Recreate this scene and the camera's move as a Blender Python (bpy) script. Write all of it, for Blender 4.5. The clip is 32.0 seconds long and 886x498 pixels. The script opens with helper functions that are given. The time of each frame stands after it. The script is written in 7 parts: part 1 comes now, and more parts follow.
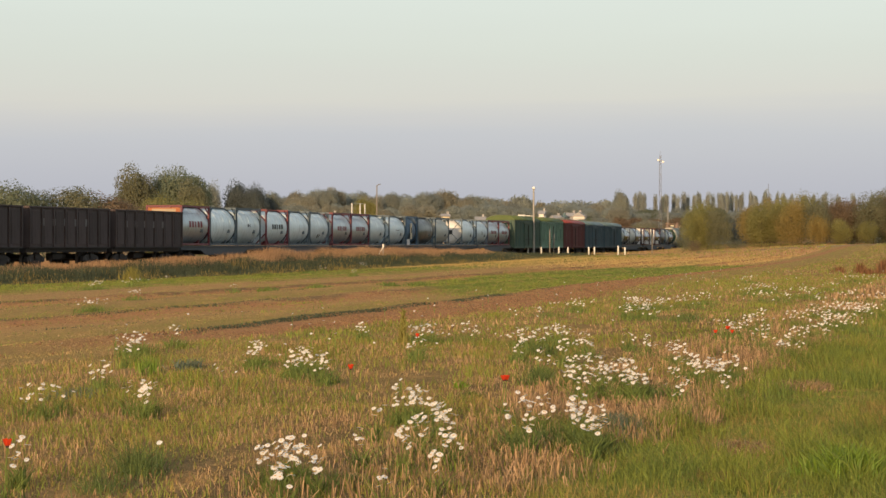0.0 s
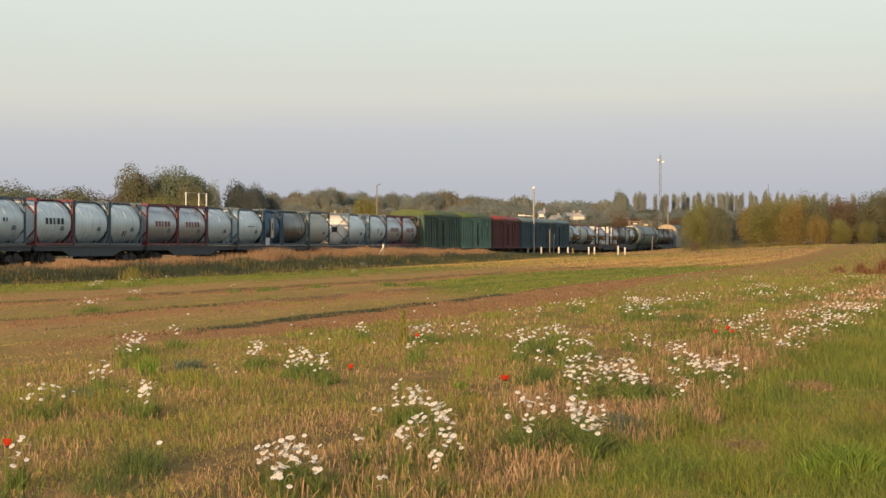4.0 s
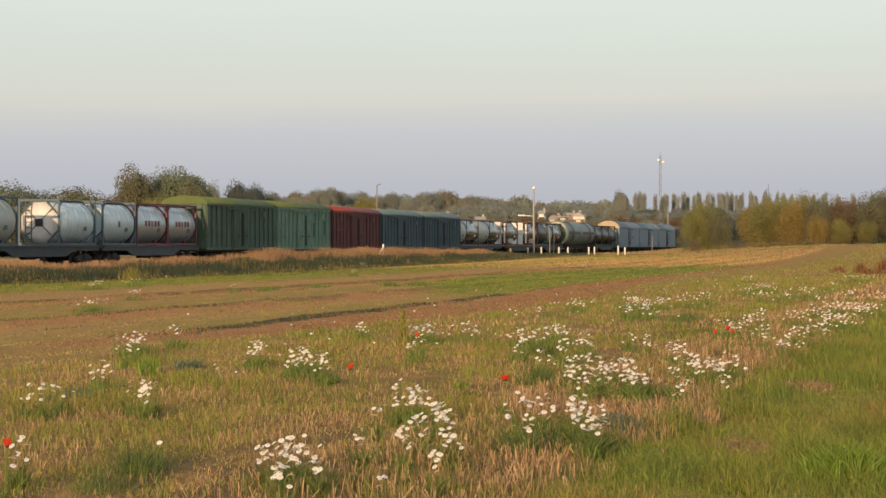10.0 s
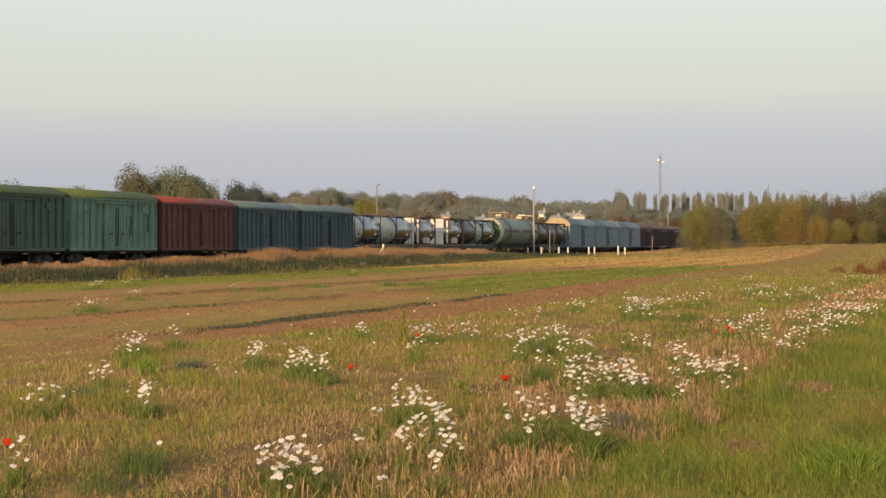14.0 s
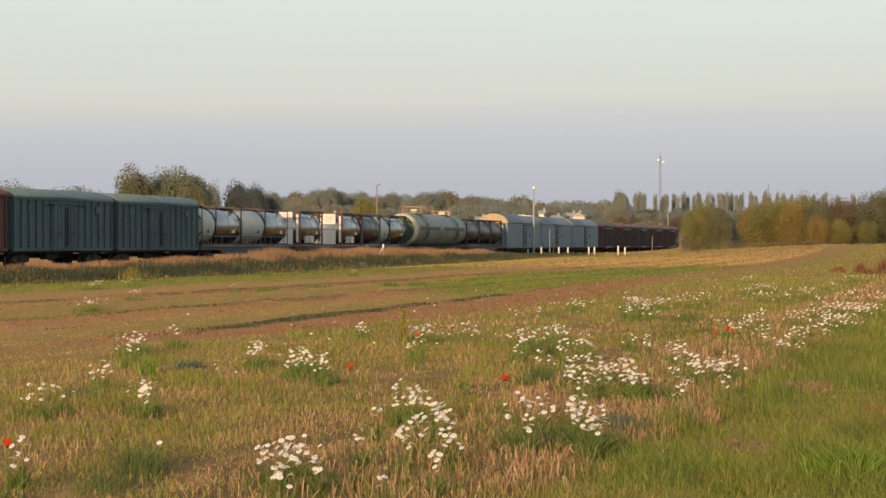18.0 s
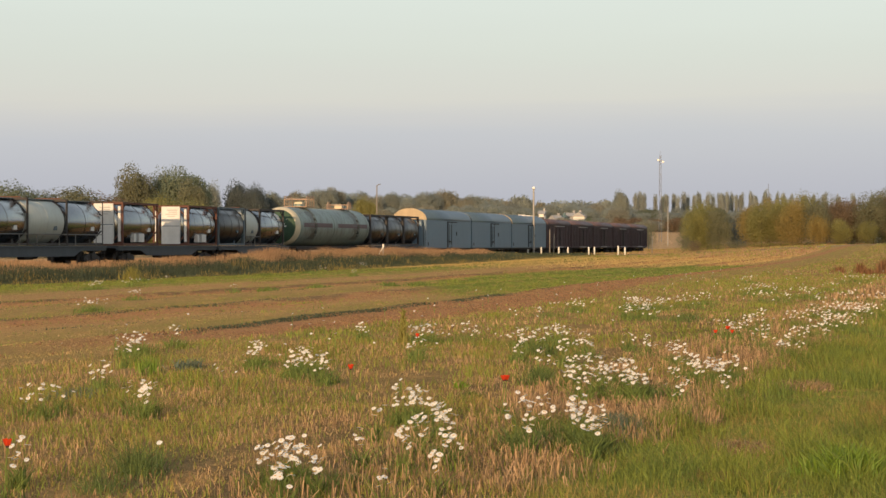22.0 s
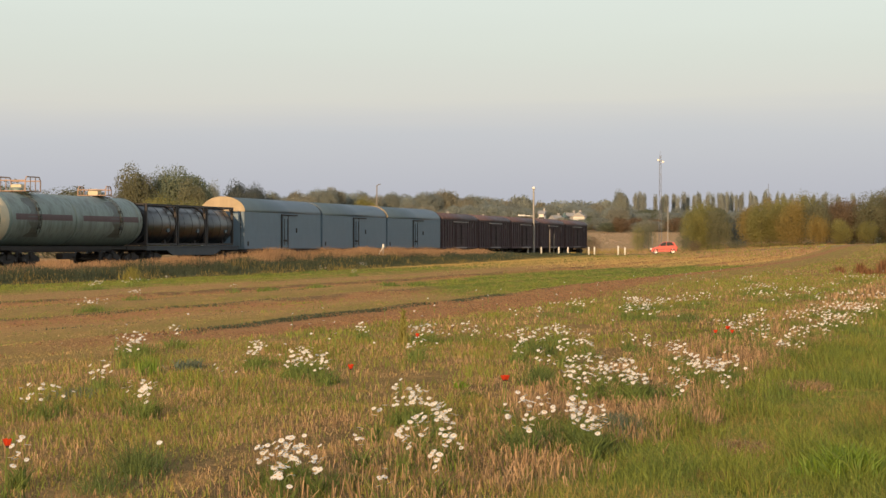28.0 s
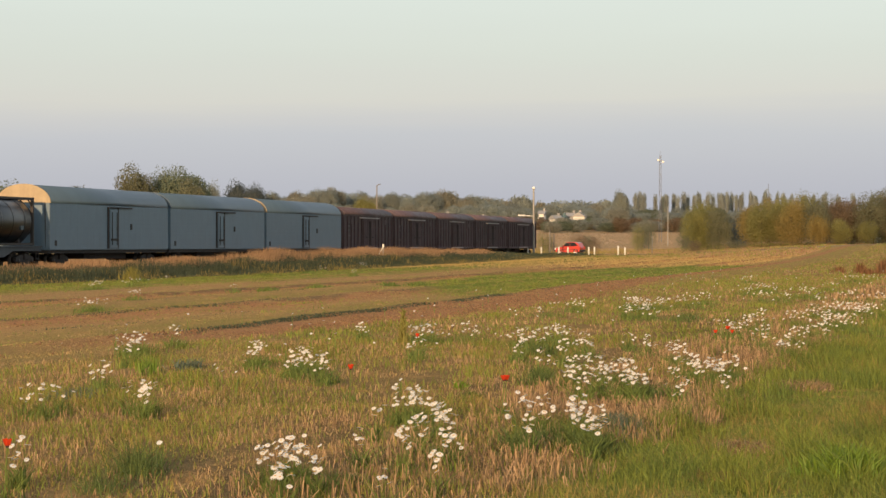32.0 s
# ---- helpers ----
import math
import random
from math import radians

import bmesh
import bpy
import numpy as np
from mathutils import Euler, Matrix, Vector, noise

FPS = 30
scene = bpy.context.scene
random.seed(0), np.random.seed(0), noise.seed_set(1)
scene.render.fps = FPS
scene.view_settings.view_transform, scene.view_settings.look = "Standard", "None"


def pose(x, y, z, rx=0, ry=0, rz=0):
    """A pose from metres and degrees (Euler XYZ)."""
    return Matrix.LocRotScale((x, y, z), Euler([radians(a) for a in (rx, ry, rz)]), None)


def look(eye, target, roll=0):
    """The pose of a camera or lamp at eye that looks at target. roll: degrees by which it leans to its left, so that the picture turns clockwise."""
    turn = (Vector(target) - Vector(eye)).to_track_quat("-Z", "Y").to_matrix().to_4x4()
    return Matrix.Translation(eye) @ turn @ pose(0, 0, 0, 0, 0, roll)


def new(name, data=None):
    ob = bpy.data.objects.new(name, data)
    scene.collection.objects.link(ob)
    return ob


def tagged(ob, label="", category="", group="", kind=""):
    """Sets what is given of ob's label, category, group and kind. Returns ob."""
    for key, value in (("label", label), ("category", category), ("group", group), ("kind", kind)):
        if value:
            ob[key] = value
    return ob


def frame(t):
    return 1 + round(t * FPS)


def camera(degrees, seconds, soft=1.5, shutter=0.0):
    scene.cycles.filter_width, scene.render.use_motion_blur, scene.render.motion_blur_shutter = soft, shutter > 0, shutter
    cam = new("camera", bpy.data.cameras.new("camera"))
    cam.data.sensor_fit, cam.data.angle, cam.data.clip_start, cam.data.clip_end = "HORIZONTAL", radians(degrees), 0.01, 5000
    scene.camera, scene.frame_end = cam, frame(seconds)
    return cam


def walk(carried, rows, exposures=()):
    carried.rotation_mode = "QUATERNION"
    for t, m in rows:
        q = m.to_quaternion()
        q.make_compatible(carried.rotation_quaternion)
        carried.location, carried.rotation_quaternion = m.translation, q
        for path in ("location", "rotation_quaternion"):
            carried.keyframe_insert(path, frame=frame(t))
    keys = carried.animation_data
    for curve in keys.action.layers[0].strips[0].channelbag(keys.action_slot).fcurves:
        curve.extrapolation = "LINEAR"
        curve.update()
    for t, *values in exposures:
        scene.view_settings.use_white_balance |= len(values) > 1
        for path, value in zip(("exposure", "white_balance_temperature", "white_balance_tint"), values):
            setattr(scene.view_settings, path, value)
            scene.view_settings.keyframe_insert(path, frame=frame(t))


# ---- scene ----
# A freight train crosses a harvested field at low sun, seen from the verge 52 m from the rails.
# Plan: camera at the origin, 1.65 m up, looking along +y. The track is straight; (u, w) are metres along it and
# from it towards the camera. The rail head is 0.35 m above the near field.
EYE = 1.65
cam = camera(20.206, 32.0, soft=1.5)
VIEW = look((0, 0, EYE), (0, 100, EYE - 0.159))
walk(cam, [(0, VIEW), (32.0, VIEW)], exposures=[(0, 0.0), (32.0, 0.0)])

TH = radians(12.446)
ST, CT = math.sin(TH), math.cos(TH)
OX, OY = -20.765, 145.523
RAIL = 0.35
V0, A0 = 9.975, -0.0682


def run(t):
    """Metres that the train has gone at t, counted from t = 16 s."""
    s = t - 16
    return V0 * s + A0 * s * s / 2


def at_uw(u, w):
    return OX + u * ST + w * CT, OY + u * CT - w * ST


def to_uw(x, y):
    return (x - OX) * ST + (y - OY) * CT, (x - OX) * CT - (y - OY) * ST


def sstep(a, b, v):
    t = np.clip((v - a) / (b - a), 0, 1)
    return t * t * (3 - 2 * t)


def ground_z(x, y):
    """Height of the ground, in metres."""
    x, y = np.asarray(x, float), np.asarray(y, float)
    u, w = to_uw(x, y)
    near = 0.55 * sstep(100, 300, y) + 1.22 * sstep(22, 55, x) * sstep(150, 300, y)
    near = near + 0.03 * np.sin(x * 0.7 + y * 0.13) * np.sin(y * 0.31) * sstep(0, 40, w)
    ridge = 0.0
    for c, h, wd in ((17.5, 0.05, 0.5), (21.0, 0.06, 0.45), (24.6, 0.07, 0.5), (28.0, 0.09, 0.5), (31.2, 0.09, 0.4)):
        ridge = ridge + h * np.exp(-((w - c - 0.25 * np.sin(u * 0.05)) / wd) ** 2)
    edge = np.interp(u, [-99, -94, -80, -59, -43, -24], [36.2, 36.9, 36.6, 36.3, 35.2, 34.9])
    ridge = ridge + 0.07 * np.exp(-((w - edge - 0.3) / 0.4) ** 2) * (1 - 0.7 * sstep(-45, 20, u))
    bank = 0.22 * np.exp(-((w - 4.2) / 2.0) ** 2) * sstep(-60, 40, u) * (1 - sstep(92, 118, u))
    ditch = -0.18 * np.exp(-((w - 9.5) / 2.2) ** 2) * (1 - sstep(60, 130, u))
    far = 0.25 + 10.0 * sstep(390, 980, y) + 30 * sstep(1100, 3500, y)
    k = sstep(-6, 2.5, w)
    return (near + ridge + bank + ditch) * k + far * (1 - k)


def gz(x, y):
    return float(ground_z(x, y))


def soil_strip(u, w):
    """1 inside the bare tilled strip that curves across the field and runs out to a point."""
    lo = np.interp(u, [-99, -94, -80, -59, -43, -24], [36.4, 37.1, 36.8, 36.5, 35.3, 35.0])
    hi = np.interp(u, [-130, -99, -94, -85, -70, -58, -45, -11], [36.0, 37.6, 38.6, 39.3, 39.7, 39.3, 38.1, 35.9])
    return sstep(-0.25, 0.2, w - lo) * sstep(-0.5, 0.4, hi - w) * sstep(-108, -93, u)


def lush_strip(u, w):
    """1 inside the green strip beyond the tilled soil."""
    far = np.interp(u, [-75, -58, -45, -38, -4, 12, 24, 36, 48], [35.2, 33.5, 30.5, 28, 25, 25.5, 28.5, 32, 35.5])
    near = np.interp(u, [-80, -59, -43, -24], [36.6, 36.3, 35.2, 35.0])
    return sstep(-0.9, 1.2, w - far) * sstep(-0.25, 0.25, near - w) * sstep(-66, -46, u)


# ---- light ----
SUN_AZ, SUN_EL = radians(194.6), radians(8.5)
world = bpy.data.worlds.new("evening_sky")
scene.world = world
world.use_nodes = True
nt = world.node_tree
nt.nodes.clear()
w_out = nt.nodes.new("ShaderNodeOutputWorld")
w_bg = nt.nodes.new("ShaderNodeBackground")
w_bg2 = nt.nodes.new("ShaderNodeBackground")
w_add = nt.nodes.new("ShaderNodeAddShader")
w_sky = nt.nodes.new("ShaderNodeTexSky")
w_sky.sky_type = "NISHITA"
w_sky.sun_disc = False
w_sky.sun_elevation, w_sky.sun_rotation = SUN_EL, SUN_AZ
w_sky.dust_density = 2.0
w_tc = nt.nodes.new("ShaderNodeTexCoord")
w_sep = nt.nodes.new("ShaderNodeSeparateXYZ")
w_map = nt.nodes.new("ShaderNodeMapping")
w_map.inputs["Scale"].default_value = (2.2, 2.2, 30)
w_noise = nt.nodes.new("ShaderNodeTexNoise")
w_noise.inputs["Scale"].default_value = 1.6
w_noise.inputs["Detail"].default_value = 6
w_ma = nt.nodes.new("ShaderNodeMath")
w_ma.operation = "MULTIPLY_ADD"
w_ma.inputs[1].default_value = 0.022
w_sub = nt.nodes.new("ShaderNodeMath")
w_sub.operation = "SUBTRACT"
w_sub.inputs[1].default_value = 0.011
w_ramp = nt.nodes.new("ShaderNodeValToRGB")
# thin high cloud: blue-grey low down, a faint rose band, pale above, bluer at the zenith
VEIL = [(0.0, (0.485, 0.515, 0.63)), (0.030, (0.49, 0.52, 0.64)), (0.044, (0.515, 0.54, 0.65)), (0.052, (0.575, 0.575, 0.64)), (0.058, (0.64, 0.625, 0.635)),
        (0.076, (0.645, 0.665, 0.65)), (0.10, (0.69, 0.725, 0.695)), (0.4, (0.56, 0.58, 0.59)), (1.0, (0.44, 0.49, 0.54))]
while len(w_ramp.color_ramp.elements) < len(VEIL):
    w_ramp.color_ramp.elements.new(0.5)
for e, (p, c) in zip(w_ramp.color_ramp.elements, VEIL):
    e.position, e.color = p, (*c, 1)
nt.links.new(w_tc.outputs["Generated"], w_sep.inputs[0])
nt.links.new(w_tc.outputs["Generated"], w_map.inputs["Vector"])
nt.links.new(w_map.outputs[0], w_noise.inputs["Vector"])
nt.links.new(w_noise.outputs[0], w_ma.inputs[0])
nt.links.new(w_sep.outputs["Z"], w_sub.inputs[0])
nt.links.new(w_sub.outputs[0], w_ma.inputs[2])
nt.links.new(w_ma.outputs[0], w_ramp.inputs[0])
nt.links.new(w_ramp.outputs[0], w_bg2.inputs[0])
nt.links.new(w_sky.outputs[0], w_bg.inputs[0])
w_bg.inputs[1].default_value = 0.05
w_bg2.inputs[1].default_value = 0.80
nt.links.new(w_bg.outputs[0], w_add.inputs[0])
nt.links.new(w_bg2.outputs[0], w_add.inputs[1])
nt.links.new(w_add.outputs[0], w_out.inputs[0])

sun = new("sun", bpy.data.lights.new("sun", "SUN"))
sun.data.energy, sun.data.angle, sun.data.color = 4.2, radians(0.6), (1.0, 0.66, 0.36)
SUN_DIR = Vector((math.sin(SUN_AZ) * math.cos(SUN_EL), math.cos(SUN_AZ) * math.cos(SUN_EL), math.sin(SUN_EL)))
sun.matrix_world = look(SUN_DIR * 200, (0, 0, 0))


# ---- materials ----
def surface(name, color, rough=0.6, metal=0.0, spread=0.25, scale=6.0, fine=60.0, streak=0.0, bump=0.15, island=0.0, dirt=None, dirt_amount=0.3, coat=0.0, trans=0.0, obj=0.0):
    """A worn surface: two scales of mottling, optional downward streaks, dirt in patches, variation by object or by piece."""
    m = bpy.data.materials.new(name)
    m.use_nodes = True
    t = m.node_tree
    b = t.nodes["Principled BSDF"]
    co = t.nodes.new("ShaderNodeTexCoord")
    n1 = t.nodes.new("ShaderNodeTexNoise")
    n1.inputs["Scale"].default_value, n1.inputs["Detail"].default_value = scale * 0.25, 5
    n2 = t.nodes.new("ShaderNodeTexNoise")
    n2.inputs["Scale"].default_value, n2.inputs["Detail"].default_value = fine * 0.25, 3
    for n in (n1, n2):
        t.links.new(co.outputs["Object"], n.inputs["Vector"])
    val = t.nodes.new("ShaderNodeMath")
    val.operation = "MULTIPLY_ADD"
    val.inputs[1].default_value = 2 * spread
    val.inputs[2].default_value = 1 - spread
    t.links.new(n1.outputs[0], val.inputs[0])
    val2 = t.nodes.new("ShaderNodeMath")
    val2.operation = "MULTIPLY_ADD"
    val2.inputs[1].default_value = spread
    t.links.new(n2.outputs[0], val2.inputs[0])
    t.links.new(val.outputs[0], val2.inputs[2])
    sub = t.nodes.new("ShaderNodeMath")
    sub.operation = "SUBTRACT"
    sub.inputs[1].default_value = spread * 0.5
    t.links.new(val2.outputs[0], sub.inputs[0])
    last = sub.outputs[0]
    for amount, node, socket in ((island, "ShaderNodeNewGeometry", "Random Per Island"), (obj, "ShaderNodeObjectInfo", "Random")):
        if amount:
            g = t.nodes.new(node)
            k = t.nodes.new("ShaderNodeMath")
            k.operation = "MULTIPLY_ADD"
            k.inputs[1].default_value, k.inputs[2].default_value = 2 * amount, 1 - amount
            t.links.new(g.outputs[socket], k.inputs[0])
            mu = t.nodes.new("ShaderNodeMath")
            mu.operation = "MULTIPLY"
            t.links.new(last, mu.inputs[0])
            t.links.new(k.outputs[0], mu.inputs[1])
            last = mu.outputs[0]
    mix = t.nodes.new("ShaderNodeMix")
    mix.data_type, mix.blend_type = "RGBA", "MULTIPLY"
    mix.inputs["Factor"].default_value = 1
    mix.inputs["A"].default_value = (*color, 1)
    t.links.new(last, mix.inputs["B"])
    out = mix.outputs["Result"]
    if dirt or streak:
        mp = t.nodes.new("ShaderNodeMapping")
        mp.inputs["Scale"].default_value = (3.0, 3.0, 0.35) if streak else (1, 1, 1)
        n3 = t.nodes.new("ShaderNodeTexNoise")
        n3.inputs["Scale"].default_value, n3.inputs["Detail"].default_value = 1.3, 6
        t.links.new(co.outputs["Object"], mp.inputs[0])
        t.links.new(mp.outputs[0], n3.inputs["Vector"])
        rp = t.nodes.new("ShaderNodeValToRGB")
        rp.color_ramp.elements[0].position, rp.color_ramp.elements[1].position = 0.45, 0.75
        rp.color_ramp.elements[1].color = (*[max(streak, dirt_amount)] * 3, 1)
        t.links.new(n3.outputs[0], rp.inputs[0])
        mx = t.nodes.new("ShaderNodeMix")
        mx.data_type = "RGBA"
        mx.inputs["B"].default_value = (*(dirt or (0.06, 0.05, 0.04)), 1)
        t.links.new(rp.outputs[0], mx.inputs["Factor"])
        t.links.new(out, mx.inputs["A"])
        out = mx.outputs["Result"]
    t.links.new(out, b.inputs["Base Color"])
    b.inputs["Roughness"].default_value, b.inputs["Metallic"].default_value = rough, metal
    b.inputs["Specular IOR Level"].default_value = 0.5 if rough < 0.56 else 0.25 if bump else 0.08
    if coat:
        b.inputs["Coat Weight"].default_value = coat
    if trans:
        tr = t.nodes.new("ShaderNodeBsdfTranslucent")
        t.links.new(out, tr.inputs["Color"])
        ms = t.nodes.new("ShaderNodeMixShader")
        ms.inputs[0].default_value = trans
        t.links.new(b.outputs[0], ms.inputs[1])
        t.links.new(tr.outputs[0], ms.inputs[2])
        t.links.new(ms.outputs[0], t.nodes["Material Output"].inputs["Surface"])
    if bump:
        bp = t.nodes.new("ShaderNodeBump")
        bp.inputs["Strength"].default_value, bp.inputs["Distance"].default_value = bump, 0.02
        t.links.new(n2.outputs[0], bp.inputs["Height"])
        t.links.new(bp.outputs[0], b.inputs["Normal"])
    return m


def field_material():
    """Soil, straw litter and low growth in bands that run along the track, broken up by patches; stubble shade is
    painted into the near bands.
    """
    m = bpy.data.materials.new("field_ground")
    m.use_nodes = True
    t = m.node_tree
    b = t.nodes["Principled BSDF"]
    g = t.nodes.new("ShaderNodeNewGeometry")
    dot = t.nodes.new("ShaderNodeVectorMath")
    dot.operation = "DOT_PRODUCT"
    dot.inputs[1].default_value = (CT, -ST, 0)
    t.links.new(g.outputs["Position"], dot.inputs[0])

    def noise_at(scale, detail=4, sc=(1, 1, 1)):
        mp = t.nodes.new("ShaderNodeMapping")
        mp.inputs["Rotation"].default_value = (0, 0, TH)
        mp.inputs["Scale"].default_value = sc
        n = t.nodes.new("ShaderNodeTexNoise")
        n.inputs["Scale"].default_value, n.inputs["Detail"].default_value = scale, detail
        t.links.new(g.outputs["Position"], mp.inputs[0])
        t.links.new(mp.outputs[0], n.inputs["Vector"])
        return n.outputs[0]

    big, small, mid = noise_at(0.35, 4, (1, 0.12, 1)), noise_at(14, 5), noise_at(1.6, 5, (1, 0.4, 1))
    wa = t.nodes.new("ShaderNodeMath")
    wa.operation = "MULTIPLY_ADD"
    wa.inputs[1].default_value = 4.4
    t.links.new(big, wa.inputs[0])
    off = t.nodes.new("ShaderNodeMath")
    off.operation = "ADD"
    off.inputs[1].default_value = -(OX * CT - OY * ST) - 2.2
    t.links.new(dot.outputs["Value"], off.inputs[0])
    t.links.new(off.outputs[0], wa.inputs[2])
    sc = t.nodes.new("ShaderNodeMath")
    sc.operation = "DIVIDE"
    sc.inputs[1].default_value = 60
    t.links.new(wa.outputs[0], sc.inputs[0])
    rp = t.nodes.new("ShaderNodeValToRGB")
    straw, soil, green, olive, dry = (0.43, 0.26, 0.115), (0.46, 0.225, 0.105), (0.21, 0.225, 0.055), (0.33, 0.245, 0.085), (0.46, 0.28, 0.11)
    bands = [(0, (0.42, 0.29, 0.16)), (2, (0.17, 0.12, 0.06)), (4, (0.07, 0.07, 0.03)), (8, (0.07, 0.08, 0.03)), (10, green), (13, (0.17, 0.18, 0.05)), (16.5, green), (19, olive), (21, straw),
             (23, straw), (24.6, (0.24, 0.15, 0.08)), (25.2, soil), (27.4, straw), (29.4, olive), (30.6, straw), (31.2, (0.24, 0.16, 0.085)), (31.8, soil), (34, straw), (36.0, olive), (38.0, (0.34, 0.23, 0.095)), (42, (0.32, 0.21, 0.09)),
             # darker soil tones here carry the shade between the stubble stalks
             (45, (0.27, 0.18, 0.08)), (46.6, (0.19, 0.13, 0.068)), (48.4, (0.17, 0.125, 0.062)), (49.0, green)]
    while len(rp.color_ramp.elements) < len(bands):
        rp.color_ramp.elements.new(0.5)
    for e, (p, c) in zip(rp.color_ramp.elements, bands):
        e.position, e.color = p / 60, (*c, 1)
    t.links.new(sc.outputs[0], rp.inputs[0])
    under = rp.outputs[0]
    for strip_name, tone in (("lush", (0.19, 0.22, 0.05)), ("bare_soil", (0.42, 0.215, 0.105))):
        at = t.nodes.new("ShaderNodeAttribute")
        at.attribute_name = strip_name
        ms = t.nodes.new("ShaderNodeMix")
        ms.data_type = "RGBA"
        ms.inputs["B"].default_value = (*tone, 1)
        t.links.new(at.outputs["Fac"], ms.inputs["Factor"])
        t.links.new(under, ms.inputs["A"])
        under = ms.outputs["Result"]
    # patches of dry straw
    pr = t.nodes.new("ShaderNodeValToRGB")
    pr.color_ramp.elements[0].position, pr.color_ramp.elements[1].position = 0.5, 0.72
    t.links.new(mid, pr.inputs[0])
    mx = t.nodes.new("ShaderNodeMix")
    mx.data_type = "RGBA"
    mx.inputs["B"].default_value = (*dry, 1)
    t.links.new(pr.outputs[0], mx.inputs["Factor"])
    t.links.new(under, mx.inputs["A"])
    vr = t.nodes.new("ShaderNodeMath")
    vr.operation = "MULTIPLY_ADD"
    vr.inputs[1].default_value, vr.inputs[2].default_value = 1.3, 0.45
    t.links.new(small, vr.inputs[0])
    mu = t.nodes.new("ShaderNodeMix")
    mu.data_type, mu.blend_type = "RGBA", "MULTIPLY"
    mu.inputs["Factor"].default_value = 1
    t.links.new(mx.outputs["Result"], mu.inputs["A"])
    t.links.new(vr.outputs[0], mu.inputs["B"])
    t.links.new(mu.outputs["Result"], b.inputs["Base Color"])
    b.inputs["Roughness"].default_value = 1.0
    b.inputs["Specular IOR Level"].default_value = 0.0
    bp = t.nodes.new("ShaderNodeBump")
    bp.inputs["Strength"].default_value, bp.inputs["Distance"].default_value = 0.9, 0.08
    t.links.new(small, bp.inputs["Height"])
    t.links.new(bp.outputs[0], b.inputs["Normal"])
    return m


M_FIELD = field_material()
M_STRAW = surface("dry_straw", (0.375, 0.248, 0.14), 0.75, spread=0.35, scale=0.8, fine=6, island=0.6, bump=0, trans=0.15)
M_GRASS = surface("green_grass", (0.226, 0.258, 0.054), 0.6, spread=0.35, scale=1.2, fine=8, island=0.4, bump=0, trans=0.3)
M_DEEPGRASS = surface("deep_green_grass", (0.155, 0.20, 0.05), 0.6, spread=0.35, scale=1.2, fine=8, island=0.4, bump=0, trans=0.3)
M_DRYGRASS = surface("yellowing_grass", (0.34, 0.255, 0.085), 0.7, spread=0.35, scale=1.2, fine=8, island=0.4, bump=0, trans=0.3)
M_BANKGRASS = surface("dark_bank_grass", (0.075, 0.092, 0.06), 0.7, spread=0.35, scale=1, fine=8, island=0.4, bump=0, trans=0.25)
M_REED = surface("dry_reed_grass", (0.40, 0.258, 0.148), 0.8, spread=0.25, scale=1, fine=8, island=0.35, bump=0, trans=0.25)
M_BALLAST = surface("ballast", (0.085, 0.068, 0.055), 0.95, spread=0.4, scale=10, fine=60, bump=0.8)
M_RUSTSTEEL = surface("rail_steel", (0.16, 0.09, 0.06), 0.5, 0.7, spread=0.2)
M_UNDER = surface("grimy_underframe", (0.045, 0.042, 0.04), 0.8, 0.1, spread=0.3, obj=0.2)
M_WHEEL = surface("wheel_steel", (0.05, 0.045, 0.04), 0.55, 0.5, spread=0.2)
M_CHALK = surface("white_marks", (0.75, 0.74, 0.70), 0.6, spread=0.1, bump=0)
M_GONDOLA = surface("gondola_brown", (0.066, 0.050, 0.050), 0.8, spread=0.5, scale=2.5, streak=0.6, dirt=(0.095, 0.083, 0.082), obj=0.2)
M_BOXGREEN = surface("faded_green_paint", (0.075, 0.122, 0.092), 0.6, spread=0.5, scale=2.5, streak=0.7, dirt=(0.035, 0.055, 0.048), obj=0.15)
M_BOXGREEN2 = surface("pale_green_paint", (0.175, 0.285, 0.215), 0.6, spread=0.5, scale=2.5, streak=0.75, dirt=(0.05, 0.09, 0.085))
M_GREENROOF = surface("mossy_green_roof", (0.105, 0.142, 0.05), 0.7, spread=0.3, scale=3, dirt=(0.10, 0.11, 0.05))
M_BOXRED = surface("oxide_red_paint", (0.14, 0.054, 0.054), 0.65, spread=0.25, streak=0.5, dirt=(0.08, 0.03, 0.028), obj=0.15)
M_REDROOF = surface("red_roof", (0.24, 0.05, 0.045), 0.6, spread=0.25, scale=3)
M_BOXBLUE = surface("blue_grey_paint", (0.066, 0.106, 0.132), 0.6, spread=0.4, scale=2.5, streak=0.55, dirt=(0.035, 0.05, 0.055), obj=0.15)
M_BLUEROOF = surface("blue_grey_roof", (0.095, 0.155, 0.165), 0.55, spread=0.25, scale=3)
M_REEFER = surface("reefer_grey_paint", (0.135, 0.205, 0.268), 0.5, spread=0.12, streak=0.25, dirt=(0.09, 0.12, 0.14), obj=0.08)
M_REEFROOF = surface("reefer_roof", (0.075, 0.12, 0.165), 0.45, spread=0.15, scale=3)
M_CREAM = surface("cream_end", (0.60, 0.53, 0.38), 0.6, spread=0.12)
# paint and dirt are lightened: distance haze is put into both tones
M_DARKBOX = surface("dark_brown_paint", (0.085, 0.056, 0.060), 0.7, spread=0.35, streak=0.6, dirt=(0.14, 0.118, 0.118), obj=0.2)
M_DARKROOF = surface("brown_roof", (0.115, 0.08, 0.088), 0.6, spread=0.3, scale=3, obj=0.2)
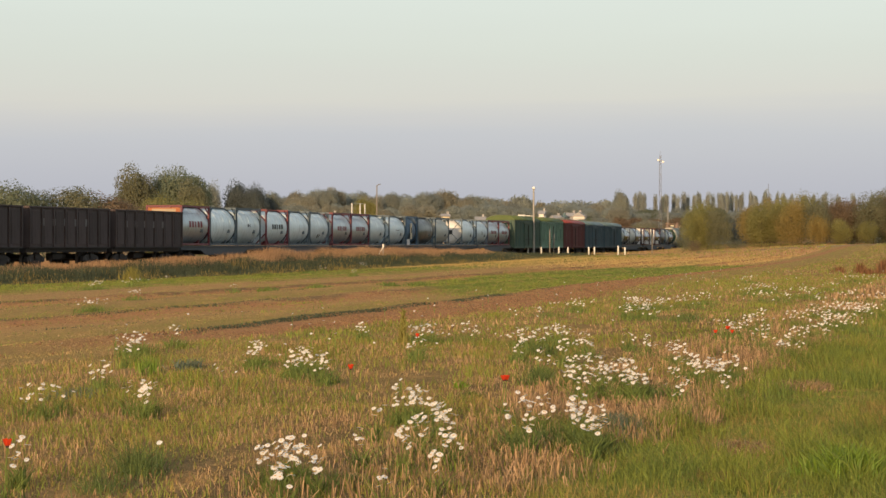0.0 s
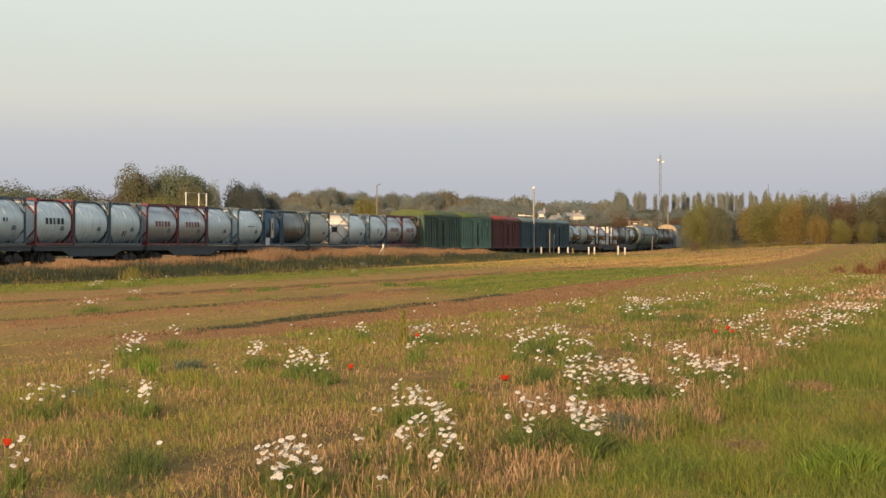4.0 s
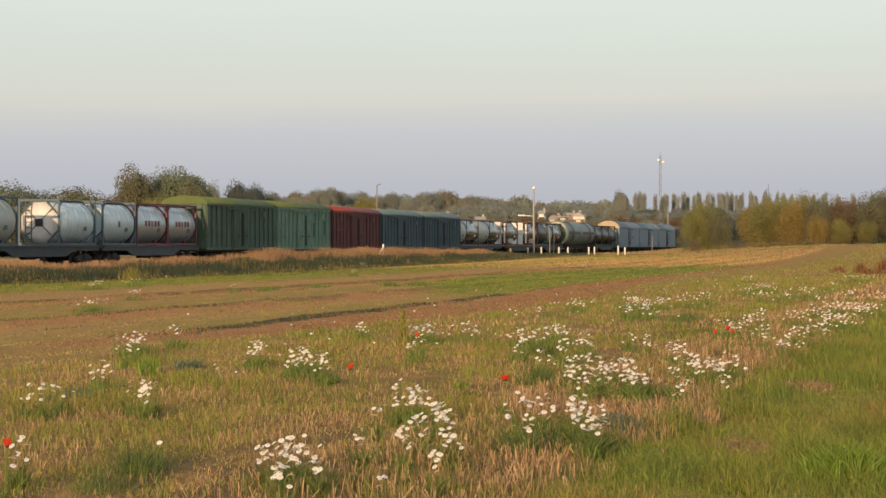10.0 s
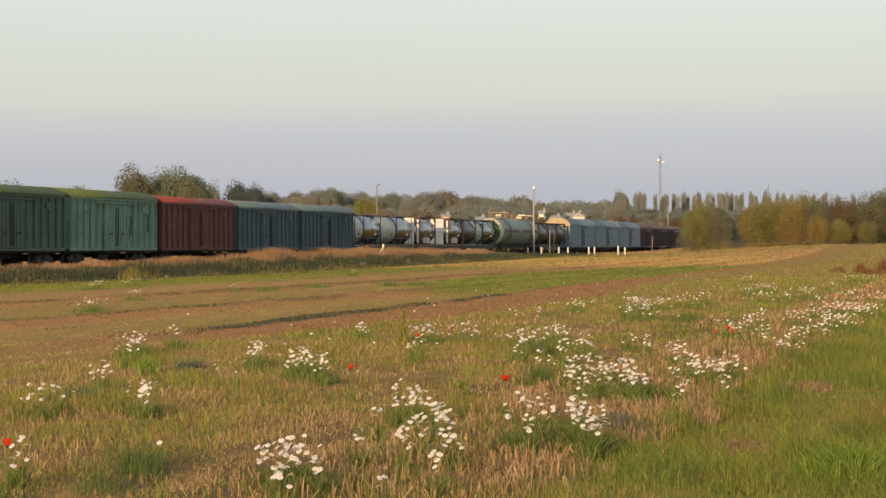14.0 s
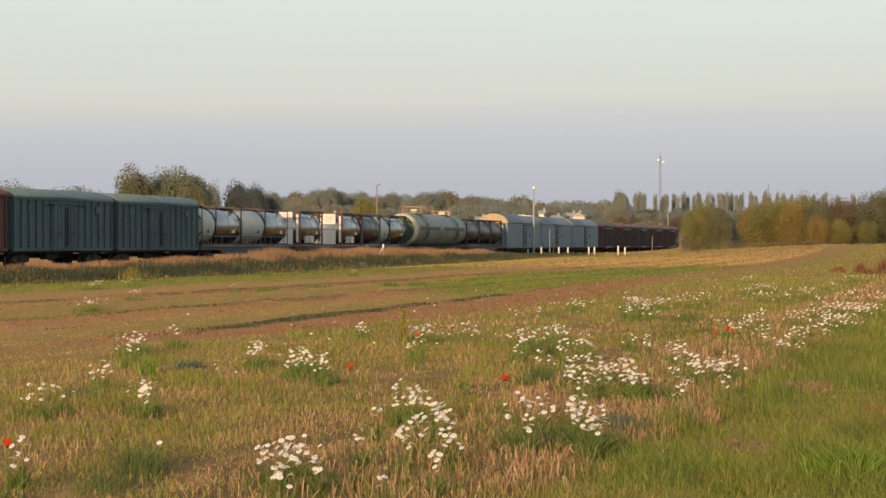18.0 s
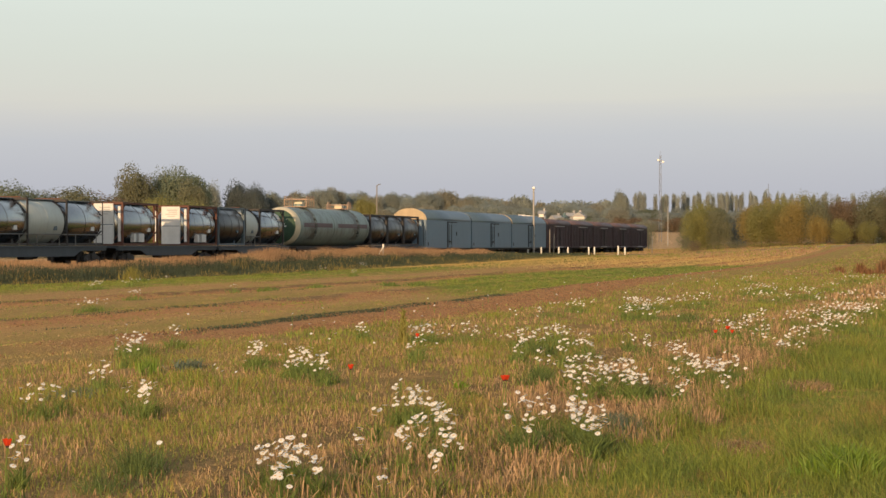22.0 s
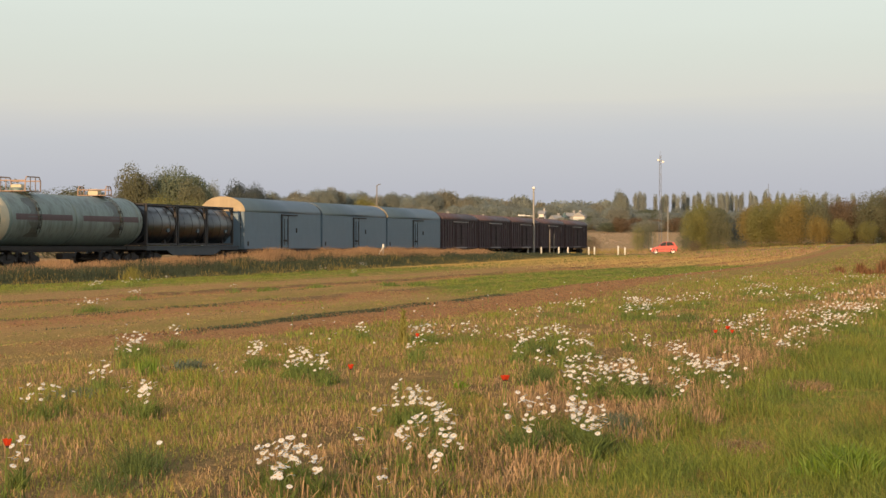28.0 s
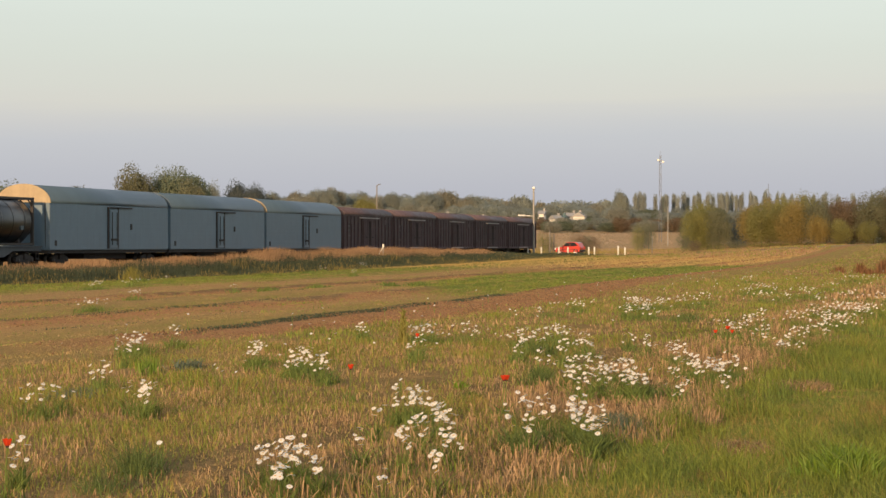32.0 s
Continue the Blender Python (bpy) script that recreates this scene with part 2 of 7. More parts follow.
M_TANKGREY = surface("tank_grey_green", (0.19, 0.245, 0.22), 0.5, spread=0.5, scale=2.2, streak=0.8, dirt=(0.075, 0.08, 0.07))
M_TANKDARK = surface("tank_end_green", (0.045, 0.085, 0.055), 0.6, spread=0.25)
M_STRIPE = surface("brown_stripe", (0.12, 0.075, 0.078), 0.6, spread=0.2)
M_RUSTRAIL = surface("pale_railing", (0.44, 0.30, 0.22), 0.7, spread=0.25)
M_TANKPALE = surface("pale_tank_cladding", (0.63, 0.73, 0.77), 0.40, 0.1, spread=0.3, scale=3, streak=0.5, dirt=(0.27, 0.33, 0.35), obj=0.12)
M_LITTER = surface("broken_straw_litter", (0.455, 0.325, 0.132), 0.85, spread=0.3, scale=0.5, fine=5, island=0.14, bump=0, trans=0.1)
M_TANKBEIGE = surface("beige_tank_cladding", (0.44, 0.46, 0.42), 0.5, 0.1, spread=0.1, streak=0.2, dirt=(0.28, 0.27, 0.22))
M_TANKPOLISH = surface("polished_tank", (0.26, 0.28, 0.30), 0.22, 1.0, spread=0.08, streak=0.2, dirt=(0.28, 0.27, 0.25), bump=0.03)
M_TANKSTEEL = surface("dull_steel_tank", (0.48, 0.54, 0.58), 0.36, 0.6, spread=0.2, streak=0.45, dirt=(0.2, 0.22, 0.24), bump=0.05)
M_TANKBLACK = surface("soot_black_tank", (0.085, 0.088, 0.095), 0.36, 1.0, spread=0.2, bump=0.05)
M_TANKDULL = surface("weathered_steel_tank", (0.15, 0.165, 0.165), 0.36, 0.6, spread=0.15, streak=0.4, dirt=(0.10, 0.10, 0.10), bump=0.05)
M_FRAMERED = surface("red_frame", (0.14, 0.026, 0.038), 0.55, spread=0.2)
M_FRAMEBLUE = surface("blue_frame", (0.045, 0.11, 0.19), 0.5, spread=0.2)
M_FRAMESTEEL = surface("slate_frame", (0.07, 0.105, 0.13), 0.55, spread=0.2)
M_FRAMEDARK = surface("dark_frame", (0.05, 0.045, 0.045), 0.6, spread=0.2)
M_FRAMERUST = surface("rust_frame", (0.12, 0.055, 0.04), 0.7, spread=0.25)
# tan and orange for end faces: low sun is painted into the colour
M_SUNLITTAN = surface("sunlit_tan", (0.44, 0.35, 0.23), 0.65, spread=0.25, streak=0.3, dirt=(0.25, 0.2, 0.15))
M_SUNLITEND = surface("sunlit_end_orange", (0.36, 0.13, 0.05), 0.6, spread=0.2)
M_POSTPALE = surface("pale_rail_paint", (0.17, 0.17, 0.165), 0.6, spread=0.2)
M_WHITE = surface("white_panel", (0.64, 0.635, 0.62), 0.5, spread=0.2, streak=0.35, dirt=(0.45, 0.43, 0.40))
M_LETTERRED = surface("red_marks", (0.25, 0.09, 0.10), 0.6, bump=0)
M_LETTERBLACK = surface("black_marks", (0.04, 0.045, 0.05), 0.6, bump=0)
M_FLAT = surface("flat_wagon_grey", (0.072, 0.086, 0.10), 0.65, spread=0.25, streak=0.3, dirt=(0.05, 0.05, 0.05), obj=0.2)
M_DULLMARK = surface("dull_marks", (0.13, 0.12, 0.12))
M_GRIME = surface("oily_grime", (0.07, 0.08, 0.073), 0.6, spread=0.4)
M_STAIN = surface("oily_run", (0.06, 0.07, 0.062), 0.45, spread=0.5, streak=0.5, dirt=(0.13, 0.16, 0.14))
M_PALEMARK = surface("pale_grey_marks", (0.38, 0.38, 0.39))
M_RAILGLINT = surface("rail_highlight", (0.34, 0.31, 0.31), 0.5, 0.3, spread=0.35)
M_SOIL = surface("tilled_soil", (0.27, 0.16, 0.085), 0.95, spread=0.3, scale=2, fine=20, island=0.2, bump=0)
M_FARDRY = surface("dry_rusty_grass", (0.40, 0.30, 0.225), 0.8, spread=0.3, scale=1, fine=8, island=0.2, bump=0, trans=0.25)
M_DUSTPATCH = surface("dusty_patch", (0.085, 0.068, 0.068), 0.8, spread=0.4, streak=0.6, dirt=(0.04, 0.03, 0.03))
M_TEALPATCH = surface("teal_patch", (0.05, 0.12, 0.115), 0.65, spread=0.35, streak=0.5, dirt=(0.05, 0.08, 0.07))


# ---- mesh helpers ----
class Build:
    """Collects boxes, prisms and turned shapes into one mesh."""

    def __init__(self):
        self.v, self.f, self.smooth = [], [], []

    def add(self, verts, faces, smooth=False):
        k = len(self.v)
        self.v += [tuple(p) for p in verts]
        self.f += [tuple(i + k for i in f) for f in faces]
        self.smooth += [smooth] * len(faces)
        return self

    def box(self, x0, x1, y0, y1, z0, z1, c=0.0):
        """A box with its long edges chamfered by c."""
        if not c:
            vs = [(x, y, z) for x in (x0, x1) for y in (y0, y1) for z in (z0, z1)]
            return self.add(vs, [(0, 1, 3, 2), (4, 6, 7, 5), (0, 4, 5, 1), (2, 3, 7, 6), (0, 2, 6, 4), (1, 5, 7, 3)])
        prof = [(y0 + c, z0), (y1 - c, z0), (y1, z0 + c), (y1, z1 - c), (y1 - c, z1), (y0 + c, z1), (y0, z1 - c), (y0, z0 + c)]
        return self.prism(prof, x0, x1)

    def prism(self, prof, x0, x1, smooth=False):
        """A closed profile in (y, z), drawn along x."""
        n = len(prof)
        vs = [(x0, y, z) for y, z in prof] + [(x1, y, z) for y, z in prof]
        self.add(vs, [(i, (i + 1) % n, (i + 1) % n + n, i + n) for i in range(n)], smooth)
        k = len(self.v) - 2 * n
        self.f += [tuple(k + i for i in reversed(range(n))), tuple(k + n + i for i in range(n))]
        self.smooth += [False, False]
        return self

    def turned(self, prof, axis="x", n=24, at=(0, 0, 0)):
        """A turned shape: (radius, distance along the axis)."""
        vs = []
        for r, d in prof:
            for i in range(n):
                a = 2 * math.pi * i / n
                p = (d, r * math.cos(a), r * math.sin(a))
                if axis == "y":
                    p = (p[1], p[0], p[2])
                elif axis == "z":
                    p = (p[1], p[2], p[0])
                vs.append((p[0] + at[0], p[1] + at[1], p[2] + at[2]))
        fs = [(j * n + i, j * n + (i + 1) % n, (j + 1) * n + (i + 1) % n, (j + 1) * n + i) for j in range(len(prof) - 1) for i in range(n)]
        self.add(vs, fs, True)
        return self

    def rod(self, a, b, r=0.03, n=6, r2=None):
        a, b = Vector(a), Vector(b)
        d = (b - a).normalized()
        s = d.orthogonal().normalized()
        t = d.cross(s)
        r2 = r if r2 is None else r2
        vs = [a + (s * math.cos(2 * math.pi * i / n) + t * math.sin(2 * math.pi * i / n)) * r for i in range(n)]
        vs += [b + (s * math.cos(2 * math.pi * i / n) + t * math.sin(2 * math.pi * i / n)) * r2 for i in range(n)]
        fs = [(i, (i + 1) % n, (i + 1) % n + n, i + n) for i in range(n)]
        fs += [tuple(reversed(range(n))), tuple(range(n, 2 * n))]
        return self.add(vs, fs)

    def mesh(self, name, material):
        me = bpy.data.meshes.new(name)
        me.from_pydata(self.v, [], self.f)
        me.polygons.foreach_set("use_smooth", self.smooth)
        me.materials.append(material)
        bm = bmesh.new()
        bm.from_mesh(me)
        bmesh.ops.recalc_face_normals(bm, faces=bm.faces)
        bm.to_mesh(me)
        bm.free()
        return me


def part(name, shape, material, parent, label="", at=None):
    """One mesh object under a thing or a part; shape: a Build, or a mesh to share."""
    data = shape.mesh(name, material) if isinstance(shape, Build) else shape
    ob = new(name, data)
    ob.parent = parent
    if at is not None:
        ob.matrix_basis = at
    if label:
        tagged(ob, label)
    return ob


def thing(name, label, category, group="", kind="", at=None):
    ob = new(name)
    ob.empty_display_size = 0.3
    tagged(ob, label, category, group, kind)
    if at is not None:
        ob.matrix_basis = at
    return ob


def whole(name, shape, material, label, category, group="", kind="", at=None):
    ob = new(name, shape.mesh(name, material) if isinstance(shape, Build) else shape)
    tagged(ob, label, category, group, kind)
    if at is not None:
        ob.matrix_basis = at
    return ob


# ---- ground, track ----
def build_ground():
    us = np.concatenate([-np.geomspace(3000, 190, 14), np.arange(-180, 330, 1.6), np.geomspace(332, 4200, 46)])
    ws = np.concatenate([-np.geomspace(3600, 31, 40), np.arange(-30, -4, 2.0), np.arange(-4, 56, 0.3), np.geomspace(57, 2500, 26)])
    U, W = np.meshgrid(us, ws, indexing="ij")
    X, Y = at_uw(U, W)
    Z = ground_z(X, Y)
    rough = np.sin(X * 5.3 + np.sin(Y * 3.1) * 2) * np.sin(Y * 4.7 + X * 1.3) * 0.018
    Z = Z + rough * ((W > 9) & (W < 56))
    nu, nw = len(us), len(ws)
    co = np.stack([X, Y, Z], -1).reshape(-1, 3)
    i = np.arange(nu * nw).reshape(nu, nw)
    q = np.stack([i[:-1, :-1], i[1:, :-1], i[1:, 1:], i[:-1, 1:]], -1).reshape(-1, 4)
    me = mesh_from("ground", co, q, M_FIELD, True)
    for strip_name, mask in (("bare_soil", soil_strip), ("lush", lush_strip)):
        me.attributes.new(strip_name, "FLOAT", "POINT").data.foreach_set("value", np.asarray(mask(U, W), np.float32).ravel())
    ob = new("ground", me)
    return tagged(ob, "harvested field with stubble, bare soil strips and weeds", "ground", kind="structure")


def mesh_from(name, co, faces, material, smooth=False):
    """A mesh from arrays: points (n, 3) and faces of one size (m, k)."""
    co, faces = np.asarray(co, np.float32), np.asarray(faces, np.int32)
    me = bpy.data.meshes.new(name)
    me.vertices.add(len(co))
    me.vertices.foreach_set("co", co.ravel())
    me.loops.add(faces.size)
    me.loops.foreach_set("vertex_index", faces.ravel())
    me.polygons.add(len(faces))
    me.polygons.foreach_set("loop_start", np.arange(0, faces.size, faces.shape[1], dtype=np.int32))
    if smooth:
        me.polygons.foreach_set("use_smooth", np.ones(len(faces), bool))
    me.update(calc_edges=True)
    me.materials.append(material)
    return me


ground = build_ground()


def track_pose(u, w=0.0, z=RAIL):
    """A thing on the track: its x runs backwards along the train, its -y faces the field."""
    x, y = at_uw(u, w)
    return pose(x, y, z, 0, 0, 90 - math.degrees(TH))


bed = Build().prism([(-3.2, -0.5), (3.2, -0.5), (1.9, -0.16), (-1.9, -0.16)], -400, 900)
whole("ballast_bed", bed, M_BALLAST, "grey stone ballast bed under the rails", "track bed", kind="structure", at=track_pose(0))
for side in (-0.79, 0.79):
    prof = [(-0.07, -0.16), (0.07, -0.16), (0.07, -0.14), (0.015, -0.12), (0.015, -0.04), (0.036, -0.03), (0.036, 0), (-0.036, 0), (-0.036, -0.03), (-0.015, -0.04), (-0.015, -0.12), (-0.07, -0.14)]
    whole("rail", Build().prism(prof, -400, 900), M_RUSTSTEEL, "rusty steel rail with a worn head", "rail", "rails", "structure", at=track_pose(0, side))


# ---- the train ----
WHEELS = []
TRAIN = []


def make_bogie_meshes():
    wheel = Build()
    for y in (-0.79, 0.79):
        s = 1 if y > 0 else -1
        wheel.turned([(0.0, y + 0.06 * s), (0.11, y + 0.08 * s), (0.14, y + 0.05 * s), (0.38, y + 0.03 * s), (0.40, y + 0.07 * s), (0.475, y + 0.07 * s), (0.475, y - 0.05 * s), (0.505, y - 0.07 * s),
                      (0.505, y - 0.09 * s), (0.36, y - 0.07 * s), (0.0, y - 0.06 * s)], "y", 20)
    wheel.rod((0, -1.02, 0), (0, 1.02, 0), 0.075, 8)
    side = Build()
    for y0, y1 in ((-1.12, -0.92), (0.92, 1.12)):
        prof = [(-1.25, 0.62), (-1.25, 0.40), (-0.75, 0.40), (-0.45, 0.22), (0.45, 0.22), (0.75, 0.40), (1.25, 0.40), (1.25, 0.62), (0.6, 0.78), (-0.6, 0.78)]
        n = len(prof)
        side.add([(x, y0, z) for x, z in prof] + [(x, y1, z) for x, z in prof],
                 [(i, (i + 1) % n, (i + 1) % n + n, i + n) for i in range(n)] + [tuple(range(n)), tuple(range(n, 2 * n))])
    side.box(-0.25, 0.25, -1.2, 1.2, 0.5, 0.8, 0.04)
    cap = Build().turned([(0.0, -1.16), (0.09, -1.16), (0.11, -1.12), (0.11, -1.08)], "y", 10)
    return wheel.mesh("wheelset", M_WHEEL), side.mesh("bogie", M_UNDER), cap.mesh("axle_cap", M_WHEEL)


WHEEL_ME, SIDE_ME, CAP_ME = make_bogie_meshes()


def bogie(parent, x):
    b = part("bogie", SIDE_ME, None, parent, at=pose(x, 0, 0))
    for dx in (-0.925, 0.925):
        WHEELS.append((part("wheelset", WHEEL_ME, None, b, at=pose(dx, 0, 0.475)), dx))
        part("axle_cap", CAP_ME, None, b, at=pose(dx, 0, 0.475))
    return b


def coupler(parent, x, sgn):
    c = Build().box(x, x + sgn * 0.42, -0.12, 0.12, 0.95, 1.2, 0.03) if sgn > 0 else Build().box(x - 0.42, x, -0.12, 0.12, 0.95, 1.2, 0.03)
    e = x + sgn * 0.42
    c.box(min(e, e + sgn * 0.25), max(e, e + sgn * 0.25), -0.22, 0.16, 0.9, 1.25, 0.04)
    part("coupler", c, M_UNDER, parent)


def running_gear(w, length, bogies=None):
    h = length / 2
    for x in bogies or (-h + 2.0, h - 2.0):
        bogie(w, x)
    coupler(w, -h, -1)
    coupler(w, h, 1)
    gear = Build()
    gear.box(-1.2, 0.2, -0.9, -0.5, 0.5, 0.85, 0.05)
    gear.rod((0.6, -0.4, 0.7), (1.7, -0.4, 0.7), 0.17, 10)
    part("brake_gear", gear, M_UNDER, w)


def roof_profile(half, z0, rise, n=12, flat=0.0):
    """An arched roof in (y, z), closed along its underside."""
    p = []
    for i in range(n + 1):
        a = math.pi * i / n
        p.append((half * math.cos(a), z0 + rise * math.sin(a) ** (0.8 if flat else 1.0)))
    return p


def boxcar(u0, u1, paint, roof_paint, label, door=(-0.1, 1), top=3.72, rise=0.78, half=1.55, ribs=15, door_paint=None, dirty=False, patch_m=None):
    L = u1 - u0 - 0.9
    h = L / 2
    w = thing("boxcar", label, "freight wagon", "wagons of the freight train")
    part("body", Build().box(-h, h, -half + 0.06, half - 0.06, 1.06, top, 0.02), paint, w)
    part("underframe", Build().box(-h - 0.05, h + 0.05, -1.3, 1.3, 0.86, 1.06).box(-h + 3, h - 3, -0.25, 0.25, 0.6, 0.9), M_UNDER, w)
    sill = Build().box(-h - 0.02, h + 0.02, -half - 0.02, -half + 0.1, 0.98, 1.14).mesh("side_sill", paint)
    cant = Build().box(-h - 0.02, h + 0.02, -half - 0.03, -half + 0.08, top - 0.1, top + 0.02).mesh("top_rail", paint)
    for ang in (0, 180):
        part("side_sill", sill, None, w, at=pose(0, 0, 0, 0, 0, ang))
        part("top_rail", cant, None, w, at=pose(0, 0, 0, 0, 0, ang))
    part("roof", Build().prism(roof_profile(half + 0.05, top + 0.01, rise), -h - 0.08, h + 0.08, True), roof_paint, w)
    rib_me = None
    n = 9
    for i in range(n):
        x = -h + 0.2 + (L - 0.4) * i / (n - 1)
        pr = roof_profile(half + 0.062, top + 0.012, rise + 0.014)
        if rib_me is None:
            rib_me = Build().prism(pr, -0.03, 0.03, True).mesh("roof_rib", roof_paint)
        part("roof_rib", rib_me, None, w, at=pose(x, 0, 0))
    # pressed side posts, with the double doors between them
    dw = 3.9
    d0 = -dw / 2 + door[0]
    d1 = d0 + dw
    post = Build().prism([(-half - 0.028, 1.1), (-half + 0.07, 1.1), (-half + 0.07, top - 0.05), (-half - 0.028, top - 0.05)], -0.065, 0.065)
    post_me = post.mesh("side_post", paint)
    for i in range(ribs):
        x = -h + 0.12 + (L - 0.24) * i / (ribs - 1)
        if d0 - 0.05 < x < d1 + 0.05:
            continue
        part("side_post", post_me, None, w, at=pose(x, 0, 0))
        part("side_post", post_me, None, w, at=pose(x, 0, 0, 0, 0, 180))
    for s, ang in ((1, 0), (-1, 180)):
        leaf = Build().box(-0.96, 0.96, -half - 0.07, -half + 0.02, 1.12, top - 0.28, 0.015)
        for k in range(4):
            leaf.box(-0.82 + k * 0.52, -0.74 + k * 0.52, -half - 0.10, -half - 0.07, 1.2, top - 0.36)
        leaf_me = leaf.mesh("door", door_paint or paint)
        for j in (0, 1):
            dr = part("door", leaf_me, None, w, at=pose(s * (d0 + 0.98 + j * 1.95), 0, 0, 0, 0, ang))
            if s == 1:
                part("door_bar", Build().rod((0.8 if j == 0 else -0.8, -half - 0.13, 1.25), (0.8 if j == 0 else -0.8, -half - 0.13, top - 0.5), 0.025).box(-0.2, 0.2, -half - 0.14, -half - 0.1, 1.9, 1.98), M_UNDER, dr)
    # on dark wagons the rail is pale: its highlight is painted on
    part("door_rail", Build().box(d0 - 1.2, d1 + 1.2, -half - 0.16, -half - 0.02, top - 0.28, top - 0.2).box(d0 - 0.3, d1 + 0.6, -half - 0.13, -half, 1.0, 1.1), M_RAILGLINT if dirty else paint, w)
    # end wall stiffeners, hatches
    for e in (-1, 1):
        for k in range(5):
            y = -1.2 + 0.6 * k
            part("end_stiffener", Build().box(min(e * h, e * (h + 0.07)), max(e * h, e * (h + 0.07)), y - 0.06, y + 0.06, 1.1, top), paint, w)
    for x in (-h * 0.68, h * 0.68):
        part("hatch", Build().box(x - 0.35, x + 0.35, -half - 0.03, -half + 0.02, top - 0.75, top - 0.35, 0.01), paint, w)
    lad = Build()
    for y in (-1.3, -0.9):
        lad.rod((h + 0.12, y, 1.0), (h + 0.12, y, top + 0.3), 0.02)
    for k in range(8):
        lad.rod((h + 0.12, -1.3, 1.2 + k * 0.33), (h + 0.12, -0.9, 1.2 + k * 0.33), 0.015)
    part("ladder", lad, M_UNDER, w)
    running_gear(w, L)
    rnd = random.Random(int(u0 * 10) % 997)
    for k in range(7):
        x, z = -h + 1.0 + rnd.random() * 1.6, 1.5 + rnd.random() * 1.7
        part("stencil_mark", Build().box(x, x + 0.12 + rnd.random() * 0.35, -half + 0.05, -half + 0.058, z, z + 0.1), M_DULLMARK, w)
    for k in range(9 if dirty else 6):
        # scuffs and patches of fresh paint on the panels between the posts
        x, z = rnd.uniform(-h + 0.4, h - 1.2), rnd.uniform(1.3, top - 1.2)
        part("paint_patch", Build().box(x, x + rnd.uniform(0.3, 0.9), -half + 0.055, -half + 0.064, z, z + rnd.uniform(0.4, 1.1)), patch_m or paint, w)
    TRAIN.append((w, (u0 + u1) / 2))
    return w


def gondola(u0, u1):
    L = u1 - u0 - 0.8
    h, half, top = L / 2, 1.5, 3.30
    w = thing("gondola", "dark brown open-topped gondola wagon with side posts", "freight wagon", "wagons of the freight train")
    tub = Build().box(-h, h, -half, half, 1.15, 1.25)
    tub.box(-h, h, -half, -half + 0.08, 1.25, top).box(-h, h, half - 0.08, half, 1.25, top)
    tub.box(-h, -h + 0.08, -half + 0.08, half - 0.08, 1.25, top).box(h - 0.08, h, -half + 0.08, half - 0.08, 1.25, top)
    part("tub", tub, M_GONDOLA, w)
    rim = Build().box(-h - 0.05, h + 0.05, -half - 0.07, -half + 0.09, top, top + 0.1, 0.02).box(-h - 0.05, h + 0.05, half - 0.09, half + 0.07, top, top + 0.1, 0.02)
    rim.box(-h - 0.05, -h + 0.1, -half + 0.09, half - 0.09, top, top + 0.1).box(h - 0.1, h + 0.05, -half + 0.09, half - 0.09, top, top + 0.1)
    part("rim", rim, M_GONDOLA, w)
    part("underframe", Build().box(-h, h, -1.35, 1.35, 0.9, 1.15).box(-h, h, -half - 0.05, half + 0.05, 1.13, 1.2), M_UNDER, w)
    post_me = Build().box(-0.1, 0.1, -half - 0.075, -half, 1.2, top, 0.02).mesh("side_post", M_GONDOLA)
    panel_me = Build().box(-0.55, 0.55, -half - 0.035, -half, 1.35, top - 0.15, 0.012).mesh("side_panel", M_GONDOLA)
    n = 8
    for i in range(n):
        x = -h + 0.12 + (L - 0.24) * i / (n - 1)
        for ang in (0, 180):
            part("side_post", post_me, None, w, at=pose(x, 0, 0, 0, 0, ang))
            if i < n - 1:
                part("side_panel", panel_me, None, w, at=pose(x + (L - 0.24) / (n - 1) / 2, 0, 0, 0, 0, ang))
    part("load", Build().prism([(-1.4, 1.3), (1.4, 1.3), (1.4, 2.6), (0.5, 3.0), (-0.5, 2.95), (-1.4, 2.5)], -h + 0.2, h - 0.2), M_UNDER, w)
    mark = Build().box(0, 0.42, -half - 0.044, -half - 0.037, 2.35, 2.75).mesh("stencil_mark", M_DULLMARK)
    for k in range(5):
        part("stencil_mark", mark, None, w, at=pose(-h + 1.75 + k * 1.66, 0, 0))
    running_gear(w, L)
    TRAIN.append((w, (u0 + u1) / 2))


